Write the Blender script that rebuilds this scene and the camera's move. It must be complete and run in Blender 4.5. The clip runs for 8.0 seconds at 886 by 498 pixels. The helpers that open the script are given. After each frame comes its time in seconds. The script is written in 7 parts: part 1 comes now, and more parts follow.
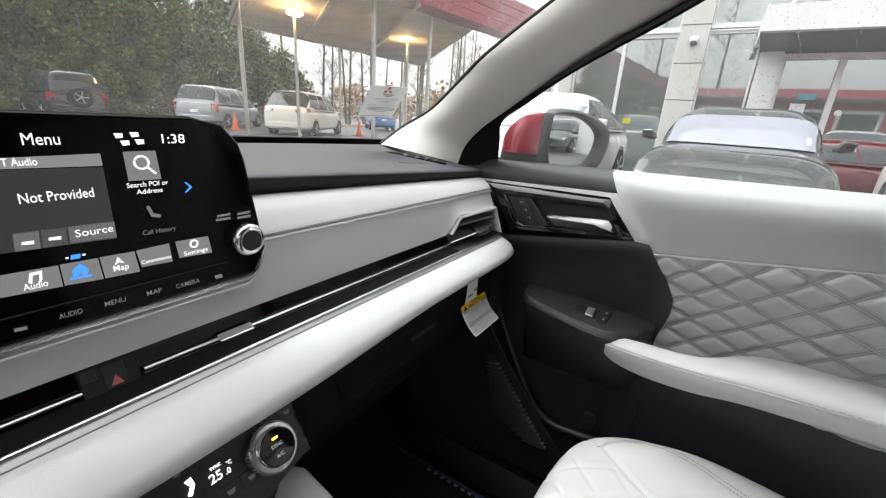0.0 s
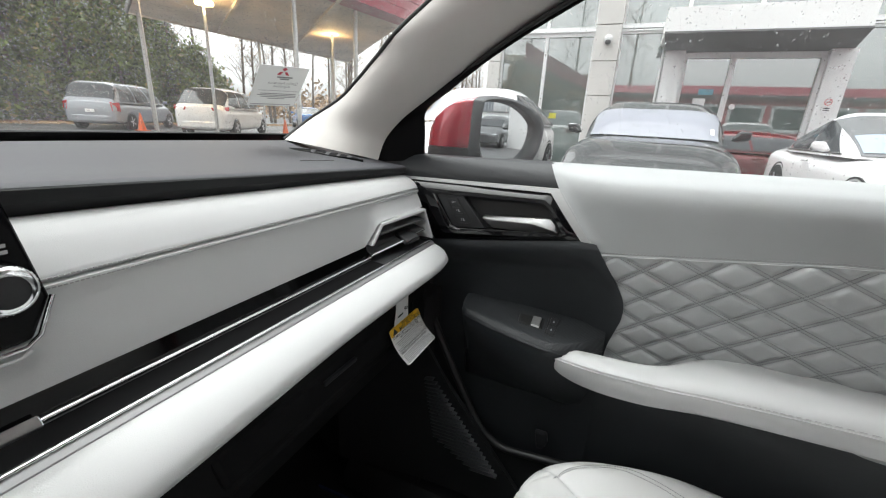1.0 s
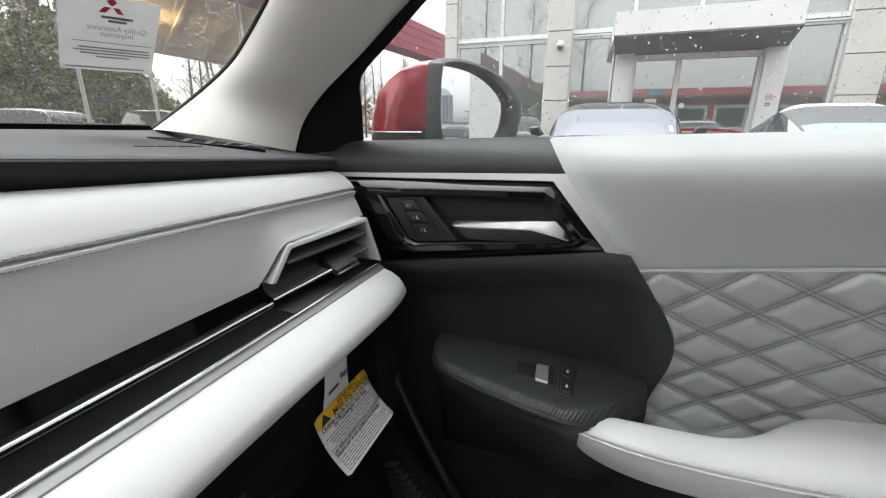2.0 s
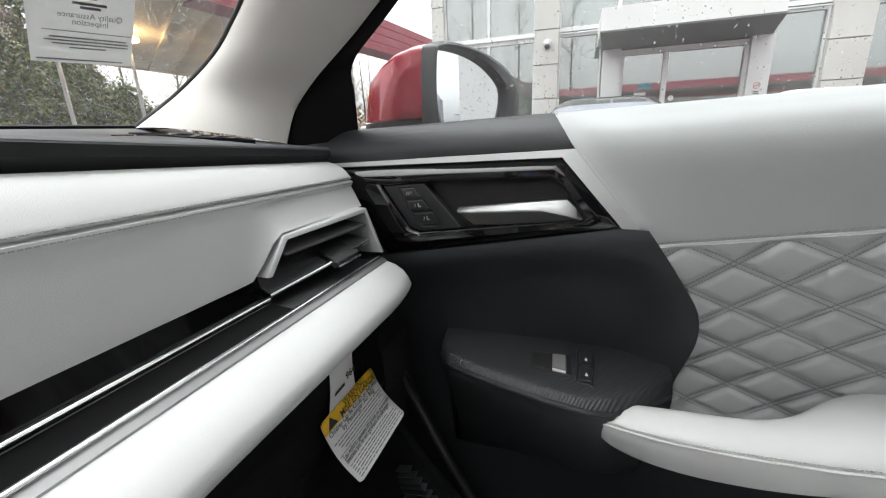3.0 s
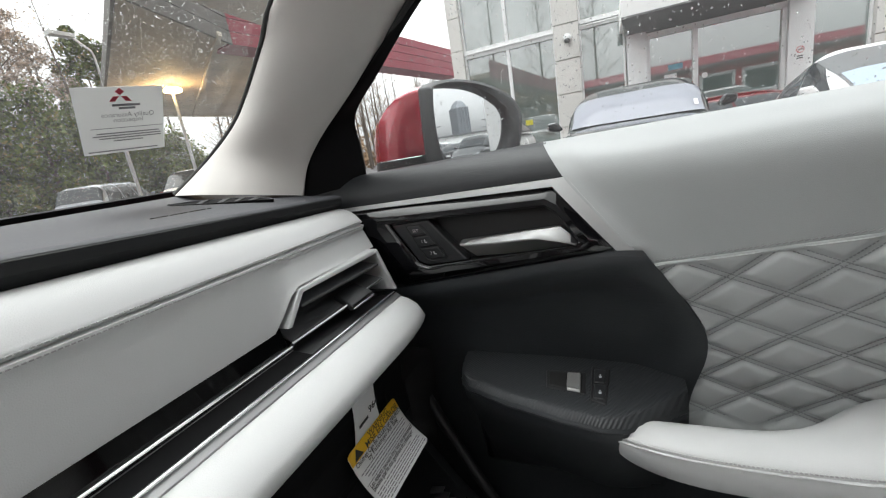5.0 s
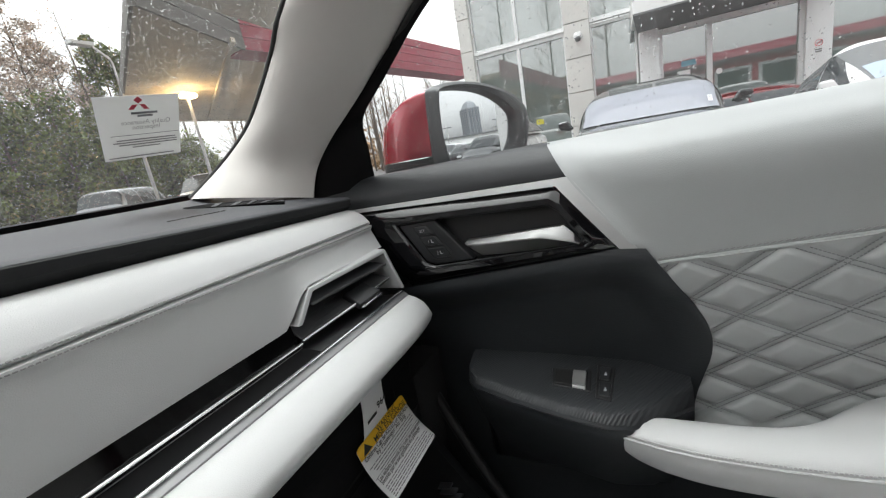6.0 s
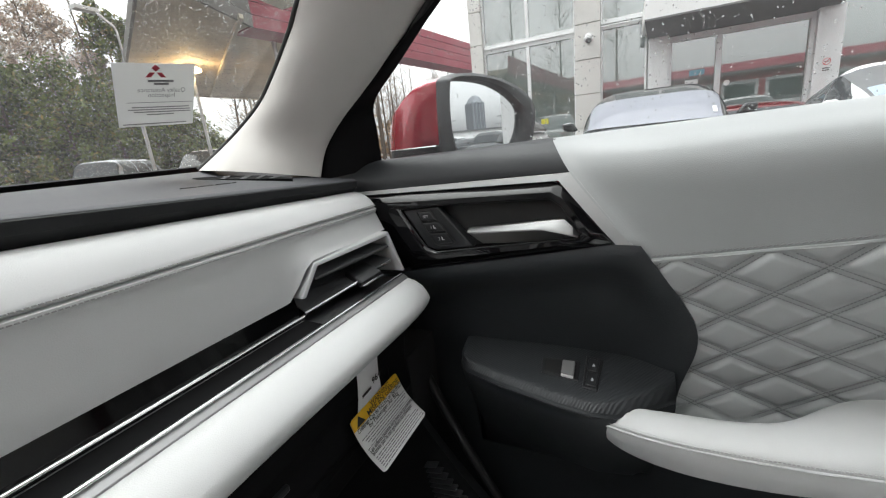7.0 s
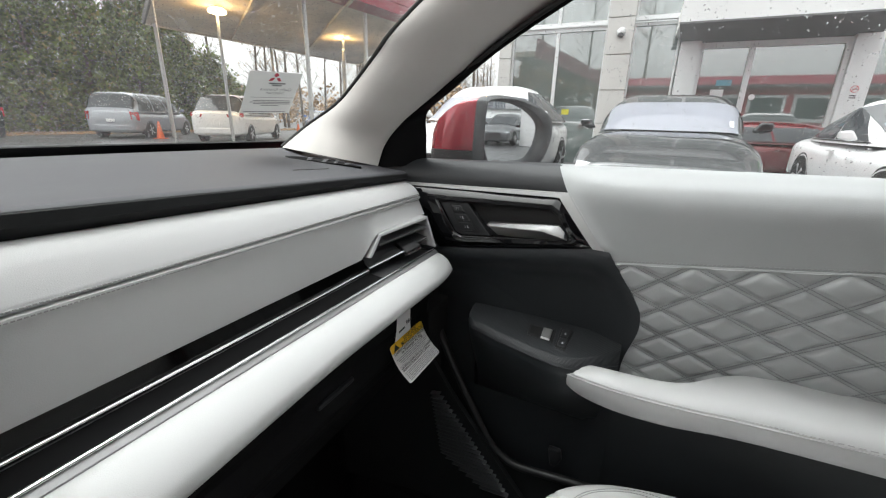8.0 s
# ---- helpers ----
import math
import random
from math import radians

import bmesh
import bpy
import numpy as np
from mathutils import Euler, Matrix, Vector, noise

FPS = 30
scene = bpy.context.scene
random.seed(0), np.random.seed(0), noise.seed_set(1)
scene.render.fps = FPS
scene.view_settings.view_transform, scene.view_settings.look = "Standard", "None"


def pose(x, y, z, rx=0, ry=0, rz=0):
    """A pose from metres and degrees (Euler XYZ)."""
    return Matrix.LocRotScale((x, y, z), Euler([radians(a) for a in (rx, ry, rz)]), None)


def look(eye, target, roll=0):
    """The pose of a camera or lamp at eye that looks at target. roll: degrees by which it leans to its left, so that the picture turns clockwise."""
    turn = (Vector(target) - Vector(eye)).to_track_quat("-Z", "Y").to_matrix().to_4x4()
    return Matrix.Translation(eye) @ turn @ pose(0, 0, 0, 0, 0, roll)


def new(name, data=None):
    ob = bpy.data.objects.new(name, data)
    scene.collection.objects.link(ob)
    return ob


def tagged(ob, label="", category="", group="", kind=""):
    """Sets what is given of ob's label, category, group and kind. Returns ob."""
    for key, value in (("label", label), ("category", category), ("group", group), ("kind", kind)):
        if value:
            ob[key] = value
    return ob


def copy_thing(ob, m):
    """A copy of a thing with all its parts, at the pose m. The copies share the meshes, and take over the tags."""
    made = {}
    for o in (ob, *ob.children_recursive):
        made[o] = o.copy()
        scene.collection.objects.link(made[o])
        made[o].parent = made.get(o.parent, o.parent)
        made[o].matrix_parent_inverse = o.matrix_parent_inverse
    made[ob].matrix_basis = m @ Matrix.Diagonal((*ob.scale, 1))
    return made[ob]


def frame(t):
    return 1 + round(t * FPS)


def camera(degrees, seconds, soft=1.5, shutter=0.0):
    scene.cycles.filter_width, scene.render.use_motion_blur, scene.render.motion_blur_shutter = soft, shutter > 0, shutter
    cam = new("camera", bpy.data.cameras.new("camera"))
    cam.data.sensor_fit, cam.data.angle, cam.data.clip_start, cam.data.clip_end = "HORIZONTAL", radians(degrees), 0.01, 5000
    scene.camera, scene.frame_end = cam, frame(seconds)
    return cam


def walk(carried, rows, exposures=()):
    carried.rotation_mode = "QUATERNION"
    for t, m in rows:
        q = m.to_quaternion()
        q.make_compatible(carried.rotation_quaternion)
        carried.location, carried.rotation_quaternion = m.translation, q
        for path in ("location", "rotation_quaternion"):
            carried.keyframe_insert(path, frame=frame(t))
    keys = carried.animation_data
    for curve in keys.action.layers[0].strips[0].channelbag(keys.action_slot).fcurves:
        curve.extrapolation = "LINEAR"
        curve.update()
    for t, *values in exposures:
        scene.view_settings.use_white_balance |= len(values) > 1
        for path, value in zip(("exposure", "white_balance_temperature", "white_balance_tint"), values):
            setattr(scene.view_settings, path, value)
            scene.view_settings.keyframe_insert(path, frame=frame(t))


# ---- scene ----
cam = camera(95.6, 8.0, 1.2)
SHIFT = Vector((-0.18, 0.0, -0.11))
PATH = [
    (0, (0.106, 0.12, 1.365), (1.718, 1.129, 0.747), 3.8),
    (0.5, (0.119, 0.122, 1.365), (1.816, 0.998, 0.773), 3.5),
    (1, (0.229, 0.159, 1.35), (1.98, 0.907, 0.738), 3.1),
    (1.5, (0.375, 0.205, 1.325), (2.177, 0.867, 0.761), 2.1),
    (2.8, (0.486, 0.251, 1.257), (2.321, 0.834, 0.716), -1.5),
    (3, (0.474, 0.251, 1.266), (2.305, 0.853, 0.732), -2.3),
    (3.5, (0.458, 0.233, 1.3), (2.279, 0.886, 0.792), -4.3),
    (4, (0.473, 0.22, 1.297), (2.279, 0.916, 0.79), -6.1),
    (5.5, (0.467, 0.197, 1.301), (2.232, 1.013, 0.833), -10.1),
    (6, (0.463, 0.193, 1.3), (2.218, 1.03, 0.832), -10.0),
    (6.5, (0.453, 0.19, 1.303), (2.207, 1.026, 0.828), -8.6),
    (7, (0.445, 0.194, 1.295), (2.199, 1.013, 0.793), -6.1),
    (7.5, (0.387, 0.203, 1.318), (2.148, 0.98, 0.775), -2.1),
    (8, (0.274, 0.158, 1.356), (1.995, 0.97, 0.739), 1.4),
]
walk(cam, [(t, look(Vector(eye) + SHIFT, Vector(target) + SHIFT, roll)) for t, eye, target, roll in PATH],
     [(0, 1.72), (0.5, 1.71), (1.0, 1.66), (1.5, 1.57), (3.0, 1.65), (3.5, 1.59), (4.0, 1.53), (5.5, 1.45), (6.5, 1.44), (7.5, 1.47), (8.0, 1.52)])

# ---- light: bright overcast daylight ----
world = bpy.data.worlds.new("overcast")
scene.world = world
world.use_nodes = True
wn, wl = world.node_tree.nodes, world.node_tree.links
sky = wn.new("ShaderNodeTexSky")
sky.sky_type, sky.sun_disc = "NISHITA", False
sky.sun_elevation, sky.sun_rotation = radians(72), radians(4)
sky.air_density, sky.dust_density, sky.ozone_density = 1.0, 4.0, 1.0
pale = wn.new("ShaderNodeHueSaturation")
pale.inputs["Saturation"].default_value = 0.0
wl.new(sky.outputs[0], pale.inputs["Color"])
cool = wn.new("ShaderNodeVectorMath")
cool.operation = "MULTIPLY"
cool.inputs[1].default_value = (0.978, 0.995, 1.0)
wl.new(pale.outputs[0], cool.inputs[0])
wl.new(cool.outputs[0], wn["Background"].inputs["Color"])
wn["Background"].inputs["Strength"].default_value = 0.15
sun = new("sun", bpy.data.lights.new("sun", "SUN"))
sun.data.energy, sun.data.angle, sun.data.color = 0.4, radians(60), (1.0, 1.0, 0.985)
sun.matrix_world = pose(0, 0, 30, 18, 0, 176)

# ---- helpers of this scene ----


def thing(name, label, category, loc=(0, 0, 0), group="", kind=""):
    ob = new(name)
    ob.empty_display_size = 0.05
    ob.location = loc
    return tagged(ob, label, category, group, kind)


def origin(ob):
    p = Vector((0, 0, 0))
    while ob is not None:
        p += ob.location
        ob = ob.parent
    return p


def part(name, bm, material, parent=None, label="", smooth=None):
    """Link a bmesh, modelled in world metres, as one mesh under a thing."""
    mesh = bpy.data.meshes.new(name)
    if parent is not None:
        bmesh.ops.translate(bm, verts=bm.verts, vec=-origin(parent))
    bmesh.ops.recalc_face_normals(bm, faces=bm.faces)
    bm.to_mesh(mesh)
    bm.free()
    if material is not None:
        for m in (material if isinstance(material, (list, tuple)) else [material]):
            mesh.materials.append(m)
    if smooth is not None:
        mesh.polygons.foreach_set("use_smooth", [True] * len(mesh.polygons))
        mesh.set_sharp_from_angle(angle=radians(smooth))
    ob = new(name, mesh)
    ob.parent = parent
    if label:
        ob["label"] = label
    return ob


def softened(ob, width, segments=2, limit=40):
    m = ob.modifiers.new("bevel", "BEVEL")
    m.width, m.segments, m.limit_method, m.angle_limit = width, segments, "ANGLE", radians(limit)
    return ob


def subdivided(ob, levels=2):
    m = ob.modifiers.new("smooth", "SUBSURF")
    m.levels = m.render_levels = levels
    return ob


def grid(fn, nu, nv, back=None, bm=None):
    """A sheet P(u, v) over the unit square; with back it is closed to a solid."""
    bm = bm or bmesh.new()
    rows = [[bm.verts.new(fn(i / nu, j / nv)) for i in range(nu + 1)] for j in range(nv + 1)]
    for j in range(nv):
        for i in range(nu):
            bm.faces.new((rows[j][i], rows[j][i + 1], rows[j + 1][i + 1], rows[j + 1][i]))
    if back is not None:
        ring = [rows[0][i] for i in range(nu)] + [rows[j][nu] for j in range(nv)]
        ring += [rows[nv][i] for i in range(nu, 0, -1)] + [rows[j][0] for j in range(nv, 0, -1)]
        low = [bm.verts.new(v.co + Vector(back)) for v in ring]
        n = len(ring)
        for k in range(n):
            bm.faces.new((ring[k], ring[(k + 1) % n], low[(k + 1) % n], low[k]))
        bm.faces.new(low)
    return bm


def loft(rings, closed=True, caps=True, bm=None):
    """Skin through rings of equal count; closed: each ring is a loop."""
    bm = bm or bmesh.new()
    vs = [[bm.verts.new(p) for p in ring] for ring in rings]
    n = len(vs[0])
    for a, b in zip(vs, vs[1:]):
        for k in range(n if closed else n - 1):
            bm.faces.new((a[k], a[(k + 1) % n], b[(k + 1) % n], b[k]))
    if caps and closed:
        bm.faces.new(vs[0])
        bm.faces.new(list(reversed(vs[-1])))
    return bm


def prism(points, push, bm=None):
    """A flat polygon in space, pushed along a vector to a solid."""
    bm = bm or bmesh.new()
    a = [bm.verts.new(p) for p in points]
    b = [bm.verts.new(Vector(p) + Vector(push)) for p in points]
    n = len(a)
    bm.faces.new(a)
    bm.faces.new(list(reversed(b)))
    for k in range(n):
        bm.faces.new((a[k], b[k], b[(k + 1) % n], a[(k + 1) % n]))
    return bm


def box(x0, x1, y0, y1, z0, z1, bm=None):
    return prism([(x0, y0, z0), (x1, y0, z0), (x1, y1, z0), (x0, y1, z0)], (0, 0, z1 - z0), bm)


def tube(points, radius, sides=8, bm=None):
    """A round bar along points; radius: one number or one for each point."""
    rings = []
    points = [Vector(p) for p in points]
    for i, p in enumerate(points):
        d = (points[min(i + 1, len(points) - 1)] - points[max(i - 1, 0)]).normalized()
        a = d.cross(Vector((0, 0, 1)) if abs(d.z) < 0.95 else Vector((1, 0, 0))).normalized()
        b = d.cross(a)
        r = radius[i] if isinstance(radius, (list, tuple)) else radius
        rings.append([p + r * (math.cos(k * math.tau / sides) * a + math.sin(k * math.tau / sides) * b) for k in range(sides)])
    return loft(rings, bm=bm)


def lathe(axis_point, axis, profile, sides=32, bm=None):
    """Turn (distance along axis, radius) pairs round an axis."""
    axis = Vector(axis).normalized()
    a = axis.cross(Vector((0, 0, 1)) if abs(axis.z) < 0.9 else Vector((1, 0, 0))).normalized()
    b = axis.cross(a)
    o = Vector(axis_point)
    return loft([[o + d * axis + r * (math.cos(k * math.tau / sides) * a + math.sin(k * math.tau / sides) * b) for k in range(sides)] for d, r in profile], bm=bm)


def ramp(v, pairs):
    """Straight-line look-up in (key, value) pairs."""
    if v <= pairs[0][0]:
        return pairs[0][1]
    for (a, p), (b, q) in zip(pairs, pairs[1:]):
        if v <= b:
            return p + (q - p) * (v - a) / (b - a)
    return pairs[-1][1]


def ease(v):
    v = min(1.0, max(0.0, v))
    return v * v * (3 - 2 * v)


def lettering(words, size, m, material, parent, name="lettering", width=None, label="", bold=0.0):
    """Words of the built-in font as a flat mesh; m maps its xy plane into the world; width squeezes it to a length."""
    curve = bpy.data.curves.new("words", "FONT")
    curve.body, curve.size, curve.align_x, curve.align_y = words, size, "LEFT", "BOTTOM_BASELINE"
    curve.offset = bold
    curve.resolution_u = 3
    tmp = new("words", curve)
    mesh = bpy.data.meshes.new_from_object(tmp.evaluated_get(bpy.context.evaluated_depsgraph_get()))
    bpy.data.objects.remove(tmp)
    co = np.empty(len(mesh.vertices) * 3)
    mesh.vertices.foreach_get("co", co)
    co = co.reshape(-1, 3)
    if width:
        co[:, 0] *= width / max(1e-6, co[:, 0].max() - co[:, 0].min())
    base = origin(parent)
    out = np.array([list(m @ Vector(c) - base) for c in co])
    mesh.vertices.foreach_set("co", out.ravel())
    mesh.materials.clear()
    mesh.materials.append(material)
    mesh.update()
    ob = new(name, mesh)
    ob.parent = parent
    if label:
        ob["label"] = label
    return ob


# ---- materials ----


def surface(name, color, rough=0.5, metal=0.0, var=0.12, scale=8.0, fine=300.0, bump=0.1, depth=0.0006, coat=0.0, spec=0.5, spread=0.06, island=0.0, each=0.0):
    """A principled surface with variation at two scales and a fine relief."""
    mat = bpy.data.materials.new(name)
    mat.use_nodes = True
    n, l = mat.node_tree.nodes, mat.node_tree.links
    p = n["Principled BSDF"]
    tc = n.new("ShaderNodeTexCoord")
    big, small = n.new("ShaderNodeTexNoise"), n.new("ShaderNodeTexNoise")
    big.inputs["Scale"].default_value, big.inputs["Detail"].default_value = scale, 5
    small.inputs["Scale"].default_value, small.inputs["Detail"].default_value = fine, 3
    l.new(tc.outputs["Object"], big.inputs["Vector"])
    l.new(tc.outputs["Object"], small.inputs["Vector"])
    mixed = n.new("ShaderNodeMath")
    mixed.operation = "MULTIPLY_ADD"
    l.new(small.outputs["Fac"], mixed.inputs[0])
    mixed.inputs[1].default_value = 0.4
    l.new(big.outputs["Fac"], mixed.inputs[2])
    rng = n.new("ShaderNodeMapRange")
    l.new(mixed.outputs[0], rng.inputs["Value"])
    rng.inputs["From Min"].default_value, rng.inputs["From Max"].default_value = 0.45, 0.95
    rng.inputs["To Min"].default_value, rng.inputs["To Max"].default_value = 1 - var, 1 + var
    value = rng.outputs[0]
    for amount, node, out in ((island, "ShaderNodeNewGeometry", "Random Per Island"), (each, "ShaderNodeObjectInfo", "Random")):
        if amount:
            g = n.new(node)
            r2 = n.new("ShaderNodeMapRange")
            l.new(g.outputs[out], r2.inputs["Value"])
            r2.inputs["To Min"].default_value, r2.inputs["To Max"].default_value = 1 - amount, 1 + amount
            mul = n.new("ShaderNodeMath")
            mul.operation = "MULTIPLY"
            l.new(value, mul.inputs[0])
            l.new(r2.outputs[0], mul.inputs[1])
            value = mul.outputs[0]
    sc = n.new("ShaderNodeVectorMath")
    sc.operation = "SCALE"
    sc.inputs[0].default_value = color
    l.new(value, sc.inputs["Scale"])
    l.new(sc.outputs[0], p.inputs["Base Color"])
    r = n.new("ShaderNodeMapRange")
    l.new(big.outputs["Fac"], r.inputs["Value"])
    r.inputs["To Min"].default_value, r.inputs["To Max"].default_value = max(0.0, rough - spread), min(1.0, rough + spread)
    l.new(r.outputs[0], p.inputs["Roughness"])
    p.inputs["Metallic"].default_value = metal
    p.inputs["Specular IOR Level"].default_value = spec
    p.inputs["Coat Weight"].default_value = coat
    p.inputs["Coat Roughness"].default_value = 0.04
    if bump:
        b = n.new("ShaderNodeBump")
        b.inputs["Strength"].default_value, b.inputs["Distance"].default_value = bump, depth
        l.new(small.outputs["Fac"], b.inputs["Height"])
        l.new(b.outputs[0], p.inputs["Normal"])
    return mat


def leather(name, color, rough=0.42, crease=0.0):
    """Fine pebbled leather: cells for the grain; crease adds long shallow wrinkles."""
    mat = surface(name, color, rough, var=0.035, scale=6, fine=900, bump=0, spread=0.05)
    n, l = mat.node_tree.nodes, mat.node_tree.links
    tc = n.new("ShaderNodeTexCoord")
    v = n.new("ShaderNodeTexVoronoi")
    v.feature = "DISTANCE_TO_EDGE"
    v.inputs["Scale"].default_value = 750
    l.new(tc.outputs["Object"], v.inputs["Vector"])
    soft = n.new("ShaderNodeTexNoise")
    soft.inputs["Scale"].default_value = 14
    l.new(tc.outputs["Object"], soft.inputs["Vector"])
    b1, b2 = n.new("ShaderNodeBump"), n.new("ShaderNodeBump")
    b1.inputs["Strength"].default_value, b1.inputs["Distance"].default_value = 0.28, 0.0007
    b2.inputs["Strength"].default_value, b2.inputs["Distance"].default_value = 0.12, 0.006
    l.new(v.outputs["Distance"], b1.inputs["Height"])
    l.new(soft.outputs["Fac"], b2.inputs["Height"])
    l.new(b2.outputs[0], b1.inputs["Normal"])
    l.new(b1.outputs[0], n["Principled BSDF"].inputs["Normal"])
    if crease:
        run = n.new("ShaderNodeMapping")
        run.inputs["Rotation"].default_value = (radians(-6), 0, 0)
        run.inputs["Scale"].default_value = (60, 60, 560)
        l.new(tc.outputs["Object"], run.inputs["Vector"])
        lines = n.new("ShaderNodeTexNoise")
        lines.inputs["Scale"].default_value, lines.inputs["Detail"].default_value, lines.inputs["Distortion"].default_value = 1.0, 3.0, 0.6
        l.new(run.outputs[0], lines.inputs["Vector"])
        b3 = n.new("ShaderNodeBump")
        b3.inputs["Strength"].default_value, b3.inputs["Distance"].default_value = crease, 0.0012
        l.new(lines.outputs["Fac"], b3.inputs["Height"])
        l.new(b1.outputs[0], b3.inputs["Normal"])
        l.new(b3.outputs[0], n["Principled BSDF"].inputs["Normal"])
    return mat


def glow(name, color, strength):
    mat = bpy.data.materials.new(name)
    mat.use_nodes = True
    p = mat.node_tree.nodes["Principled BSDF"]
    p.inputs["Base Color"].default_value = (*[c * 0.3 for c in color], 1)
    p.inputs["Emission Color"].default_value = (*color, 1)
    p.inputs["Emission Strength"].default_value = strength
    p.inputs["Roughness"].default_value = 0.3
    return mat


def pane(name, tint=(1, 1, 1), ior=1.5, film=0.0):
    """Thin clear glass: straight through, with a Fresnel gloss."""
    mat = bpy.data.materials.new(name)
    mat.use_nodes = True
    n, l = mat.node_tree.nodes, mat.node_tree.links
    n.remove(n["Principled BSDF"])
    t, g, f, m = n.new("ShaderNodeBsdfTransparent"), n.new("ShaderNodeBsdfGlossy"), n.new("ShaderNodeLayerWeight"), n.new("ShaderNodeMixShader")
    t.inputs["Color"].default_value = (*tint, 1)
    g.inputs["Roughness"].default_value = 0.0
    f.inputs["Blend"].default_value = 0.5
    steep, fac = n.new("ShaderNodeMath"), n.new("ShaderNodeMath")
    steep.operation, steep.inputs[1].default_value = "POWER", 5.0
    fac.operation, fac.inputs[1].default_value, fac.inputs[2].default_value = "MULTIPLY_ADD", 0.9, ((ior - 1) / (ior + 1)) ** 2
    l.new(f.outputs["Facing"], steep.inputs[0])
    l.new(steep.outputs[0], fac.inputs[0])
    l.new(fac.outputs[0], m.inputs[0])
    l.new(t.outputs[0], m.inputs[1])
    l.new(g.outputs[0], m.inputs[2])
    out = m.outputs[0]
    if film:
        # a wet film that scatters a little of the light
        d, mix = n.new("ShaderNodeBsdfTranslucent"), n.new("ShaderNodeMixShader")
        d.inputs["Color"].default_value = (0.95, 0.95, 0.95, 1)
        tc, nz, rg = n.new("ShaderNodeTexCoord"), n.new("ShaderNodeTexNoise"), n.new("ShaderNodeMapRange")
        nz.inputs["Scale"].default_value, nz.inputs["Detail"].default_value = 9, 6
        l.new(tc.outputs["Object"], nz.inputs["Vector"])
        l.new(nz.outputs["Fac"], rg.inputs["Value"])
        rg.inputs["To Min"].default_value, rg.inputs["To Max"].default_value = film * 0.5, film * 1.5
        l.new(rg.outputs[0], mix.inputs[0])
        l.new(out, mix.inputs[1])
        l.new(d.outputs[0], mix.inputs[2])
        out = mix.outputs[0]
    l.new(out, n["Material Output"].inputs["Surface"])
    return mat


def tinted(name, color, rough=0.03):
    """Dark vehicle or building glass seen from outside, with little coming through."""
    mat = surface(name, color, rough, var=0.1, scale=1.5, bump=0, spread=0.01, spec=0.6)
    return mat


def drop_glass(name):
    mat = bpy.data.materials.new(name)
    mat.use_nodes = True
    p = mat.node_tree.nodes["Principled BSDF"]
    p.inputs["Transmission Weight"].default_value = 0.90
    p.inputs["Base Color"].default_value = (0.95, 0.96, 0.97, 1)
    p.inputs["Roughness"].default_value = 0
    p.inputs["IOR"].default_value = 1.33
    return mat


def ribbed(name, color, rough, scale, axis=(1, 0, 0), bump=0.6):
    """Moulded plastic with fine slanting ribs."""
    mat = surface(name, color, rough, var=0.06, bump=0)
    n, l = mat.node_tree.nodes, mat.node_tree.links
    tc = n.new("ShaderNodeTexCoord")
    dot = n.new("ShaderNodeVectorMath")
    dot.operation = "DOT_PRODUCT"
    l.new(tc.outputs["Object"], dot.inputs[0])
    dot.inputs[1].default_value = Vector(axis).normalized() * scale
    s = n.new("ShaderNodeMath")
    s.operation = "SINE"
    l.new(dot.outputs["Value"], s.inputs[0])
    b = n.new("ShaderNodeBump")
    b.inputs["Strength"].default_value, b.inputs["Distance"].default_value = bump, 0.0012
    l.new(s.outputs[0], b.inputs["Height"])
    l.new(b.outputs[0], n["Principled BSDF"].inputs["Normal"])
    return mat


M_LEATHER = leather("pale_grey_leather", (0.575, 0.58, 0.58))
# The same leather, darkened on the door to stand for its shade.
M_LEATHER_SHADED = leather("door_leather_shaded", (0.44, 0.457, 0.457))
M_SEAT = leather("seat_white_leather", (0.54, 0.54, 0.535))
M_THREAD = surface("grey_thread", (0.25, 0.255, 0.26), 0.7, fine=2000, bump=0.3)
M_PALE_THREAD = surface("pale_thread", (0.36, 0.36, 0.36), 0.7, fine=2000, bump=0.3)
M_SOFT = leather("dark_soft_plastic", (0.029, 0.0325, 0.036), 0.46, 0.3)
M_BEZEL = surface("grained_mirror_plastic", (0.03, 0.033, 0.036), 0.5, var=0.12, fine=900, bump=0.15)
M_SILL = leather("black_sill_pad", (0.021, 0.023, 0.026), 0.5, 0.22)
M_DASHTOP = leather("dash_top_plastic", (0.055, 0.056, 0.063), 0.66)
M_PIANO = surface("piano_black", (0.006, 0.006, 0.007), 0.05, var=0.1, bump=0, coat=0.5, spread=0.005)
M_GLOSS = surface("gloss_black_inlay", (0.004, 0.004, 0.0045), 0.05, var=0.1, bump=0, spread=0.005, spec=0.35)
M_DARK = surface("dull_black_plastic", (0.016, 0.017, 0.0185), 0.6, var=0.15, bump=0.15, spec=0.35)
# Near-black plastic; on the lower dash its depth stands for missing light.
M_SHADOW = surface("matt_black_plastic_shade", (0.005, 0.005, 0.0055), 0.8, var=0.2, bump=0.15, spec=0.15)
M_RIBBAR = surface("satin_rib_plastic", (0.08, 0.082, 0.085), 0.4, var=0.1, bump=0)
M_BLACK = surface("black_plastic", (0.014, 0.014, 0.015), 0.45, bump=0.15)
M_PLATE = surface("satin_black_plastic", (0.022, 0.023, 0.025), 0.32, bump=0.05)
M_RIB = ribbed("ribbed_black_plastic", (0.024, 0.0265, 0.0295), 0.55, 1850, (0.6, 0.8, 0.0), 0.25)
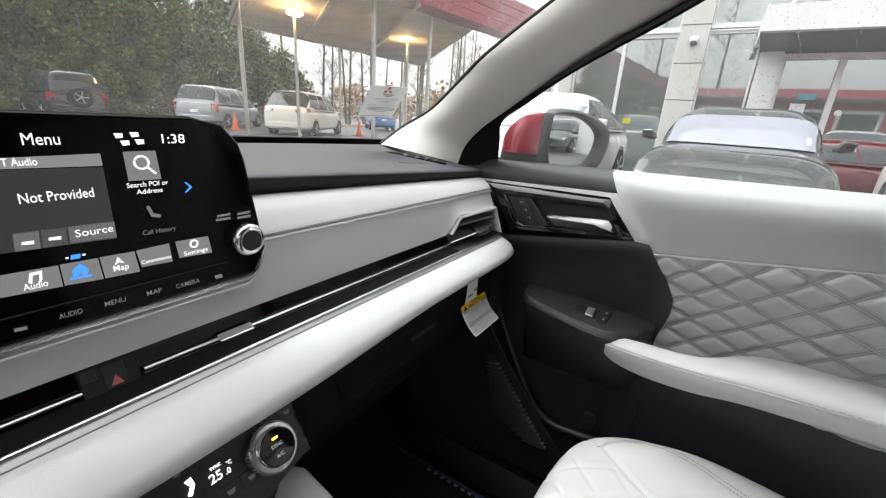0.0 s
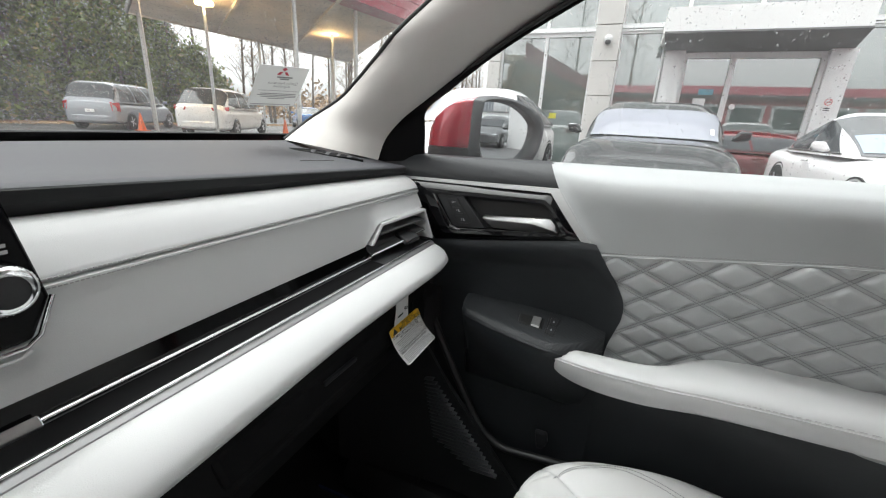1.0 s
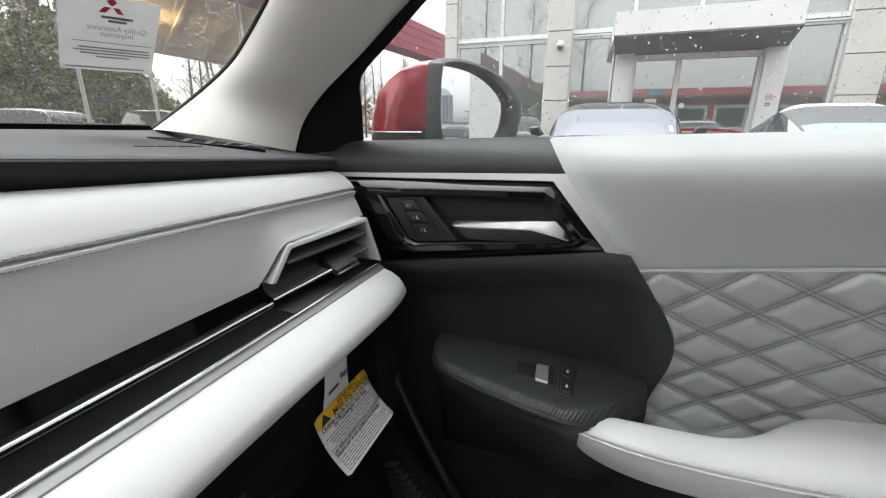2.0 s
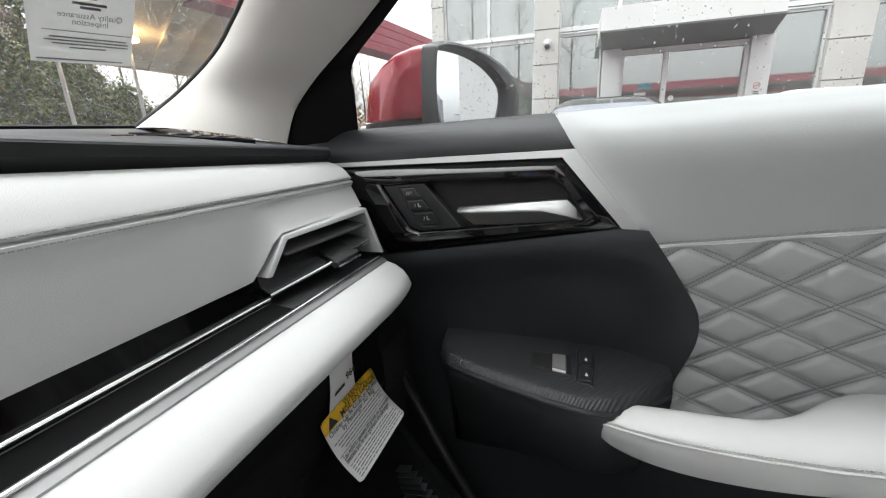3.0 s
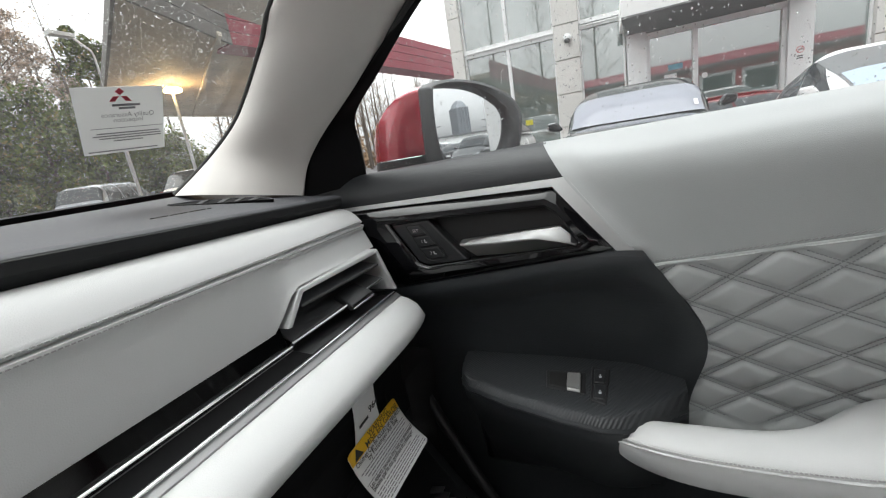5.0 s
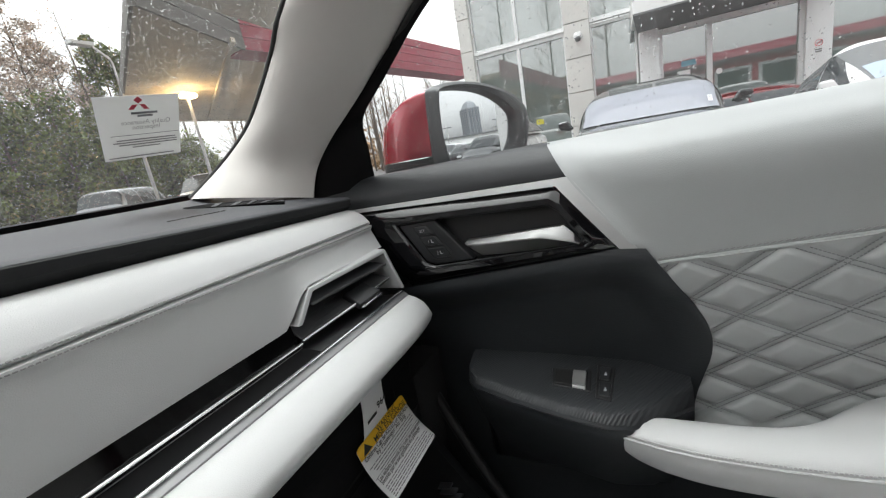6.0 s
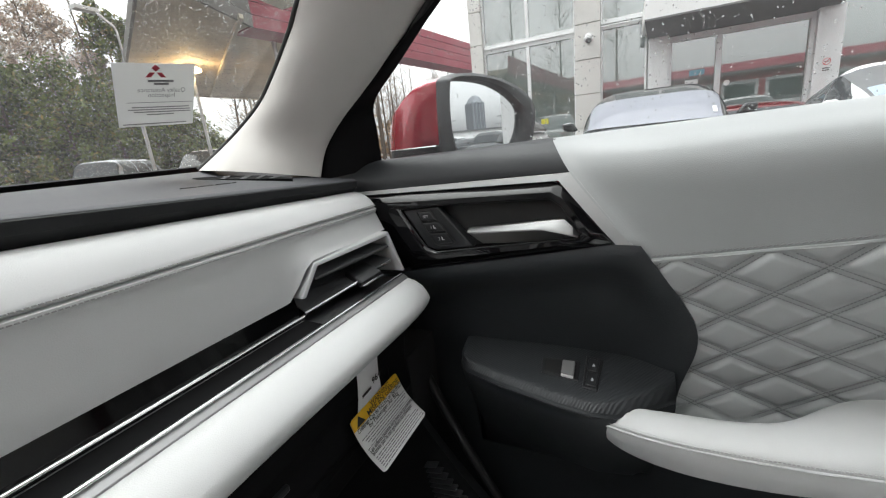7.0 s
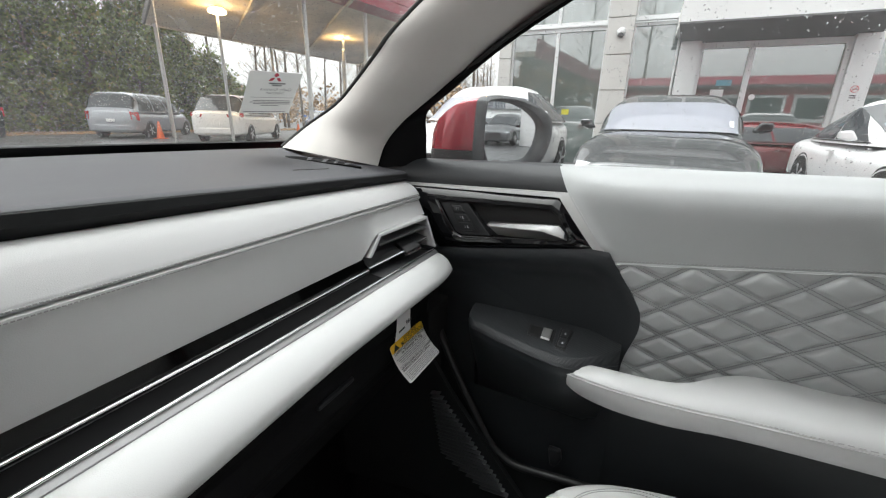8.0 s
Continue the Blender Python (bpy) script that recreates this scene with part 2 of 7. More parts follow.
M_CHROME = surface("chrome", (0.82, 0.83, 0.84), 0.12, 1.0, var=0.03, bump=0)
M_EDGE = surface("brushed_grey_metal", (0.32, 0.32, 0.325), 0.45, 0.7, var=0.06, fine=1500, bump=0.05)
M_PULL = surface("dark_satin_silver", (0.33, 0.33, 0.33), 0.34, 1.0, var=0.05, fine=1500, bump=0.05)
M_SATIN = surface("satin_silver", (0.62, 0.62, 0.61), 0.27, 1.0, var=0.04, fine=1500, bump=0.05)
M_SILVER = surface("silver_paint", (0.58, 0.585, 0.585), 0.42, 0.35, var=0.04, bump=0.02)
M_PILLAR = surface("pillar_cloth", (0.62, 0.6, 0.57), 0.85, var=0.05, scale=10, fine=1400, bump=0.25, depth=0.0004)
M_SEAL = surface("black_rubber", (0.01, 0.01, 0.01), 0.6, bump=0.2)
M_KICK = surface("dark_rib_plastic", (0.06, 0.062, 0.066), 0.4, var=0.1, bump=0)
M_CARPET = surface("black_carpet", (0.012, 0.012, 0.013), 0.95, var=0.4, fine=700, bump=0.8, depth=0.004)
M_MAT = surface("black_floor_mat", (0.01, 0.01, 0.011), 0.9, var=0.4, fine=900, bump=0.8, depth=0.003)
M_SCREEN = surface("screen_glass", (0.003, 0.003, 0.0035), 0.06, var=0.1, bump=0, spread=0.01, spec=0.15)
M_RED = surface("red_car_paint", (0.34, 0.004, 0.022), 0.22, 0.25, var=0.06, bump=0, coat=1.0)
M_MIRROR = surface("mirror_glass", (0.72, 0.74, 0.75), 0.0, 1.0, var=0.0, bump=0, spread=0.0)
M_PANE = pane("car_window_glass", (0.94, 0.96, 0.955), film=0.035)
M_WETPANE = pane("wet_windshield_glass", (0.93, 0.95, 0.93), film=0.022)
M_DROP = drop_glass("rain_drops")
M_PAPER = surface("white_card", (0.82, 0.82, 0.82), 0.5, var=0.03, bump=0.05)
M_SHEET = surface("thin_translucent_card", (0.66, 0.665, 0.655), 0.6, var=0.03, bump=0.03)
n, l = M_SHEET.node_tree.nodes, M_SHEET.node_tree.links
trans, both = n.new("ShaderNodeBsdfTranslucent"), n.new("ShaderNodeMixShader")
trans.inputs["Color"].default_value = (0.60, 0.60, 0.595, 1)
both.inputs[0].default_value = 0.6
l.new(n["Principled BSDF"].outputs[0], both.inputs[1])
l.new(trans.outputs[0], both.inputs[2])
l.new(both.outputs[0], n["Material Output"].inputs["Surface"])
M_YELLOW = surface("yellow_print", (0.85, 0.5, 0.02), 0.45, var=0.03, bump=0)
M_INK = surface("black_print", (0.02, 0.02, 0.02), 0.5, var=0.05, bump=0)
M_GREY_INK = surface("grey_print", (0.22, 0.22, 0.23), 0.5, var=0.05, bump=0)
M_CARD_INK = surface("dark_grey_print", (0.2, 0.2, 0.21), 0.5, var=0.05, bump=0)
M_PALE_INK = surface("pale_print", (0.5, 0.5, 0.5), 0.5, var=0.05, bump=0)
M_RED_INK = surface("red_print", (0.55, 0.05, 0.08), 0.5, var=0.05, bump=0)
M_ICON = glow("white_icon", (0.9, 0.95, 1.0), 0.06)
M_KEY = surface("pale_grey_plastic", (0.19, 0.19, 0.19), 0.4, var=0.04, bump=0.05)

# ================= CAR INTERIOR =================
# x to the car's right, y ahead, z up; the ground lies at z = 0.

# ---- windshield, pillar trim, roof ----


def glass_y(x, z):
    """The bowed windshield: how far ahead it lies at x and z."""
    xe = 0.735 - 0.2875 * (z - 1.2)
    return 0.84 - 1.75 * (z - 1.2) + 0.15 * (1 - min(1.3, (x / xe) ** 2))


def windshield_point(u, v):
    z = 1.16 + 0.46 * v
    xe = 0.735 - 0.2875 * (z - 1.2)
    x = (2 * u - 1) * xe * 1.07
    return Vector((x, glass_y(x, z) + 0.012, z + 0.008))


windshield = thing("window_windshield", "rain-speckled laminated windshield above the dashboard", "window", (0, 0.9, 1.18), kind="structure")
glass = part("pane", grid(windshield_point, 24, 12), M_WETPANE, windshield, "clear rain-speckled glass", 180)
glass.visible_shadow = False

bm = bmesh.new()
grid(lambda u, v: windshield_point(u, -0.10 + 0.155 * v) - Vector((0, 0.003, 0.003)), 24, 4, (0, 0.002, 0.002), bm)
part("black_border", bm, M_SEAL, windshield, "black printed glass border", 60)

PILLAR_L = [(0.700, 0.805, 1.184), (0.745, 0.775, 1.226), (0.738, 0.695, 1.265), (0.730, 0.648, 1.297), (0.712, 0.585, 1.342), (0.684, 0.522, 1.379), (0.655, 0.375, 1.462), (0.60, 0.14, 1.585)]
PILLAR_R = [(0.752, 0.612, 1.156), (0.766, 0.604, 1.196), (0.776, 0.574, 1.235), (0.775, 0.526, 1.270), (0.752, 0.443, 1.318), (0.728, 0.383, 1.352), (0.69, 0.235, 1.425), (0.63, 0.0, 1.53)]


def spline(points, t):
    """Catmull-Rom through points, t from 0 to 1."""
    n = len(points) - 1
    f = min(n - 1e-6, max(0, t * n))
    i = int(f)
    f -= i
    p = [Vector(points[min(n, max(0, k))]) for k in (i - 1, i, i + 1, i + 2)]
    return 0.5 * ((2 * p[1]) + (p[2] - p[0]) * f + (2 * p[0] - 5 * p[1] + 4 * p[2] - p[3]) * f * f + (3 * p[1] - p[0] - 3 * p[2] + p[3]) * f ** 3)


def pillar_point(u, v, flip=1):
    a, b = spline(PILLAR_L, v), spline(PILLAR_R, v)
    swell = math.sin(math.pi * u) ** 0.8
    p = a.lerp(b, u) + Vector((-0.030, -0.012, 0.006)) * swell + Vector((-0.010, -0.008, 0)) * math.sin(math.pi * u) * (1 - v)
    return Vector((p.x * flip, p.y, p.z))


for flip, nm in ((1, "a_pillar_trim"), (-1, "a_pillar_trim")):
    trim = thing(nm, "grey woven-cloth pillar trim beside the windshield", "pillar trim", (0.72 * flip, 0.7, 1.18), kind="structure")
    part("cover", grid(lambda u, v, f=flip: pillar_point(u, v, f), 14, 28, (0.03 * flip, 0.02, 0.0)), M_PILLAR, trim, "", 60)
    edge = [pillar_point(0.0, k / 24, flip) + Vector((0.004 * flip, 0.004, 0.0)) for k in range(25)]
    part("edge_seal", tube(edge, 0.005, 8), M_SEAL, trim, "black rubber edge seal", 60)

# headliner, roof and rear closing
def ceiling_point(u, v):
    return (-0.62 + 1.24 * u, 0.15 - 2.4 * v, 1.585 + 0.05 * math.sin(math.pi * u) + 0.06 * math.sin(math.pi * v))


bm = grid(ceiling_point, 24, 24)
# the opening of a glass roof, unseen and added for light from above
bmesh.ops.delete(bm, geom=[f for f in bm.faces if abs(f.calc_center_median().x) < 0.37 and -1.35 < f.calc_center_median().y < -0.05], context="FACES")
ceiling = part("ceiling", bm, M_PILLAR, None, "", 60)
lining = ceiling.modifiers.new("thick", "SOLIDIFY")
lining.thickness, lining.offset = 0.02, 1
tagged(ceiling, "pale grey cloth car headliner", "ceiling", kind="structure")

# ---- dashboard ----
dash = thing("dashboard", "pale grey leather and black dashboard with chrome strips", "dashboard", (0, 0.5, 0.95))
X0 = -0.74


def end_x(z):
    return ramp(z, [(0.93, 0.715), (1.0, 0.722), (1.03, 0.722), (1.094, 0.738), (1.137, 0.746)])


def sweep(profile, n=60, x1=None, bm=None, back=None):
    """profile(x) gives (y, z) pairs; swept along the dashboard."""
    rings = []
    for i in range(n + 1):
        u = i / n
        ring = []
        for k, (y, z) in enumerate(profile(u)):
            xe = x1 if x1 is not None else end_x(z)
            ring.append((X0 + (xe - X0) * u, y, z))
        rings.append(ring)
    return loft(rings, bm=bm)


def x_of(u):
    return X0 + (0.735 - X0) * u


def dz(u, slope):
    return -slope * (max(0.1, x_of(u)) - 0.5)


def pad_h(u):
    return -0.056 * (max(0.1, x_of(u)) - 0.5)


def top_profile(u):
    yb = glass_y(x_of(u), 1.19)
    h = pad_h(u)
    return [(0.5485, 1.150 + h), (0.5465, 1.157 + h), (0.547, 1.1605 + h), (0.550, 1.1625 + h), (0.556, 1.1635 + h), (0.60, 1.166 + h * 0.9), (0.66, 1.1705 + h * 0.6),
            (0.75, 1.1785 + h * 0.4), (max(0.8, yb - 0.08), 1.183), (max(0.84, yb + 0.03), 1.176), (max(0.84, yb + 0.03), 1.12), (0.7, 1.1)]


def band_profile(u):
    h, h2 = pad_h(u), dz(u, 0.045) + 0.002
    return [(0.5480, 1.1612 + h), (0.5458, 1.1590 + h), (0.5462, 1.150 + 0.5 * (h + h2)), (0.5535, 1.1425 + h2), (0.557, 1.138 + h2), (0.60, 1.138 + h2), (0.60, 1.155 + h)]


upper = part("upper_pad", sweep(top_profile, 48, x1=0.752), M_DASHTOP, dash, "dark grey grained upper dash pad", 35)
# Black face over the pad's own front, in place of the shade there.
part("front_band", sweep(band_profile, 48, x1=0.750), M_DARK, dash, "front of the upper pad, blackened for shade", 35)
bm = bmesh.new()
for k in range(13):
    # one broken hairline of raised marks
    f0, f1 = k / 13, (k + (0.55 if k % 4 == 3 else 0.86)) / 13
    a, b = (Vector((0.541, 0.617, 1.1680)).lerp(Vector((0.590, 0.592, 1.1672)), f) for f in (f0, f1))
    prism([a, b, b + Vector((0.0004, 0.0012, 0)), a + Vector((0.0004, 0.0012, 0))], (0, 0, 0.0008), bm)
tagged(part("embossed_marks", bm, M_SEAL, upper, "small embossed mark bars"), kind="stuff")


def d4(x):
    return 1.044 + 0.0345 * ease((x - 0.556) / 0.03) if x > 0.556 else 1.044


def fold(z, g, hi, lo):
    return max(0.0, 1 - (z - g) / (hi - g)) if z > g else max(0.0, (z - lo) / (g - lo))


def leather_profile(u):
    x = x_of(u)
    h2, h3 = dz(u, 0.045) + 0.002, dz(u, 0.012)
    z4 = d4(x)
    t = (z4 - 1.044) / 0.0345
    g = 1.1045 + h3
    pts = [(0.556, 1.1405 + h2), (0.549, 1.1408 + h2), (0.540, 1.137 + h2), (0.5340, 1.129 + 0.5 * (h2 + h3)), (0.5310, 1.120 + h3), (0.5297, 1.112 + h3), (0.5290, g + 0.0030), (0.5297, g + 0.0018), (0.5330, g + 0.0006), (0.5330, g - 0.0002), (0.5275, g - 0.0012), (0.5268, g - 0.0026), (0.5266, g - 0.006)]
    for f in (0.25, 0.5, 0.75, 0.92):
        z = g - 0.006 + (z4 - g + 0.006) * f
        pts.append((0.5266 - (0.0213 + 0.005 * t) * f, z))
    # the seam stands forward: bright roll above it, upright panel below
    pts = [(y - 0.016 * fold(z, g, 1.1405 + h2, z4), z + 0.0082 * fold(z, g, 1.1405 + h2, z4)) for y, z in pts]
    pts += [(0.5055 - 0.006 * t, z4), (0.511 - 0.004 * t, z4 - 0.002), (0.56, z4 + 0.004)]
    return pts


part("leather_panel", sweep(leather_profile, 150), M_LEATHER, dash, "pale grey leather with a stitched seam", 50)

# two rows of stitches along the seam
bm = bmesh.new()
x = -0.2
while x < 0.735:
    u = (x - X0) / (0.735 - X0)
    h3 = dz(u, 0.012)
    for y, z, s in ((0.5142, 1.1154, 0.0), (0.5118, 1.1091, 0.0)):
        zz = z + h3
        prism([(x, y - 0.0010, zz - 0.0002), (x + 0.0022, y - 0.0010, zz + s - 0.0002), (x + 0.0022, y - 0.0010, zz + s + 0.0007), (x, y - 0.0010, zz + 0.0007)], (0, 0.0016, 0), bm)
    x += 0.0034
tagged(part("stitching", bm, M_PALE_THREAD, dash, "grey double-row stitching"), kind="stuff")

# recessed gloss-black band
part("gloss_band", sweep(lambda u: [(0.513, 1.0445), (0.5090, 1.0265), (0.5080, 1.0232), (0.52, 1.020), (0.53, 1.044)], 40, x1=0.562), M_GLOSS, dash, "gloss black inlay", 30)
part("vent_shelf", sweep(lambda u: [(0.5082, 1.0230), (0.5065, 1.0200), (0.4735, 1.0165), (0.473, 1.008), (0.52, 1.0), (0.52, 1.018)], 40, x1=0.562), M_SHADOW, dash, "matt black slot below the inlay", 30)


def strip(y, z, ry, rz, xa, xb, mat, name, label, n=6):
    rings = []
    for i in range(n + 1):
        x = xa + (xb - xa) * i / n
        rings.append([(x, y + ry * math.cos(k * math.tau / 10), z + rz * math.sin(k * math.tau / 10)) for k in range(10)])
    return part(name, loft(rings), mat, dash, label, 60)


strip(0.5045, 1.0235, 0.0035, 0.0022, 0.046, 0.562, M_CHROME, "chrome_strip", "chrome strip along the gloss inlay")
strip(0.5045, 1.0235, 0.0035, 0.0022, -0.74, 0.002, M_CHROME, "chrome_strip", "chrome strip along the gloss inlay")
strip(0.5035, 1.0195, 0.0008, 0.0006, 0.046, 0.562, M_EDGE, "thin_strip", "thin grey line below the chrome strip")
strip(0.4703, 1.0204, 0.0026, 0.0016, X0, 0.719, M_CHROME, "chrome_edge", "bright chrome edge above the lip")
part("satin_edge", sweep(lambda u: [(0.4700, 1.0196), (0.4634, 1.0150), (0.4632, 1.006), (0.474, 1.008)], 10, x1=0.7185), M_EDGE, dash, "satin silver edge strip", 30)


def lip_profile(u):
    x = x_of(u)
    r = max(0.0, (x - 0.66) / 0.075)
    k = 0.008 * r * r
    c = ease((0.46 - x) / 0.34)
    a, b = -0.005 * c, -0.010 * c
    return [(0.4635, 1.0135), (0.452 + k * 0.2, 1.0105), (0.4385 + 0.4 * a + k * 0.5, 1.0035 + 0.3 * b), (0.4285 + 0.8 * a + k, 0.995 + 0.6 * b), (0.4245 + a + k, 0.987 + b), (0.4275 + a + k, 0.9795 + b), (0.4360 + a + k, 0.9715 + b + k), (0.4475 + a + k, 0.963 + b + k),
            (0.459, 0.957 + b + k), (0.50, 0.955 + b), (0.51, 0.985), (0.49, 1.004)]


lip = part("padded_lip", sweep(lip_profile, 60), M_LEATHER, dash, "padded pale grey leather lip", 50)
softened(lip, 0.004, 3, 60)

# lower dash and glove box, coloured near-black for the shade under the lip
part("lower_dash", sweep(lambda u: [(0.468, 0.953), (0.472, 0.930), (0.475, 0.90), (0.47, 0.86), (0.50, 0.80), (0.56, 0.72), (0.62, 0.68), (0.80, 0.68), (0.80, 1.0), (0.52, 0.99), (0.50, 0.946)], 8, x1=0.70), M_SHADOW, dash, "black plastic lower dash, shade in its colour", 30)
glove = part("glove_box", prism([(0.24, 0.4715, 0.918), (0.66, 0.4715, 0.918), (0.65, 0.466, 0.868), (0.25, 0.466, 0.868)], (0, 0.03, 0)), M_SHADOW, dash, "black glove box lid, shade in its colour")
softened(glove, 0.008)
latch = part("latch", prism([(0.40, 0.4655, 0.905), (0.47, 0.4655, 0.905), (0.47, 0.4655, 0.898), (0.40, 0.4655, 0.898)], (0, 0.02, 0)), M_PLATE, glove, "satin black glove box latch")
softened(latch, 0.002)

# passenger air vent
vent = part("air_vent", prism([(0.562, 0.53, 1.012), (0.718, 0.53, 1.012), (0.72, 0.53, 1.077), (0.587, 0.53, 1.075), (0.562, 0.53, 1.044)], (0, 0.02, 0)), M_SEAL, dash, "black side air vent")
VO = [(0.559, 0.4985, 1.0445), (0.5855, 0.4975, 1.0765), (0.7215, 0.4865, 1.0785), (0.7195, 0.4665, 1.0245)]
VI = [(0.5645, 0.497, 1.0440), (0.5880, 0.4955, 1.0718), (0.7160, 0.485, 1.0738), (0.7145, 0.467, 1.0250)]
bm = bmesh.new()
vo, vi = [bm.verts.new(p) for p in VO], [bm.verts.new(p) for p in VI]
wo, wi = [bm.verts.new(Vector(p) + Vector((0, 0.03, 0.002))) for p in VO], [bm.verts.new(Vector(p) + Vector((0, 0.04, 0.0))) for p in VI]
for k in range(3):
    bm.faces.new((vo[k], vo[k + 1], vi[k + 1], vi[k]))
    bm.faces.new((vi[k], vi[k + 1], wi[k + 1], wi[k]))
    bm.faces.new((vo[k], wo[k], wo[k + 1], vo[k + 1]))
bm.faces.new((vo[0], vi[0], wi[0], wo[0]))
bm.faces.new((vo[3], wo[3], wi[3], vi[3]))
softened(part("vent_surround", bm, M_SILVER, vent, "silver vent surround"), 0.0012)


def slat(za, zb, x_a, x_b, depth, name, mat, label="", thick=0.003):
    return softened(part(name, prism([(x_a, 0.4965, za), (x_b, 0.483, zb), (x_b, 0.483 + depth, zb + 0.004), (x_a, 0.4965 + depth, za + 0.004)], (0, 0, -thick)), mat, vent, label), 0.001)


slat(1.0605, 1.0615, 0.583, 0.7125, 0.03, "vane", M_RIBBAR)
softened(part("vane", prism([(0.5645, 0.5030, 1.0285), (0.7115, 0.4815, 1.0430), (0.7115, 0.5250, 1.0530), (0.5645, 0.5290, 1.0440)], (0, 0, -0.003)), M_RIBBAR, vent), 0.001)
part("vane_tip", tube([(0.5635, 0.5030, 1.0265), (0.638, 0.4865, 1.0352)], 0.0021, 8), M_CHROME, vent, "chrome vane tip", 60)
part("vane_tip", tube([(0.676, 0.4850, 1.0385), (0.7105, 0.4815, 1.0410)], 0.0017, 8), M_CHROME, vent, "chrome vane tip", 60)
tab = part("vane_tab", prism([(0.636, 0.4775, 1.0355), (0.677, 0.4745, 1.0375), (0.676, 0.5, 1.0505), (0.641, 0.504, 1.0485)], (0, 0.004, -0.007)), M_PLATE, vent, "satin black vent slider")
softened(tab, 0.002, 3)
part("tab_edge", tube([(0.6365, 0.4772, 1.0312), (0.6765, 0.4742, 1.0332)], 0.0014, 8), M_CHROME, tab, "chrome slider edge", 60)
softened(part("slide_tab", prism([(0.112, 0.498, 1.0225), (0.150, 0.498, 1.0225), (0.150, 0.504, 1.029), (0.112, 0.504, 1.029)], (0, 0, -0.006)), M_CHROME, dash, "chrome vent slider"), 0.0012)

part("end_cap", prism([(0.714, 0.51, 0.96), (0.714, 0.535, 1.05), (0.714, 0.57, 1.12), (0.714, 0.80, 1.15), (0.714, 0.80, 0.70), (0.714, 0.60, 0.70), (0.714, 0.51, 0.92)], (0.012, 0, 0)), M_BLACK, dash, "black dash end cap")
part("vent_floor", prism([(0.5625, 0.4725, 1.0165), (0.717, 0.470, 1.0165), (0.717, 0.53, 1.0125), (0.5625, 0.53, 1.0125)], (0, 0, -0.006)), M_RIBBAR, vent)
# hazard switch block between the centre vents
hz = part("switch_block", prism([(0.002, 0.5075, 1.043), (0.044, 0.5075, 1.043), (0.042, 0.497, 1.0125), (0.002, 0.497, 1.0125)], (0, 0.02, 0)), M_DARK, dash, "black hazard switch block")
softened(hz, 0.002)
softened(part("hazard_button", prism([(0.0165, 0.5055, 1.040), (0.033, 0.5055, 1.040), (0.032, 0.4985, 1.020), (0.0175, 0.4985, 1.020)], (0, 0.004, 0)), M_PLATE, hz, "satin black hazard button"), 0.001)
part("hazard_mark", prism([(0.0205, 0.4990, 1.0225), (0.0295, 0.4990, 1.0225), (0.025, 0.5018, 1.0305)], (0, 0.001, 0)), surface("dull_red_mark", (0.45, 0.12, 0.12), 0.5, bump=0), hz, "dull red triangle mark")
softened(part("lock_button", prism([(0.003, 0.5058, 1.041), (0.0135, 0.5058, 1.041), (0.0135, 0.502, 1.031), (0.003, 0.502, 1.031)], (0, 0.004, 0)), M_PLATE, hz), 0.001)

# defroster grille at the foot of the pillar: a dark slot with slanting ribs
NEAR = [(0.636, 0.722, 1.1728), (0.648, 0.690, 1.1695), (0.660, 0.655, 1.1662), (0.671, 0.630, 1.1642), (0.683, 0.600, 1.1607)]
FAR = [(0.640, 0.736, 1.1744), (0.664, 0.708, 1.1727), (0.680, 0.672, 1.1694), (0.688, 0.642, 1.1664), (0.688, 0.604, 1.1614)]
slot = part("defroster_slot", loft([[spline(NEAR, k / 16) + Vector((0, 0, 0.0006)), spline(FAR, k / 16), spline(FAR, k / 16) - Vector((0, 0, 0.006)), spline(NEAR, k / 16) - Vector((0, 0, 0.006))] for k in range(17)]), M_SHADOW, dash, "black defroster slot", 60)
part("slot_rim", tube([spline(FAR, k / 16) + Vector((0, 0, 0.0004)) for k in range(17)], 0.0010, 6), M_DASHTOP, slot, "raised slot rim", 60)
for f in (0.28, 0.46, 0.63, 0.80):
    a, b, c, d = spline(NEAR, f), spline(NEAR, f - 0.045), spline(FAR, f + 0.05), spline(FAR, f - 0.01)
    softened(part("rib", prism([a + Vector((0, 0, 0.0004)), b + Vector((0, 0, 0.0004)), d + Vector((0, 0, 0.0005)), c + Vector((0, 0, 0.0005))], (-0.0012, -0.0012, 0.0008)), M_DASHTOP, slot), 0.0004)

# ---- centre display ----
screen = thing("touchscreen", "black upright touchscreen showing a menu at the dashboard centre", "screen", (0, 0.5, 1.08))
OUT = [(-0.145, 1.2425), (0.112, 1.2425), (0.138, 1.2365), (0.152, 1.220), (0.157, 1.205), (0.1715, 1.112), (0.158, 1.0855), (0.150, 1.0845), (-0.150, 1.0845), (-0.17, 1.112), (-0.157, 1.205), (-0.15, 1.228)]
softened(part("housing", prism([(x, 0.5, z) for x, z in OUT], (0, 0.022, 0)), M_SCREEN, screen, "gloss black screen housing"), 0.003, 3)
part("lower_trim", tube([(-0.168, 0.5015, 1.0745), (0.150, 0.5015, 1.0745), (0.156, 0.503, 1.077)], 0.0014, 8), M_SILVER, screen, "second silver strip under the screen", 60)
part("chrome_trim", tube([(-0.168, 0.503, 1.080), (0.154, 0.503, 1.080), (0.163, 0.504, 1.086), (0.1745, 0.505, 1.111)], 0.0018, 8), M_CHROME, screen, "chrome strip under the screen", 60)
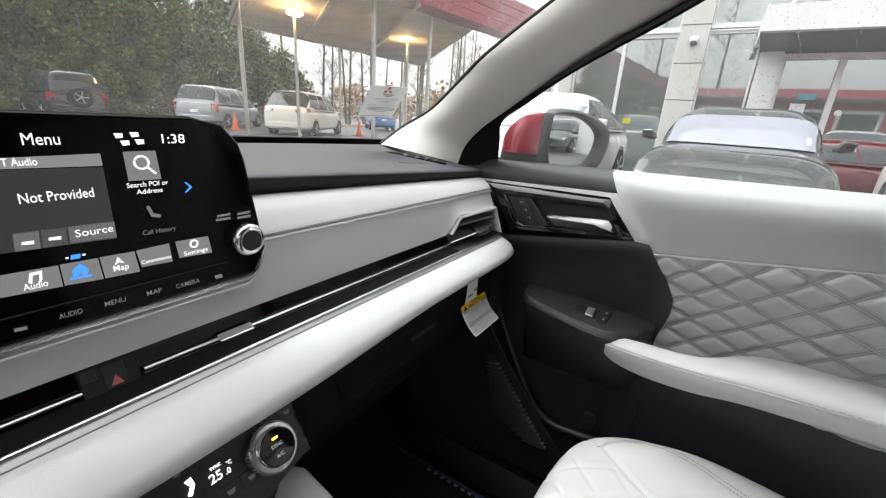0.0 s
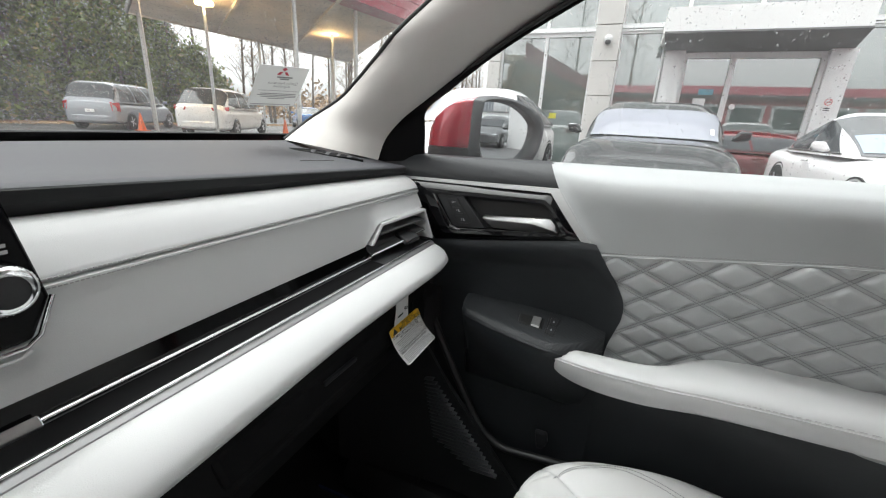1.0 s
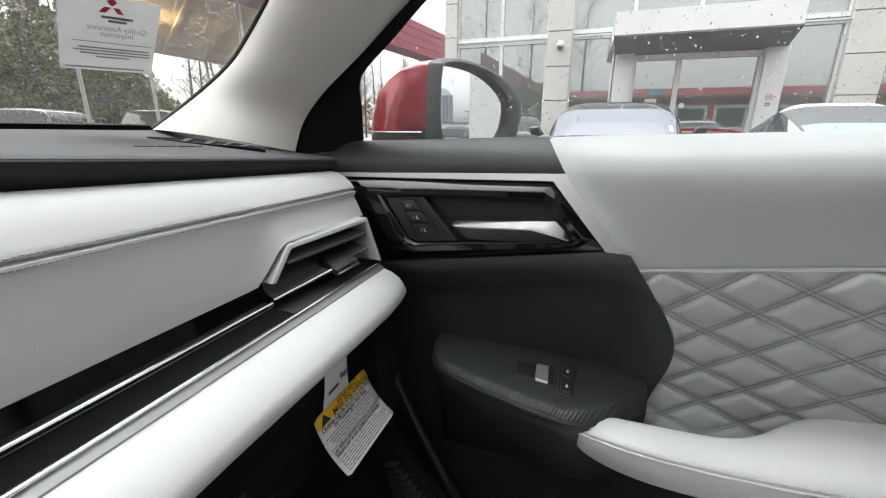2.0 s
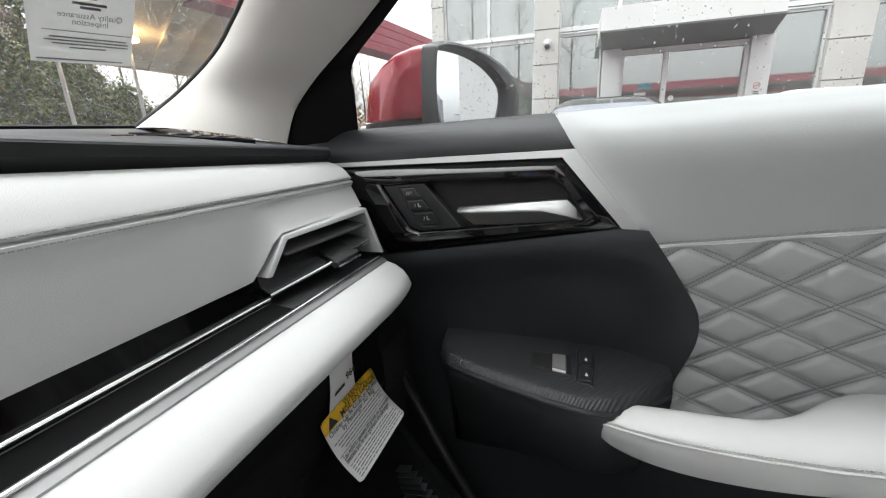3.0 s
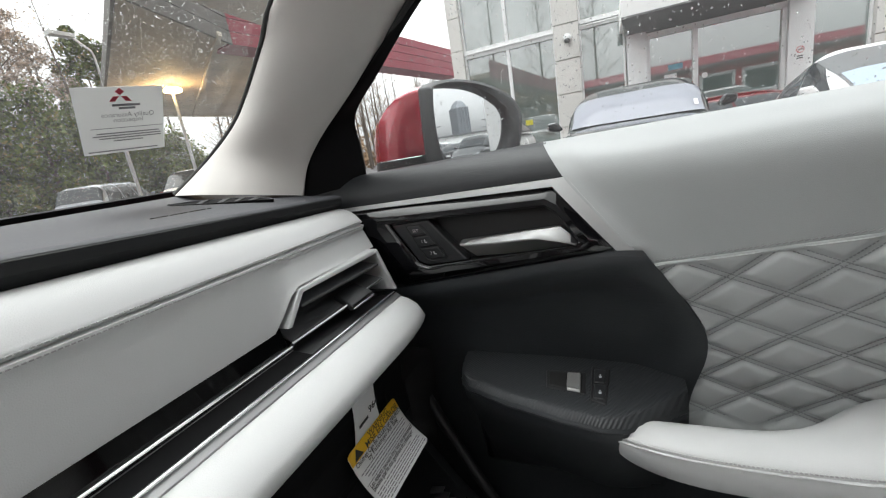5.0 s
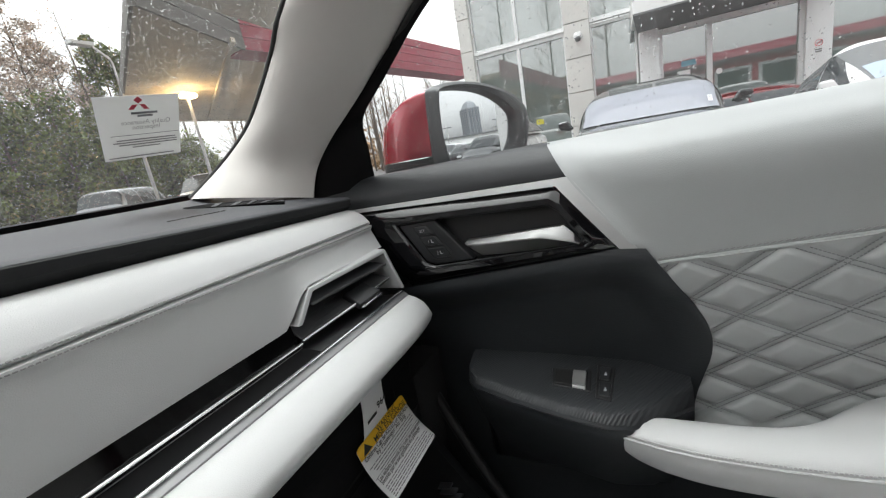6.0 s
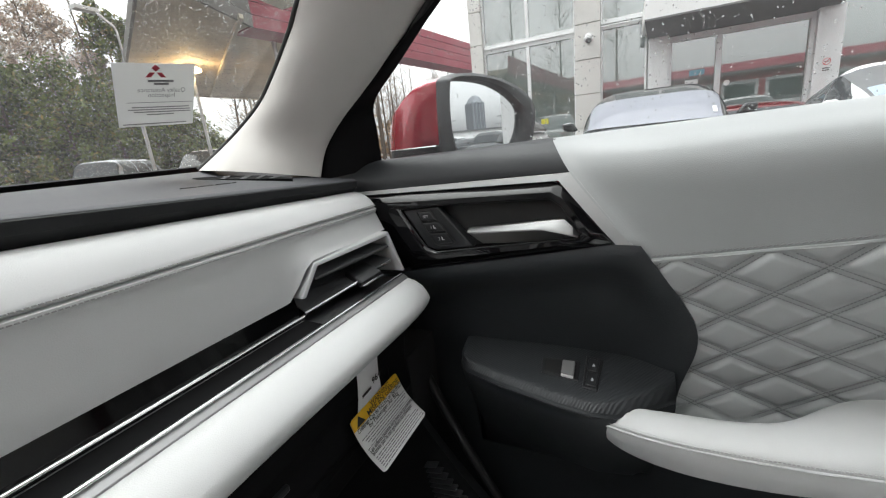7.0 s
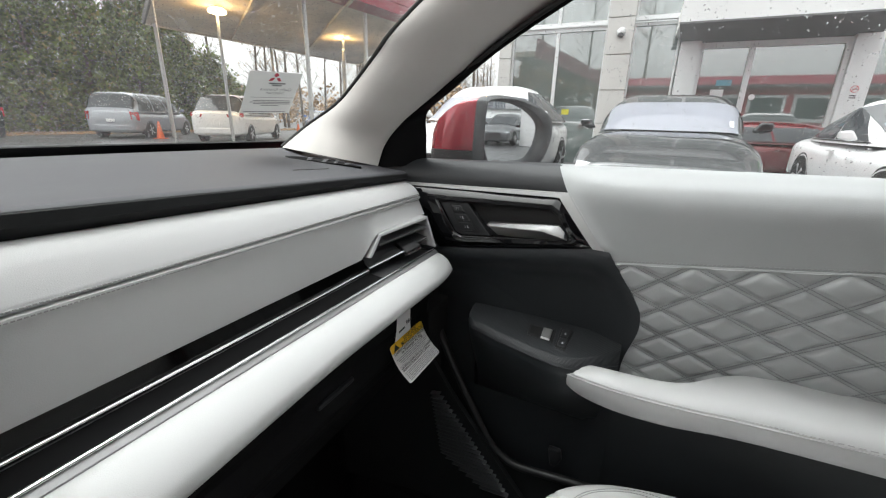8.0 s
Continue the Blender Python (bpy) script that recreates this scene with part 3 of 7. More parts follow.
softened(part("chin", prism([(-0.165, 0.502, 1.083), (0.160, 0.502, 1.083), (0.152, 0.506, 1.072), (-0.16, 0.506, 1.072)], (0, 0.04, 0)), M_SILVER, screen, "silver lower edge of the screen"), 0.002)
knob = part("knob", lathe((0.148, 0.4995, 1.1265), (0, -1, 0), [(0, 0.0165), (0.006, 0.0165), (0.012, 0.0155), (0.014, 0.0135), (0.0145, 0.0105), (0.0125, 0.010)], 48), M_CHROME, screen, "ridged chrome volume knob", 40)
part("knob_cap", lathe((0.148, 0.4865, 1.1265), (0, -1, 0), [(0, 0.0102), (0.001, 0.0102), (0.0012, 0.008), (0.0008, 0.001)], 32), M_PLATE, knob, "black knob face", 40)
bm = bmesh.new()
for k in range(36):
    a = k * math.tau / 36
    c, s = math.cos(a), math.sin(a)
    tube([(0.148 + 0.0165 * c, 0.4985, 1.1265 + 0.0165 * s), (0.148 + 0.0158 * c, 0.489, 1.1265 + 0.0158 * s)], 0.0006, 5, bm)
part("knob_ribs", bm, M_CHROME, knob)

M_UI_DARK = glow("screen_dark_grey", (0.035, 0.035, 0.037), 0.3)
M_UI_GREY = glow("screen_grey", (0.16, 0.165, 0.17), 0.45)
M_UI_LIGHT = glow("screen_light_grey", (0.17, 0.17, 0.172), 0.35)
M_UI_WHITE = glow("screen_white", (0.9, 0.92, 0.95), 0.42)
M_UI_DIM = glow("screen_dim", (0.16, 0.16, 0.16), 0.3)
M_UI_BLUE = glow("screen_blue", (0.05, 0.25, 0.9), 0.45)
panel = part("display", prism([(-0.14, 0.4992, 1.2395), (0.112, 0.4992, 1.2395), (0.137, 0.4992, 1.234), (0.1495, 0.4992, 1.219), (0.1540, 0.4992, 1.2040), (0.1655, 0.4992, 1.123), (0.13, 0.4992, 1.1080), (-0.14, 0.4992, 1.1080)], (0, 0.003, 0)), M_SCREEN, screen, "glossy black display")


def ui_tile(name, mat, pts, label):
    y = 0.4985 - (0.0004 if mat in (M_UI_WHITE, M_UI_BLUE, M_UI_DIM) else 0.0)
    part(name, prism([(x, y, z) for x, z in pts], (0, 0.0003, 0)), mat, panel, label)


def ui_text(words, x0, z0, x1, z1, size, mat):
    d = Vector((x1 - x0, 0, z1 - z0))
    lettering(words, size * 0.66, Matrix(((1, 0, 0, x0), (0, 0, -1, 0.4978), (0, 1, 0, z0), (0, 0, 0, 1))), mat, panel, "letters", d.length, "lit words", 0.0 if words == "Menu" else 0.00004 if size > 0.0125 else 0.00002)


ui_tile('media_card', M_UI_DARK, [(-0.0102, 1.2056), (0.0433, 1.2041), (0.0434, 1.1483), (-0.0207, 1.1511)], 'dark grey media card')
ui_tile('card_header', M_UI_GREY, [(-0.0087, 1.2130), (0.0432, 1.2141), (0.0434, 1.2050), (-0.0101, 1.2060)], 'grey card header')
ui_text('T Audio', -0.0093, 1.2077, 0.0079, 1.2082, 0.0110, M_UI_WHITE)
ui_text('Menu', 0.0023, 1.2209, 0.0214, 1.2206, 0.0170, M_UI_WHITE)
ui_text('1:38', 0.0832, 1.2209, 0.1008, 1.2206, 0.0160, M_UI_WHITE)
ui_text('Not Provided', -0.0061, 1.1829, 0.0340, 1.1808, 0.0150, M_UI_WHITE)
ui_tile('media_button', M_UI_LIGHT, [(-0.0126, 1.1631), (0.0002, 1.1629), (-0.0007, 1.1503), (-0.0136, 1.1509)], 'light grey button')
ui_tile('media_button', M_UI_LIGHT, [(0.0014, 1.1631), (0.0146, 1.1626), (0.0140, 1.1503), (0.0005, 1.1504)], 'light grey button')
ui_tile('source_button', M_UI_LIGHT, [(0.0159, 1.1628), (0.0437, 1.1621), (0.0435, 1.1492), (0.0153, 1.1504)], 'light grey source button')
ui_text('Source', 0.0186, 1.1545, 0.0416, 1.1533, 0.0120, M_UI_WHITE)
ui_tile('skip_mark', M_UI_WHITE, [(-0.0094, 1.1568), (-0.0033, 1.1567), (-0.0037, 1.1543), (-0.0098, 1.1549)], 'white skip mark')
ui_tile('skip_mark', M_UI_WHITE, [(0.0044, 1.1571), (0.0111, 1.1569), (0.0107, 1.1545), (0.0041, 1.1551)], 'white skip mark')
ui_tile('page_mark', M_UI_BLUE, [(0.0138, 1.1416), (0.0194, 1.1415), (0.0188, 1.1381), (0.0132, 1.1382)], 'blue page mark')
ui_tile('page_dot', M_UI_WHITE, [(0.0107, 1.1406), (0.0123, 1.1406), (0.0121, 1.1393), (0.0105, 1.1393)], '')
ui_tile('page_dot', M_UI_WHITE, [(0.0206, 1.1408), (0.0223, 1.1408), (0.0220, 1.1395), (0.0203, 1.1395)], '')
ui_tile('search_tile', M_UI_LIGHT, [(0.0574, 1.2149), (0.0799, 1.2151), (0.0812, 1.1920), (0.0580, 1.1922)], 'grey search tile')
ui_text('Search POI or', 0.0557, 1.1871, 0.0852, 1.1864, 0.0085, M_UI_WHITE)
ui_text('Address', 0.0618, 1.1814, 0.0805, 1.1807, 0.0085, M_UI_WHITE)
ui_text('Call History', 0.0607, 1.1471, 0.0860, 1.1454, 0.0085, M_UI_DIM)
ui_tile('call_mark', M_UI_DIM, [(0.0666, 1.1706), (0.0691, 1.1711), (0.0714, 1.1641), (0.0767, 1.1623), (0.0759, 1.1599), (0.0694, 1.1615)], 'grey telephone mark')
ui_tile('next_mark', M_UI_BLUE, [(0.0984, 1.1876), (0.1002, 1.1874), (0.1044, 1.1830), (0.0991, 1.1786), (0.0977, 1.1787), (0.1021, 1.1833)], 'blue arrow mark')
ui_tile('audio_tile', M_UI_LIGHT, [(-0.0235, 1.1366), (0.0058, 1.1357), (0.0057, 1.1192), (-0.0265, 1.1211)], 'grey tile')
ui_tile('home_tile', M_UI_LIGHT, [(0.0068, 1.1359), (0.0290, 1.1354), (0.0300, 1.1176), (0.0067, 1.1194)], 'grey tile')
ui_tile('map_tile', M_UI_LIGHT, [(0.0301, 1.1356), (0.0533, 1.1350), (0.0546, 1.1167), (0.0311, 1.1177)], 'grey tile')
ui_tile('phone_tile', M_UI_LIGHT, [(0.0545, 1.1352), (0.0793, 1.1360), (0.0802, 1.1189), (0.0564, 1.1202)], 'grey tile')
ui_tile('settings_tile', M_UI_LIGHT, [(0.0844, 1.1364), (0.1127, 1.1357), (0.1150, 1.1188), (0.0860, 1.1206)], 'grey tile')
ui_text('Audio', -0.0147, 1.1225, -0.0019, 1.1218, 0.0105, M_UI_WHITE)
ui_text('Map', 0.0366, 1.1219, 0.0469, 1.1214, 0.0105, M_UI_WHITE)
ui_text('Connections', 0.0563, 1.1228, 0.0787, 1.1214, 0.0070, M_UI_WHITE)
ui_text('Settings', 0.0895, 1.1219, 0.1105, 1.1205, 0.0085, M_UI_WHITE)
ui_tile('home_mark', M_UI_BLUE, [(0.0124, 1.1294), (0.0178, 1.1342), (0.0222, 1.1284), (0.0210, 1.1251), (0.0178, 1.1246), (0.0174, 1.1280), (0.0155, 1.1249), (0.0125, 1.1248)], 'blue house mark')
ui_tile('home_bar', M_UI_BLUE, [(0.0105, 1.1245), (0.0232, 1.1239), (0.0233, 1.1221), (0.0105, 1.1227)], 'blue bar')
ui_tile('note_mark', M_UI_WHITE, [(-0.0097, 1.1342), (-0.0033, 1.1344), (-0.0042, 1.1277), (-0.0059, 1.1261), (-0.0051, 1.1324), (-0.0086, 1.1321), (-0.0098, 1.1260), (-0.0115, 1.1275)], 'white note mark')
ui_tile('arrow_mark', M_UI_WHITE, [(0.0385, 1.1267), (0.0414, 1.1332), (0.0450, 1.1269), (0.0418, 1.1287)], 'white arrow mark')
ui_tile('status_mark', M_UI_WHITE, [(0.0535, 1.2287), (0.0592, 1.2287), (0.0590, 1.2254), (0.0546, 1.2250)], 'white status mark')
ui_tile('status_mark', M_UI_WHITE, [(0.0637, 1.2296), (0.0697, 1.2296), (0.0696, 1.2262), (0.0650, 1.2258)], 'white status mark')
ui_tile('status_mark', M_UI_WHITE, [(0.0569, 1.2233), (0.0627, 1.2233), (0.0626, 1.2199), (0.0581, 1.2195)], 'white status mark')
ui_tile('status_mark', M_UI_WHITE, [(0.0666, 1.2241), (0.0728, 1.2240), (0.0726, 1.2206), (0.0679, 1.2202)], 'white status mark')
ui_text('AUDIO', -0.0008, 1.0948, 0.0130, 1.0936, 0.0090, M_UI_DIM)
ui_text('MENU', 0.0267, 1.0947, 0.0407, 1.0936, 0.0090, M_UI_DIM)
ui_text('MAP', 0.0559, 1.0939, 0.0676, 1.0930, 0.0090, M_UI_DIM)
ui_text('CAMERA', 0.0791, 1.0930, 0.0996, 1.0909, 0.0090, M_UI_DIM)
ui_tile('skip_mark', M_UI_DIM, [(-0.0243, 1.0970), (-0.0179, 1.0964), (-0.0183, 1.0939), (-0.0248, 1.0945)], '')
ui_tile('back_mark', M_UI_DIM, [(0.1140, 1.0952), (0.1212, 1.0948), (0.1219, 1.0910), (0.1152, 1.0913)], '')
ui_tile('label_bar', M_UI_DIM, [(0.1233, 1.1542), (0.1360, 1.1544), (0.1358, 1.1522), (0.1231, 1.1520)], '')
ui_tile('label_bar', M_UI_DIM, [(0.1218, 1.1506), (0.1361, 1.1504), (0.1359, 1.1482), (0.1216, 1.1484)], '')
ui_tile('label_bar', M_UI_DIM, [(0.1433, 1.1532), (0.1565, 1.1535), (0.1563, 1.1512), (0.1431, 1.1510)], '')
ui_tile('label_bar', M_UI_DIM, [(0.1429, 1.1493), (0.1568, 1.1494), (0.1565, 1.1470), (0.1427, 1.1470)], '')
part("search_ring", tube([(0.0686 + 0.005 * math.cos(k * math.tau / 24), 0.498, 1.2062 + 0.005 * math.sin(k * math.tau / 24)) for k in range(25)], 0.0008, 6), M_UI_WHITE, panel, "white search ring")
part("search_grip", tube([(0.0725, 0.498, 1.2020), (0.0775, 0.498, 1.1970)], 0.0009, 6), M_UI_WHITE, panel)
part("gear_ring", tube([(0.0994 + 0.0032 * math.cos(k * math.tau / 16), 0.498, 1.1312 + 0.0032 * math.sin(k * math.tau / 16)) for k in range(17)], 0.0008, 6), M_UI_WHITE, panel, "white gear mark")
part("key_groove", tube([(-0.14, 0.4990, 1.1055), (0.128, 0.4990, 1.1055)], 0.0006, 6), M_BLACK, screen)

# ---- passenger door ----
BASE = [(0.3, 0.79), (0.6, 0.79), (0.8, 0.785), (0.871, 0.776), (0.958, 0.756), (1.04, 0.735), (1.07, 0.734), (1.10, 0.738), (1.139, 0.749), (1.160, 0.763), (1.171, 0.775), (1.177, 0.785), (1.179, 0.798)]


def glide(v, pairs):
    """Smooth look-up through (key, value) pairs."""
    for i in range(1, len(pairs)):
        if v <= pairs[i][0] or i == len(pairs) - 1:
            break
    (z0, y0), (z1, y1) = pairs[i - 1], pairs[i]
    f = min(1.0, max(0.0, (v - z0) / (z1 - z0)))
    a, b = pairs[max(0, i - 2)], pairs[min(len(pairs) - 1, i + 1)]
    m0, m1 = (y1 - a[1]) / (z1 - a[0]) * (z1 - z0), (b[1] - y0) / (b[0] - z0) * (z1 - z0)
    return (2 * f ** 3 - 3 * f * f + 1) * y0 + (f ** 3 - 2 * f * f + f) * m0 + (3 * f * f - 2 * f ** 3) * y1 + (f ** 3 - f * f) * m1


def door_x(y, z):
    zz = z - 0.03 * max(0.0, 0.27 - y) * ease((z - 1.08) / 0.08) if y > -0.1 else z - 0.0111 * ease((z - 1.08) / 0.08)
    return glide(zz, BASE) + 0.09 * (y - 0.25)


def on_door(y, z, proud=0.0):
    return Vector((door_x(y, z) - proud, y, z))


door = thing("passenger_door", "front car door with quilted pale leather and black trim, closed", "car door", (0.8, 0.1, 0.4))
SPLIT = [(0.75, 0.134), (0.847, 0.134), (0.873, 0.131), (0.90, 0.1250), (0.925, 0.1195), (0.945, 0.1185), (0.963, 0.1212), (0.985, 0.1315), (1.005, 0.1440), (1.03, 0.1615), (1.06, 0.1840), (1.10, 0.2155), (1.139, 0.2470), (1.175, 0.2715), (1.20, 0.290)]


def split_y(z):
    """The line where black trim meets pale leather, smooth through its points."""
    for i in range(1, len(SPLIT)):
        if z <= SPLIT[i][0] or i == len(SPLIT) - 1:
            break
    (z0, y0), (z1, y1) = SPLIT[i - 1], SPLIT[i]
    f = min(1.0, max(0.0, (z - z0) / (z1 - z0)))
    a, b = SPLIT[max(0, i - 2)], SPLIT[min(len(SPLIT) - 1, i + 1)]
    m0, m1 = (y1 - a[1]) / (z1 - a[0]) * (z1 - z0), (b[1] - y0) / (b[0] - z0) * (z1 - z0)
    return (2 * f ** 3 - 3 * f * f + 1) * y0 + (f ** 3 - 2 * f * f + f) * m0 + (3 * f * f - 2 * f ** 3) * y1 + (f ** 3 - f * f) * m1


def seam_z(y):
    return 1.0425 + 0.152 * (0.170 - y) if y > -0.12 else 1.0866 + 0.08 * (-0.12 - y)


REAR = -0.62


def upper_leather(u, v):
    # v = 0 at the seam, 1 at the top of the sill and over it
    z0 = 1.1785 + 0.03 * max(0.0, min(0.37, 0.27 - (split_y(1.17) + (REAR - split_y(1.17)) * u)))
    y_a = split_y(1.0425 + (z0 - 1.0425) * min(1, v / 0.9) ** 0.8)
    y_a += 0.0008 * ease((1.0425 + (z0 - 1.0425) * min(1, v / 0.9) ** 0.8 - 1.058) / 0.006)
    y = y_a + (REAR - y_a) * u ** 1.3
    za = seam_z(y)
    zt = 1.1785 + 0.03 * max(0.0, min(0.37, 0.27 - y))
    if v <= 0.9:
        z = za + (zt - za) * (v / 0.9) ** 0.8
        g = (z - za) / (zt - za)
        # the padding stands nearly upright and rolls over just under the sill
        x = door_x(y, z) - 0.0046 * (1 - ease(u / 0.06)) * ease((z - 1.0565) / 0.006) - 0.0175 * ease(u / 0.22) * ease(g / 0.80) * (1 - ease((g - 0.82) / 0.18))
        if z > zt - 0.004:
            x += (z - zt + 0.004) * 1.0
        return Vector((x, y, z))
    f = (v - 0.9) / 0.1
    return Vector((door_x(y, zt) + 0.004 + 0.03 * f, y, zt - 0.012 * f * f))


part("upper_leather", grid(upper_leather, 60, 40, (0.03, 0, -0.004)), M_LEATHER_SHADED, door, "smooth leather upper door panel, toned down for shade", 60)

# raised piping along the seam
part("piping", tube([on_door(y, seam_z(y) - 0.0005, 0.001) for y in [0.168 - 0.01 * k for k in range(78)]], 0.0022, 8), M_LEATHER_SHADED, door, "leather piping along the seam", 60)
bm = bmesh.new()
y = 0.166
while y > -0.4:
    a = on_door(y, seam_z(y) + 0.0032, 0.0010)
    b = on_door(y - 0.0034, seam_z(y - 0.0034) + 0.0042, 0.0010)
    prism([a, b, b + Vector((0, 0, 0.0009)), a + Vector((0, 0, 0.0009))], (0.0012, 0, 0), bm)
    y -= 0.0050
tagged(part("seam_stitching", bm, M_PALE_THREAD, door, "pale thread along the seam"), kind="stuff")

# quilted panel: diamonds between two sets of stitched grooves
QA = Vector((0.1022, 1.0300))
QU, QV = Vector((-0.0428, -0.0185)), Vector((-0.0347, 0.0312))
QD = QU.x * QV.y - QU.y * QV.x


def lattice(y, z):
    p = Vector((y, z)) - QA
    return (p.x * QV.y - p.y * QV.x) / QD, (QU.x * p.y - QU.y * p.x) / QD


def pillow(y, z):
    a, b = lattice(y, z)
    fa, fb = abs(a - round(a)), abs(b - round(b))
    def edge(f):
        return 0.0 if f < 0.05 else ease((f - 0.05) / 0.15) ** 0.8
    ea, eb = edge(fa), edge(fb)
    ridge = 0.35 * min(1.0, max(0.0, 1 - abs(fa) / 0.05)) + 0.35 * min(1.0, max(0.0, 1 - abs(fb) / 0.05))
    return 0.0058 * ea * eb * (0.62 + 0.38 * math.sin(math.pi * min(fa, 0.5)) * math.sin(math.pi * min(fb, 0.5))) + 0.0006 * min(1.0, ridge)


def quilt(u, v):
    zb, y0 = 0.80, 0.17
    y = y0 + (-0.36 - y0) * u
    z = zb + (seam_z(y) - zb) * v
    yl = split_y(z)
    y = yl + (-0.36 - yl) * u
    z = zb + (seam_z(y) - zb) * v
    return on_door(y, z, pillow(y, z) + 0.001)


part("quilted_panel", grid(quilt, 260, 150, (0.02, 0, 0)), M_LEATHER_SHADED, door, "diamond-quilted leather panel, toned down for shade", 80)
bm = bmesh.new()
for axis in (0, 1):
    for k in range(-8, 14):
        for off in (-0.052, 0.052):
            t = -12.0
            while t < 14.0:
                st = 0.062 if axis == 0 else 0.068
                a, b = ((k + off, t) if axis == 0 else (t, k + off)), ((k + off, t + st * 0.7) if axis == 0 else (t + st * 0.7, k + off))
                p, q = QA + QU * a[0] + QV * a[1], QA + QU * b[0] + QV * b[1]
                t += st
                if not (0.845 < p.y < seam_z(p.x) - 0.004 and -0.2 < p.x < split_y(p.y) - 0.002):
                    continue
                pa, pb = on_door(p.x, p.y, 0.0016), on_door(q.x, q.y, 0.0016)
                n = Vector((0, -(pb - pa).z, (pb - pa).y)).normalized() * 0.0005
                prism([pa - n, pb - n, pb + n, pa + n], (0.001, 0, 0), bm)
tagged(part("quilt_stitching", bm, M_THREAD, door, "grey stitching along the diamonds"), kind="stuff")


def quad_panel(tl, tr, br, bl, proud, nu, nv, back=0.02):
    tl, tr, br, bl = (Vector(p) for p in (tl, tr, br, bl))
    return grid(lambda u, v: on_door(*tl.lerp(tr, u).lerp(bl.lerp(br, u), v), proud), nu, nv, (back, 0, 0))


# black sill pad
def sill_pad(u, v):
    zt = 1.168 + 0.0105 * u
    yr = 0.247 + (0.271 - 0.247) * min(1, v / 0.7)
    y = 0.62 + (yr - 0.62) * u
    zb = 1.126 + 0.0135 * ease((0.6 - y) / 0.36)
    if v < 0.75:
        z = zb + (zt - zb) * (v / 0.75)
        return on_door(y, z, 0.004 * math.sin(math.pi * v / 0.75))
    f = (v - 0.75) / 0.25
    return Vector((door_x(y, zt) + 0.045 * f, y + 0.004 * f, zt + 0.003 * math.sin(math.pi * f) - 0.006 * f))


part("sill_pad", grid(sill_pad, 30, 18, (0.03, 0, -0.01)), M_SILL, door, "black grained sill pad", 60)

# silver blade and its angled tail
bm = quad_panel((0.575, 1.1275), (0.247, 1.1395), (0.263, 1.1312), (0.575, 1.1228), 0.004, 30, 2)
quad_panel_bm = quad_panel((0.263, 1.1312), (0.247, 1.1395), (0.1845, 1.060), (0.2015, 1.060), 0.0042, 3, 10)
part("silver_blade", bm, M_SILVER, door, "silver trim blade", 40)
part("silver_tail", quad_panel_bm, M_SILVER, door, "silver trim tail", 40)

# gloss black bezel with a handle cup
OUTER = [(0.560, 1.1212), (0.43, 1.1255), (0.270, 1.1303), (0.257, 1.1250), (0.2025, 1.0615), (0.215, 1.0575), (0.44, 1.018), (0.481, 1.0105)]
INNER = [(0.484, 1.102), (0.420, 1.1068), (0.272, 1.1118), (0.259, 1.1030), (0.2375, 1.072), (0.243, 1.066), (0.429, 1.0425), (0.443, 1.0475)]


def between(a, b, f):
    return (a[0] + (b[0] - a[0]) * f, a[1] + (b[1] - a[1]) * f)


def dense(poly, k=6):
    return [between(poly[i], poly[(i + 1) % len(poly)], j / k) for i in range(len(poly)) for j in range(k)]


do, di = dense(OUTER), dense(INNER)
rings = [[on_door(*p, -0.01) for p in do], [on_door(*p, 0.0005) for p in do], [on_door(*between(p, q, 0.52), 0.0070) for p, q in zip(do, di)], [on_door(*between(p, q, 0.60), 0.0074) for p, q in zip(do, di)],
         [on_door(*between(p, q, 0.94), 0.0062) for p, q in zip(do, di)], [on_door(*q, 0.004) for q in di], [on_door(*between(q, (0.35, 1.08), 0.04), -0.016) for q in di]]
part("bezel", loft(rings, caps=False), M_PIANO, door, "gloss black door bezel", 22)
part("bezel_rim", tube([on_door(*p, 0.0035) for p in di + di[:1]], 0.0011, 6), M_PLATE, door, "thin satin rim", 60)
part("handle_cup", prism([on_door(*between(q, (0.35, 1.08), 0.03), -0.0155) for q in INNER], (0.006, 0, 0)), M_BLACK, door, "matt black handle recess")
softened(part("seat_memory_plate", prism([on_door(y, z, 0.0015) for y, z in [(0.481, 1.1005), (0.423, 1.1045), (0.372, 1.0515), (0.429, 1.0445), (0.443, 1.049)]], (0.016, 0, 0)), M_PLATE, door, "satin black seat memory plate"), 0.0025, 3)
plate = [(0.4575, 1.0985), (0.4365, 1.1), (0.3985, 1.0575), (0.4045, 1.0525), (0.423, 1.0505), (0.4315, 1.0545)]
part("memory_outline", tube([on_door(*p, 0.0022) for p in plate + plate[:1]], 0.0008, 6), M_SEAL, door)
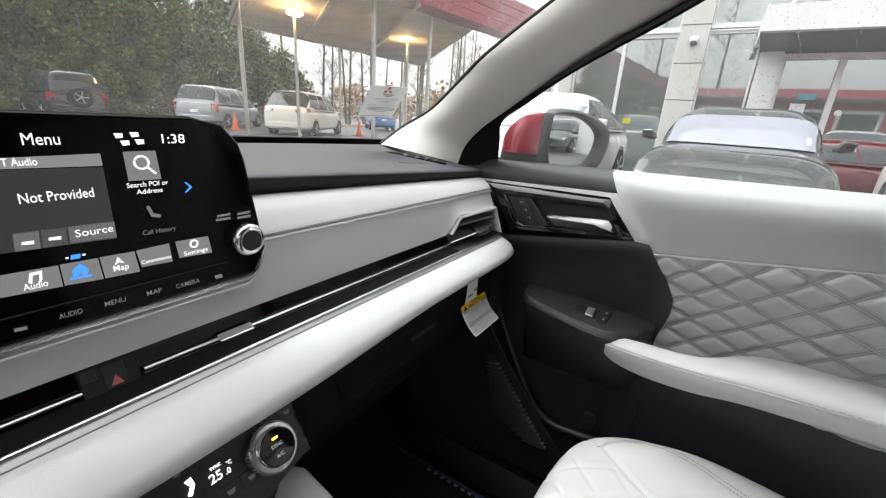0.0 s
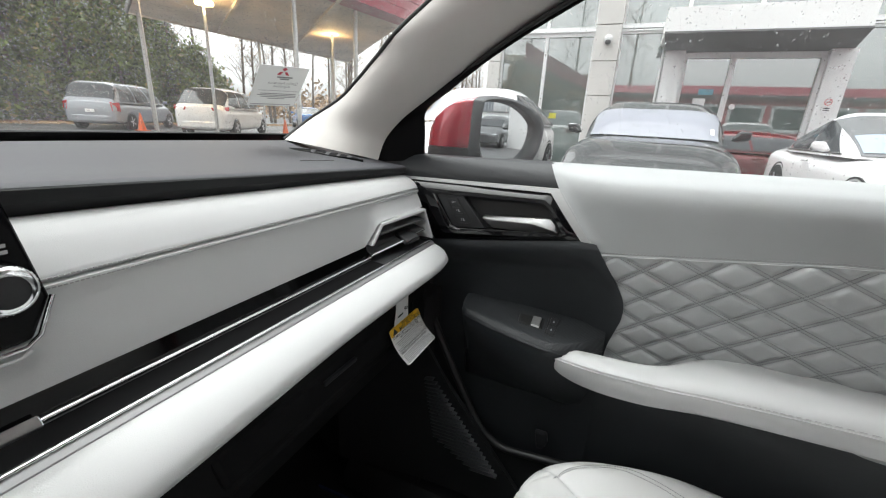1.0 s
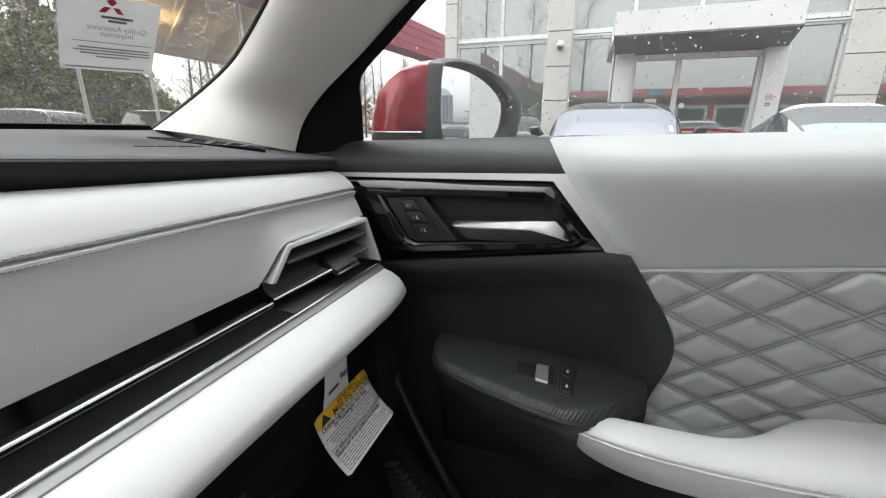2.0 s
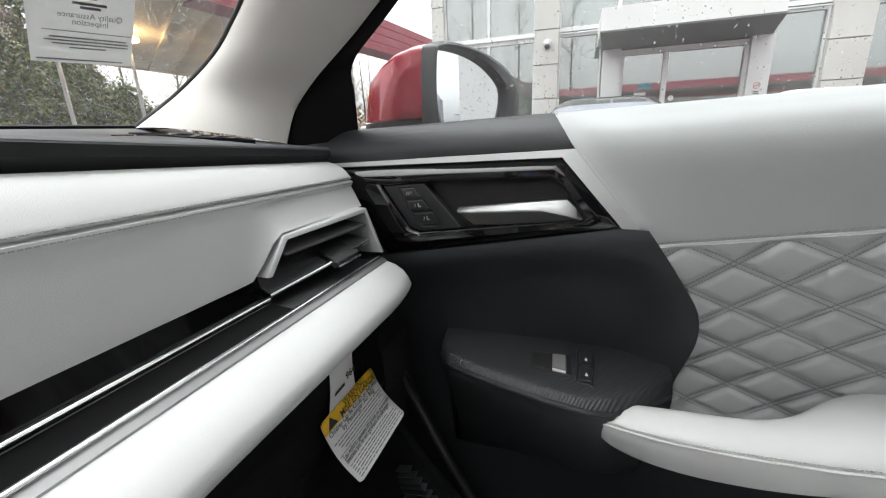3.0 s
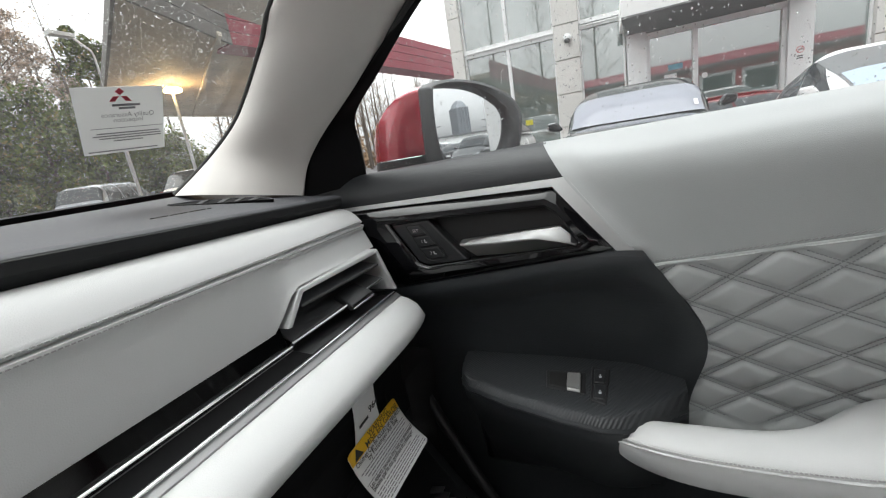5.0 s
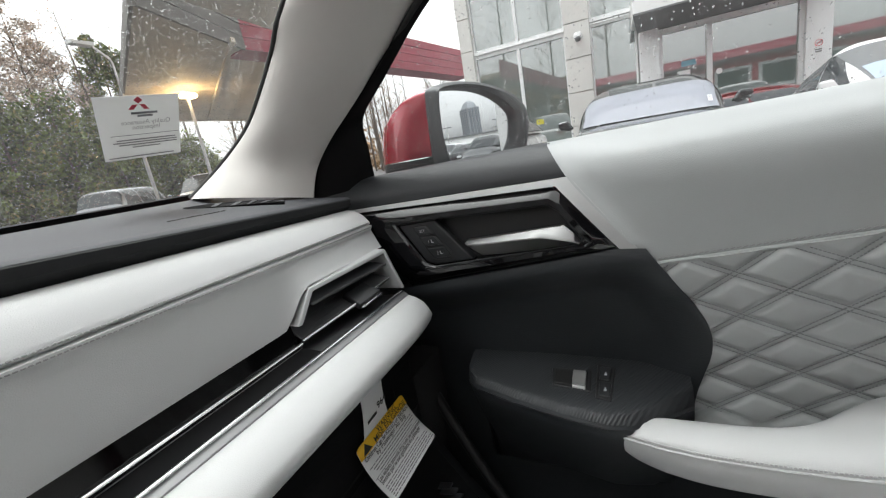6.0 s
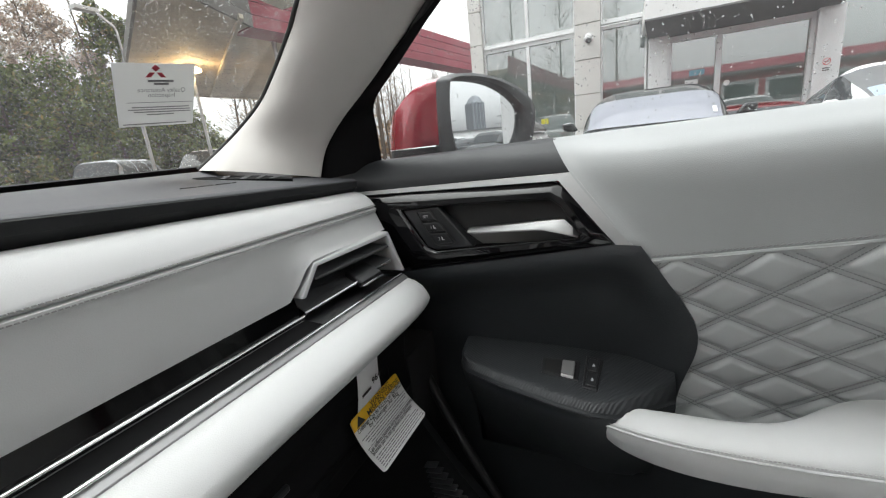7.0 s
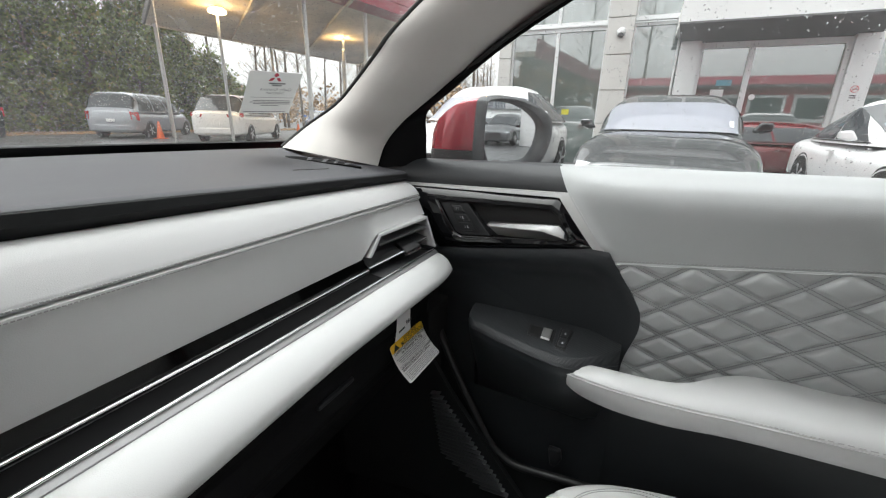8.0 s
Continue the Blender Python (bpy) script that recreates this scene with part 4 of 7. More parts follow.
for k, words in enumerate(("SET", "1", "2")):
    f0, f1 = k / 3 + 0.02, (k + 1) / 3 - 0.02
    a, b = between(plate[0], plate[5], f0), between(plate[1], plate[2], f0)
    c, d = between(plate[1], plate[2], f1), between(plate[0], plate[5], f1)
    if k == 2:
        c, d = (0.401, 1.0562), (0.4275, 1.053)
    inset = [between(p, (sum(q[0] for q in (a, b, c, d)) / 4, sum(q[1] for q in (a, b, c, d)) / 4), 0.09) for p in (a, b, c, d)]
    btn = part("memory_button", prism([on_door(*p, 0.003) for p in inset], (0.003, 0, 0)), M_PLATE, door, "satin black memory button")
    softened(btn, 0.0015, 2)
    mid = between(between(a, b, 0.5), between(c, d, 0.5), 0.5)
    o = on_door(mid[0] + (0.0045 if k == 0 else 0.004), mid[1] - 0.002, 0.0038)
    lettering(words, 0.0055 if k == 0 else 0.006, Matrix(((0, 0, -1, o.x), (-1, 0, 0, o.y), (0, 1, 0, o.z), (0, 0, 0, 1))), M_PALE_INK, btn, "letters", label="pale printed letters")
    if k:
        part("seat_mark", prism([on_door(mid[0] - 0.0005 + dy, mid[1] + dzz, 0.0037) for dy, dzz in ((0, 0.0025), (-0.0012, 0.0025), (-0.0022, -0.0008), (-0.0045, -0.0008), (-0.0045, -0.0018), (-0.001, -0.0018))], (0.0006, 0, 0)), M_PALE_INK, btn)

# pull handle
# each station: place, top edge, crease between the lit upper face and the lower face, bottom edge
HANDLE = [(0.3770, 1.0772, 1.0738, 1.0722), (0.3745, 1.0776, 1.0730, 1.0695), (0.368, 1.0780, 1.0728, 1.0640), (0.358, 1.0790, 1.0730, 1.0575), (0.33, 1.0817, 1.0747, 1.0588), (0.30, 1.0845, 1.0766, 1.0612), (0.281, 1.0866, 1.0778, 1.0632), (0.256, 1.0888, 1.0735, 1.0662), (0.246, 1.0800, 1.0712, 1.0680), (0.2405, 1.0708, 1.0697, 1.0688)]
rings = [[on_door(y, zt - 0.001, -0.006), on_door(y, zt, 0.004), on_door(y, zt - 0.0006, 0.0052), on_door(y, zc + 0.0008, 0.0110), on_door(y, zc - 0.0010, 0.0112), on_door(y, zb + 0.001, 0.0062), on_door(y, zb, 0.0045), on_door(y, zb + 0.002, -0.006)] for y, zt, zc, zb in HANDLE]
part("pull_handle", loft(rings), M_PULL, door, "satin silver pull handle", 24)

# lower black door panel
TOPLINE = [(0.12, 1.052), (0.1845, 1.0598), (0.2025, 1.060), (0.478, 1.0095), (0.62, 0.985)]


def lower_panel(u, v):
    y = 0.62 + (0.10 - 0.62) * u
    zt = ramp(y, TOPLINE)
    z = 0.42 + (zt - 0.42) * v
    yr = split_y(z) - 0.001
    y = 0.62 + (yr - 0.62) * u
    zt = ramp(y, TOPLINE)
    z = 0.42 + (zt - 0.42) * v
    fold = 0.004 * ease((zt - z) / 0.006) - 0.022 * ease((zt - z - 0.012) / 0.05) * ease((0.56 - y) / 0.08) * ease((y - yr) / 0.07)
    return on_door(y, z, 0.003 + fold)


part("lower_panel", grid(lower_panel, 40, 70, (0.03, 0, 0)), M_SOFT, door, "black grained lower door panel", 50)
part("rear_lower_panel", grid(lambda u, v: on_door(0.135 - 0.9 * u, 0.42 + 0.40 * v, 0.0), 10, 10, (0.03, 0, 0)), M_SOFT, door, "black lower door panel", 50)

# switch pod of the armrest
POD = [(0.412, 0.775, 0.881), (0.409, 0.750, 0.880), (0.402, 0.7335, 0.879), (0.389, 0.7215, 0.8785), (0.335, 0.7020, 0.877), (0.268, 0.6835, 0.8755), (0.225, 0.6745, 0.875), (0.20, 0.6800, 0.873), (0.172, 0.700, 0.872), (0.137, 0.728, 0.872)]


def pod_z(x, y):
    """The flat top of the pod, which rises towards the door."""
    return 0.8885 + 0.10 * (x - 0.72) - 0.012 * (y - 0.26)


def ridge_x(xf):
    return xf + 0.011 if xf < 0.74 else xf + 0.008


def pod_ring(y, xf, zf):
    xb, xr = 0.81, ridge_x(xf)
    zr = pod_z(xr, y)
    return [(xb, y, pod_z(xb, y)), (xr, y, zr), (xr - 0.004, y, zr - 0.0012), (xf + 0.002, y, zf + 0.002), (xf, y, zf - 0.001), (xf + 0.002, y, zf - 0.003), (xf + 0.001, y, zf - 0.006), (xf + 0.006, y, zf - 0.022), (xf + 0.024, y, zf - 0.06), (xf + 0.06, y, zf - 0.13), (xb, y, zf - 0.19)]


part("armrest_pod", loft([pod_ring(*p) for p in POD]), M_SOFT, door, "black armrest switch pod", 40)
part("ribbed_panel", loft([[(0.80, y, pod_z(0.80, y) + 0.001), (ridge_x(xf) + 0.004, y, pod_z(ridge_x(xf), y) + 0.0012), (ridge_x(xf), y, pod_z(ridge_x(xf), y) + 0.0008), (ridge_x(xf) - 0.004, y, pod_z(ridge_x(xf), y) - 0.0007), (xf + 0.0012, y, zf + 0.0035), (xf + 0.004, y, zf + 0.0015), (ridge_x(xf) + 0.001, y, pod_z(ridge_x(xf), y) - 0.004), (0.80, y, pod_z(0.80, y) - 0.006)] for y, xf, zf in POD[2:]]), M_RIB, door, "ribbed black switch panel", 60)
part("pod_crease", tube([(xf - 0.0008, y, zf - 0.0022) for y, xf, zf in POD[1:7]], 0.0008, 6), M_PLATE, door, "thin crease along the pod", 60)


def pod_patch(corners, up, thick, name, mat, parent, label=""):
    return softened(part(name, prism([(x, y, pod_z(x, y) + up) for x, y in corners], (0, 0, -thick)), mat, parent, label), 0.0012)


base = pod_patch([(0.757, 0.2925), (0.756, 0.2435), (0.7165, 0.2425), (0.7245, 0.2885)], 0.0022, 0.006, "window_switch", M_BLACK, door, "black window switch surround")
pod_patch([(0.7535, 0.2885), (0.7528, 0.2475), (0.7205, 0.2465), (0.728, 0.2855)], 0.0027, 0.004, "switch_well", M_SEAL, base, "dark switch well")
rocker = pod_patch([(0.7505, 0.2655), (0.7500, 0.2495), (0.7215, 0.2485), (0.7240, 0.2645)], 0.0056, 0.005, "rocker", M_KEY, base, "satin silver rocker")
pod_patch([(0.7245, 0.2645), (0.7215, 0.249), (0.7185, 0.2488), (0.721, 0.264)], 0.0045, 0.004, "rocker_edge", M_SILVER, rocker, "bright rocker edge")
locks = pod_patch([(0.7700, 0.2375), (0.7640, 0.2155), (0.7025, 0.2200), (0.7075, 0.2375)], 0.0022, 0.005, "lock_switch", M_BLACK, door, "black lock switch surround")
for xa in (0.741, 0.713):
    key = pod_patch([(xa + 0.022, 0.2340), (xa + 0.020, 0.2195), (xa - 0.004, 0.2220), (xa - 0.003, 0.2340)], 0.0034, 0.003, "lock_key", M_PLATE, locks, "satin black lock key")
    pod_patch([(xa + 0.0078, 0.2284), (xa + 0.0078, 0.2252), (xa + 0.0042, 0.2254), (xa + 0.0042, 0.2284)], 0.0038, 0.0006, "lock_mark", M_ICON, key, "lit lock symbol")
    pod_patch([(xa + 0.0104, 0.2276), (xa + 0.0104, 0.2262), (xa + 0.0084, 0.2263), (xa + 0.0084, 0.2276)], 0.0038, 0.0006, "lock_shackle", M_ICON, key)

# padded armrest
ARM = [(0.2155, 0.690, 0.8590, 0.25), (0.2125, 0.684, 0.8600, 0.50), (0.203, 0.677, 0.8622, 0.68), (0.188, 0.669, 0.8650, 0.82), (0.165, 0.659, 0.869, 0.93), (0.13, 0.651, 0.872, 1.0), (0.085, 0.646, 0.8755, 1.06), (0.04, 0.642, 0.880, 1.12), (0.0, 0.640, 0.8845, 1.2), (-0.06, 0.638, 0.889, 1.25), (-0.2, 0.636, 0.895, 1.25), (-0.45, 0.634, 0.90, 1.25), (-0.6, 0.634, 0.90, 1.2)]


def arm_ring(y, xs, zs, s):
    wide = ease((0.06 - y) / 0.09)
    s1 = min(1.0, s)
    xc = xs + 0.040 * s1 + 0.070 * wide
    h = 0.013 * s1 + 0.006 * wide
    k = 0.050 * s1
    xb = xc + 0.030 * s1
    return [(xs, y, zs), (xs + 0.008 * s1, y, zs + 0.55 * h), (xs + 0.020 * s1, y, zs + 0.9 * h), (0.5 * (xs + 0.02 * s1 + xc), y, zs + 1.05 * h), (xc, y, zs + 0.95 * h), (xc + 0.012 * s1, y, zs + 0.2 * h), (xb, y, zs - 0.6 * k), (xb, y, zs - 0.9 * k), (xs + 0.5 * (xc - xs), y, zs - 1.05 * k), (xs + 0.016 * s1, y, zs - 0.84 * k), (xs + 0.003 * s1, y, zs - 0.40 * k)]


arm = part("armrest", loft([arm_ring(*p) for p in ARM]), M_LEATHER, door, "padded pale grey leather armrest", 180)
subdivided(arm, 2)
ARM_SEAM = [Vector((xs - 0.0005 + 0.0025 * min(1, s), y, zs - 0.001)) for y, xs, zs, s in ARM]
part("armrest_piping", tube([spline(ARM_SEAM, k / 60) for k in range(61)], 0.0014, 6), M_LEATHER, arm, "leather piping", 60)
bm = bmesh.new()
for k in range(170):
    a, b = spline(ARM_SEAM, k / 170), spline(ARM_SEAM, (k + 0.62) / 170)
    off = Vector((0.0012, 0, 0.0032))
    prism([a + off, b + off, b + off + Vector((0.0008, 0, 0.0008)), a + off + Vector((0.0008, 0, 0.0008))], (-0.0012, 0, 0.0006), bm)
tagged(part("armrest_stitching", bm, M_PALE_THREAD, arm, "grey armrest stitching"), kind="stuff")

# door pocket below the armrest: a rim, a thin wall and a dark hollow behind it
POCKET = [(0.772, 0.505, 0.875), (0.752, 0.448, 0.785), (0.744, 0.397, 0.697), (0.740, 0.352, 0.624), (0.738, 0.320, 0.597), (0.736, 0.285, 0.586), (0.735, 0.225, 0.592), (0.734, 0.15, 0.60), (0.732, -0.10, 0.61), (0.73, -0.5, 0.62)]
rim_line = [spline(POCKET, k / 54) for k in range(55)]
pk = part("door_pocket", loft([[p + Vector((0.001, 0, -0.001)), p + Vector((0.007, 0, -0.001)), Vector((p.x + 0.012, p.y, 0.40)), Vector((p.x + 0.004, p.y, 0.40))] for p in rim_line]), M_DARK, door, "thin black map pocket wall", 40)
part("pocket_rim", tube(rim_line, 0.008, 12), M_BLACK, pk, "satin black pocket rim", 60)
softened(part("pocket_clip", prism([(0.752, 0.232, 0.640), (0.752, 0.208, 0.640), (0.754, 0.205, 0.618), (0.754, 0.214, 0.598), (0.754, 0.226, 0.600)], (0.012, 0, 0)), M_PLATE, door, "small satin clip"), 0.003)

# sail panel and window frame of the door
WIN = [(0.809, 0.535, 1.160), (0.808, 0.535, 1.213), (0.811, 0.535, 1.256), (0.776, 0.469, 1.293), (0.723, 0.363, 1.348), (0.69, 0.235, 1.408), (0.645, 0.02, 1.50), (0.635, -0.3, 1.53)]
SAIL = [(0.757, 0.625, 1.150), (0.768, 0.607, 1.196), (0.778, 0.575, 1.236), (0.776, 0.528, 1.270), (0.753, 0.445, 1.319), (0.715, 0.320, 1.380), (0.66, 0.09, 1.485), (0.64, -0.3, 1.555)]
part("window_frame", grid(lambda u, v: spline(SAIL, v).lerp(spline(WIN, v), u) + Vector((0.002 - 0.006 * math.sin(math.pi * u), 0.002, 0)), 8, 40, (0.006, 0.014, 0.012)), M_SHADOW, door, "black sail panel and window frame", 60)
part("frame_seal", tube([spline(WIN, k / 40) + Vector((-0.004, 0.006, 0.006)) for k in range(12, 41)], 0.004, 8), M_SEAL, door, "black rubber window seal", 60)


def side_glass(u, v):
    y = 0.56 - 1.2 * u
    z = 1.14 + 0.42 * v
    return Vector((0.826 - 0.42 * max(0, z - 1.2) ** 1.15 - 0.03 * max(0.0, -y), y, z))


sg = part("window_glass", grid(side_glass, 10, 8), M_PANE, door, "rain-speckled side window glass", 180)
sg.visible_shadow = False
bm = bmesh.new()
prism([(0.83, 0.62, 1.15), (0.83, -0.62, 1.17), (0.90, -0.62, 0.95), (0.90, 0.62, 0.95)], (0.03, 0, 0), bm)
prism([(0.90, 0.62, 0.95), (0.90, -0.62, 0.95), (0.88, -0.62, 0.32), (0.88, 0.62, 0.32)], (0.03, 0, 0), bm)
softened(part("outer_skin", bm, M_RED, door, "red painted outer door skin"), 0.01)

# rear door, left side and back of the cabin: plain closing walls
cabin = thing("car_body", "red painted body shell of the parked car", "car body", (0, -0.5, 0.2), kind="structure")
part("hood", grid(lambda u, v: ((2 * u - 1) * (0.80 - 0.05 * v * v), 1.03 + 1.03 * v, 1.125 - 0.03 * (2 * u - 1) ** 2 - 0.05 * v - 0.07 * v ** 4 + 0.012 * math.exp(-((abs(2 * u - 1) - 0.6) / 0.12) ** 2)), 24, 16, (0, 0, -0.06)), M_RED, cabin, "red painted hood", 50)
part("cowl", prism([(-0.74, 0.86, 1.14), (0.74, 0.86, 1.14), (0.79, 1.045, 1.09), (-0.79, 1.045, 1.09)], (0, 0, -0.05)), M_BLACK, cabin, "black wiper cowl")
for sx in (1, -1):
    part("front_fender", loft([[(sx * 0.79, y, zt), (sx * 0.845, y, zt - 0.02), (sx * 0.89, y, zt - 0.16), (sx * 0.905, y, 0.74), (sx * 0.90, y, 0.52), (sx * 0.88, y, zb), (sx * 0.76, y, zb), (sx * 0.76, y, zt - 0.04)] for y, zt, zb in [(0.64, 1.12, 0.36), (0.92, 1.11, 0.36), (1.03, 1.09, 0.60), (1.16, 1.08, 0.86), (1.36, 1.07, 0.92), (1.56, 1.05, 0.86), (1.69, 1.03, 0.60), (1.80, 1.01, 0.40), (2.02, 0.95, 0.38)]]), M_RED, cabin, "red painted fender", 40)
    for yw in (1.36, -1.50):
        tyre = part("wheel", lathe((sx * 0.67, yw, 0.49), (sx, 0, 0), [(0, 0.24), (0, 0.345), (0.03, 0.36), (0.18, 0.36), (0.21, 0.345), (0.21, 0.25)], 32), M_SEAL, cabin, "black tyre", 40)
        rim = bmesh.new()
        lathe((sx * 0.84, yw, 0.49), (sx, 0, 0), [(0, 0.25), (0.035, 0.25), (0.04, 0.235), (0.0, 0.22)], 32, rim)
        for k in range(10):
            c, s2 = math.cos(k * math.tau / 10), math.sin(k * math.tau / 10)
            tube([(sx * 0.865, yw, 0.49), (sx * 0.872, yw + 0.235 * c, 0.49 + 0.235 * s2)], 0.016, 6, rim)
        part("rim", rim, M_SATIN, tyre, "alloy rim", 40)
    softened(part("headlight", prism([(sx * 0.52, 2.14, 0.86), (sx * 0.80, 2.00, 0.90), (sx * 0.80, 2.00, 0.80), (sx * 0.54, 2.14, 0.78)], (0, 0.06, 0)), M_SATIN, cabin, "clear headlight"), 0.01)
    softened(part("tail_light", prism([(sx * 0.80, -2.28, 1.02), (sx * 0.84, -2.20, 1.02), (sx * 0.84, -2.20, 0.86), (sx * 0.80, -2.34, 0.86)], (-0.10 * sx, -0.05, 0)), M_RED, cabin, "red tail light"), 0.01)
part("front_bumper", loft([[(x, 2.02 + 0.20 * (1 - (x / 0.9) ** 2), 0.96), (x, 2.05 + 0.22 * (1 - (x / 0.9) ** 2), 0.80), (x, 2.07 + 0.22 * (1 - (x / 0.9) ** 2), 0.60), (x, 2.0 + 0.20 * (1 - (x / 0.9) ** 2), 0.36), (x, 1.92, 0.36), (x, 1.92, 0.94)] for x in [-0.88 + 0.11 * k for k in range(17)]]), M_RED, cabin, "red painted front bumper", 40)
part("grille", loft([[(x, 2.062 + 0.22 * (1 - (x / 0.9) ** 2), 0.80), (x, 2.082 + 0.22 * (1 - (x / 0.9) ** 2), 0.52), (x, 2.06, 0.52), (x, 2.04, 0.80)] for x in [-0.45 + 0.09 * k for k in range(11)]]), M_BLACK, cabin, "black grille", 40)
softened(part("rear_bumper", prism([(-0.88, -2.2, 0.34), (-0.84, -2.42, 0.34), (0.84, -2.42, 0.34), (0.88, -2.2, 0.34)], (0, 0, 0.34)), M_RED, cabin, "red painted rear bumper"), 0.04, 3)
softened(part("rear_side", prism([(0.80, -0.64, 1.19), (0.80, -2.3, 1.24), (0.88, -2.3, 0.35), (0.89, -0.64, 0.35)], (0.03, 0, 0)), M_RED, cabin, "red painted rear side"), 0.01)
softened(part("left_side", prism([(-0.80, 0.62, 1.17), (-0.80, -2.3, 1.2), (-0.88, -2.3, 0.35), (-0.88, 0.62, 0.35)], (-0.03, 0, 0)), M_RED, cabin, "red painted left side"), 0.01)
part("left_trim", prism([(-0.76, 0.60, 1.15), (-0.76, -2.2, 1.18), (-0.78, -2.2, 0.35), (-0.78, 0.60, 0.35)], (-0.02, 0, 0)), M_SOFT, cabin, "black inner side trim")
part("tailgate", prism([(-0.78, -2.32, 0.35), (0.78, -2.32, 0.35), (0.78, -2.3, 1.2), (-0.78, -2.3, 1.2)], (0, -0.05, 0)), M_RED, cabin, "red painted tailgate")
for xa, xb, ya, yb in ((-0.61, 0.61, 0.18, -0.05), (-0.61, 0.61, -1.35, -2.0), (-0.61, -0.37, -0.05, -1.35), (0.37, 0.61, -0.05, -1.35)):
    softened(part("roof", prism([(xa, ya, 1.675), (xb, ya, 1.675), (xb, yb, 1.69), (xa, yb, 1.69)], (0, 0, 0.035)), M_RED, cabin, "red painted roof"), 0.008, 2)
# Unseen pane, assumed so that some daylight enters through the roof.
part("roof_glass", prism([(-0.372, -0.048, 1.69), (0.372, -0.048, 1.69), (0.372, -1.352, 1.70), (-0.372, -1.352, 1.70)], (0, 0, 0.006)), pane("roof_glass", (0.06, 0.06, 0.06)), cabin, "unseen tinted roof panel, added for top light")
for sx in (1, -1):
    part("b_pillar", prism([(0.81 * sx, -0.58, 1.15), (0.81 * sx, -0.72, 1.15), (0.63 * sx, -0.70, 1.60), (0.63 * sx, -0.60, 1.60)], (-0.05 * sx, 0, 0)), M_SOFT, cabin, "black centre pillar")
    part("c_pillar", prism([(0.81 * sx, -1.65, 1.15), (0.81 * sx, -2.30, 1.15), (0.63 * sx, -2.05, 1.62), (0.63 * sx, -1.75, 1.62)], (-0.05 * sx, 0, 0)), M_SOFT, cabin, "black rear pillar")
part("jamb_trim", prism([(0.785, 0.50, 1.145), (0.785, 0.90, 1.16), (0.785, 0.90, 0.30), (0.785, 0.50, 0.30)], (0.02, 0, 0)), M_BLACK, cabin, "black door jamb trim")
part("firewall", box(-0.80, 0.80, 0.86, 0.92, 0.25, 1.12), M_CARPET, cabin, "black carpeted bulkhead")


dg = part("driver_window", grid(lambda u, v: (-0.82 + 0.18 * v, 0.56 - 1.2 * u, 1.16 + 0.44 * v), 3, 3), pane("tinted_door_glass", (0.84, 0.86, 0.85)), cabin, "tinted driver window glass")
dg.visible_shadow = True
# Unseen rear panes, added dark to hold back light from behind.
M_PRIVACY = pane("privacy_glass", (0.14, 0.15, 0.15))
for sx in (1, -1):
    g = part("rear_door_glass", grid(lambda u, v, q=sx: (q * (0.82 - 0.17 * v), -0.70 - 0.98 * u, 1.17 + 0.43 * v), 2, 2), M_PRIVACY, cabin, "unseen dark privacy glass, holds back rear light")
g = part("tailgate_glass", grid(lambda u, v: (-0.66 + 1.32 * u, -2.30 + 0.30 * v, 1.2 + 0.44 * v), 2, 2), M_PRIVACY, cabin, "unseen dark privacy glass, holds back rear light")
floor = part("floor", grid(lambda u, v: (-0.80 + 1.6 * u, 0.95 - 3.2 * v, 0.33 + 0.28 * ease((0.36 - 3.2 * v) / 0.36)), 8, 40), M_CARPET, None, "", 60)
thick = floor.modifiers.new("thick", "SOLIDIFY")
thick.thickness, thick.offset = 0.02, -1
tagged(floor, "black carpeted car floor", "floor", kind="structure")

# ---- footwell: kick panel, sill, mat ----
kick = thing("kick_panel", "ribbed black plastic kick panel in the footwell", "kick panel", (0.70, 0.45, 0.45), kind="structure")


def kick_edge(z):
    return 0.405 - (0.729 - z) * 0.825 if z < 0.74 else 0.405 + (z - 0.729) * 0.7


def kick_point(u, v, up=0.0):
    """u from the door edge forward, v upward; a gently hollow panel."""
    z = 0.46 + 0.42 * v
    return Vector((0.692 - 0.03 * u + 0.02 * math.sin(math.pi * u) - up, kick_edge(z) + (0.66 - kick_edge(z)) * u, z))


part("panel", grid(kick_point, 12, 16, (0.03, 0.02, 0)), M_DARK, kick, "smooth black plastic panel", 60)
for k in range(23):
    z = 0.735 - 0.0083 * k
    ya, yb = kick_edge(z) + 0.028, 0.457 - (0.734 - z) * 0.2 - max(0, 0.60 - z) * 1.6
    if yb - ya < 0.008:
        continue
    x = 0.688
    part("rib", prism([(x - 0.003, ya, z), (x - 0.0035, yb, z - 0.004), (x - 0.0055, yb, z - 0.001), (x - 0.005, ya, z + 0.003)], (0.012, 0, 0)), M_KICK, kick)
part("scuff_plate", loft([[(0.672, y, 0.36), (0.676, y, 0.395), (0.70, y, 0.425), (0.745, y, 0.425), (0.745, y, 0.34)] for y in (0.66, 0.2, -0.5)]), M_DARK, kick, "black sill cover", 40)
part("sill_box", box(0.746, 0.865, -0.6, 0.95, 0.18, 0.418), M_CARPET, kick, "black sill side")
part("side_lining", box(0.70, 0.785, 0.47, 0.88, 0.42, 0.90), M_CARPET, kick, "black side lining")

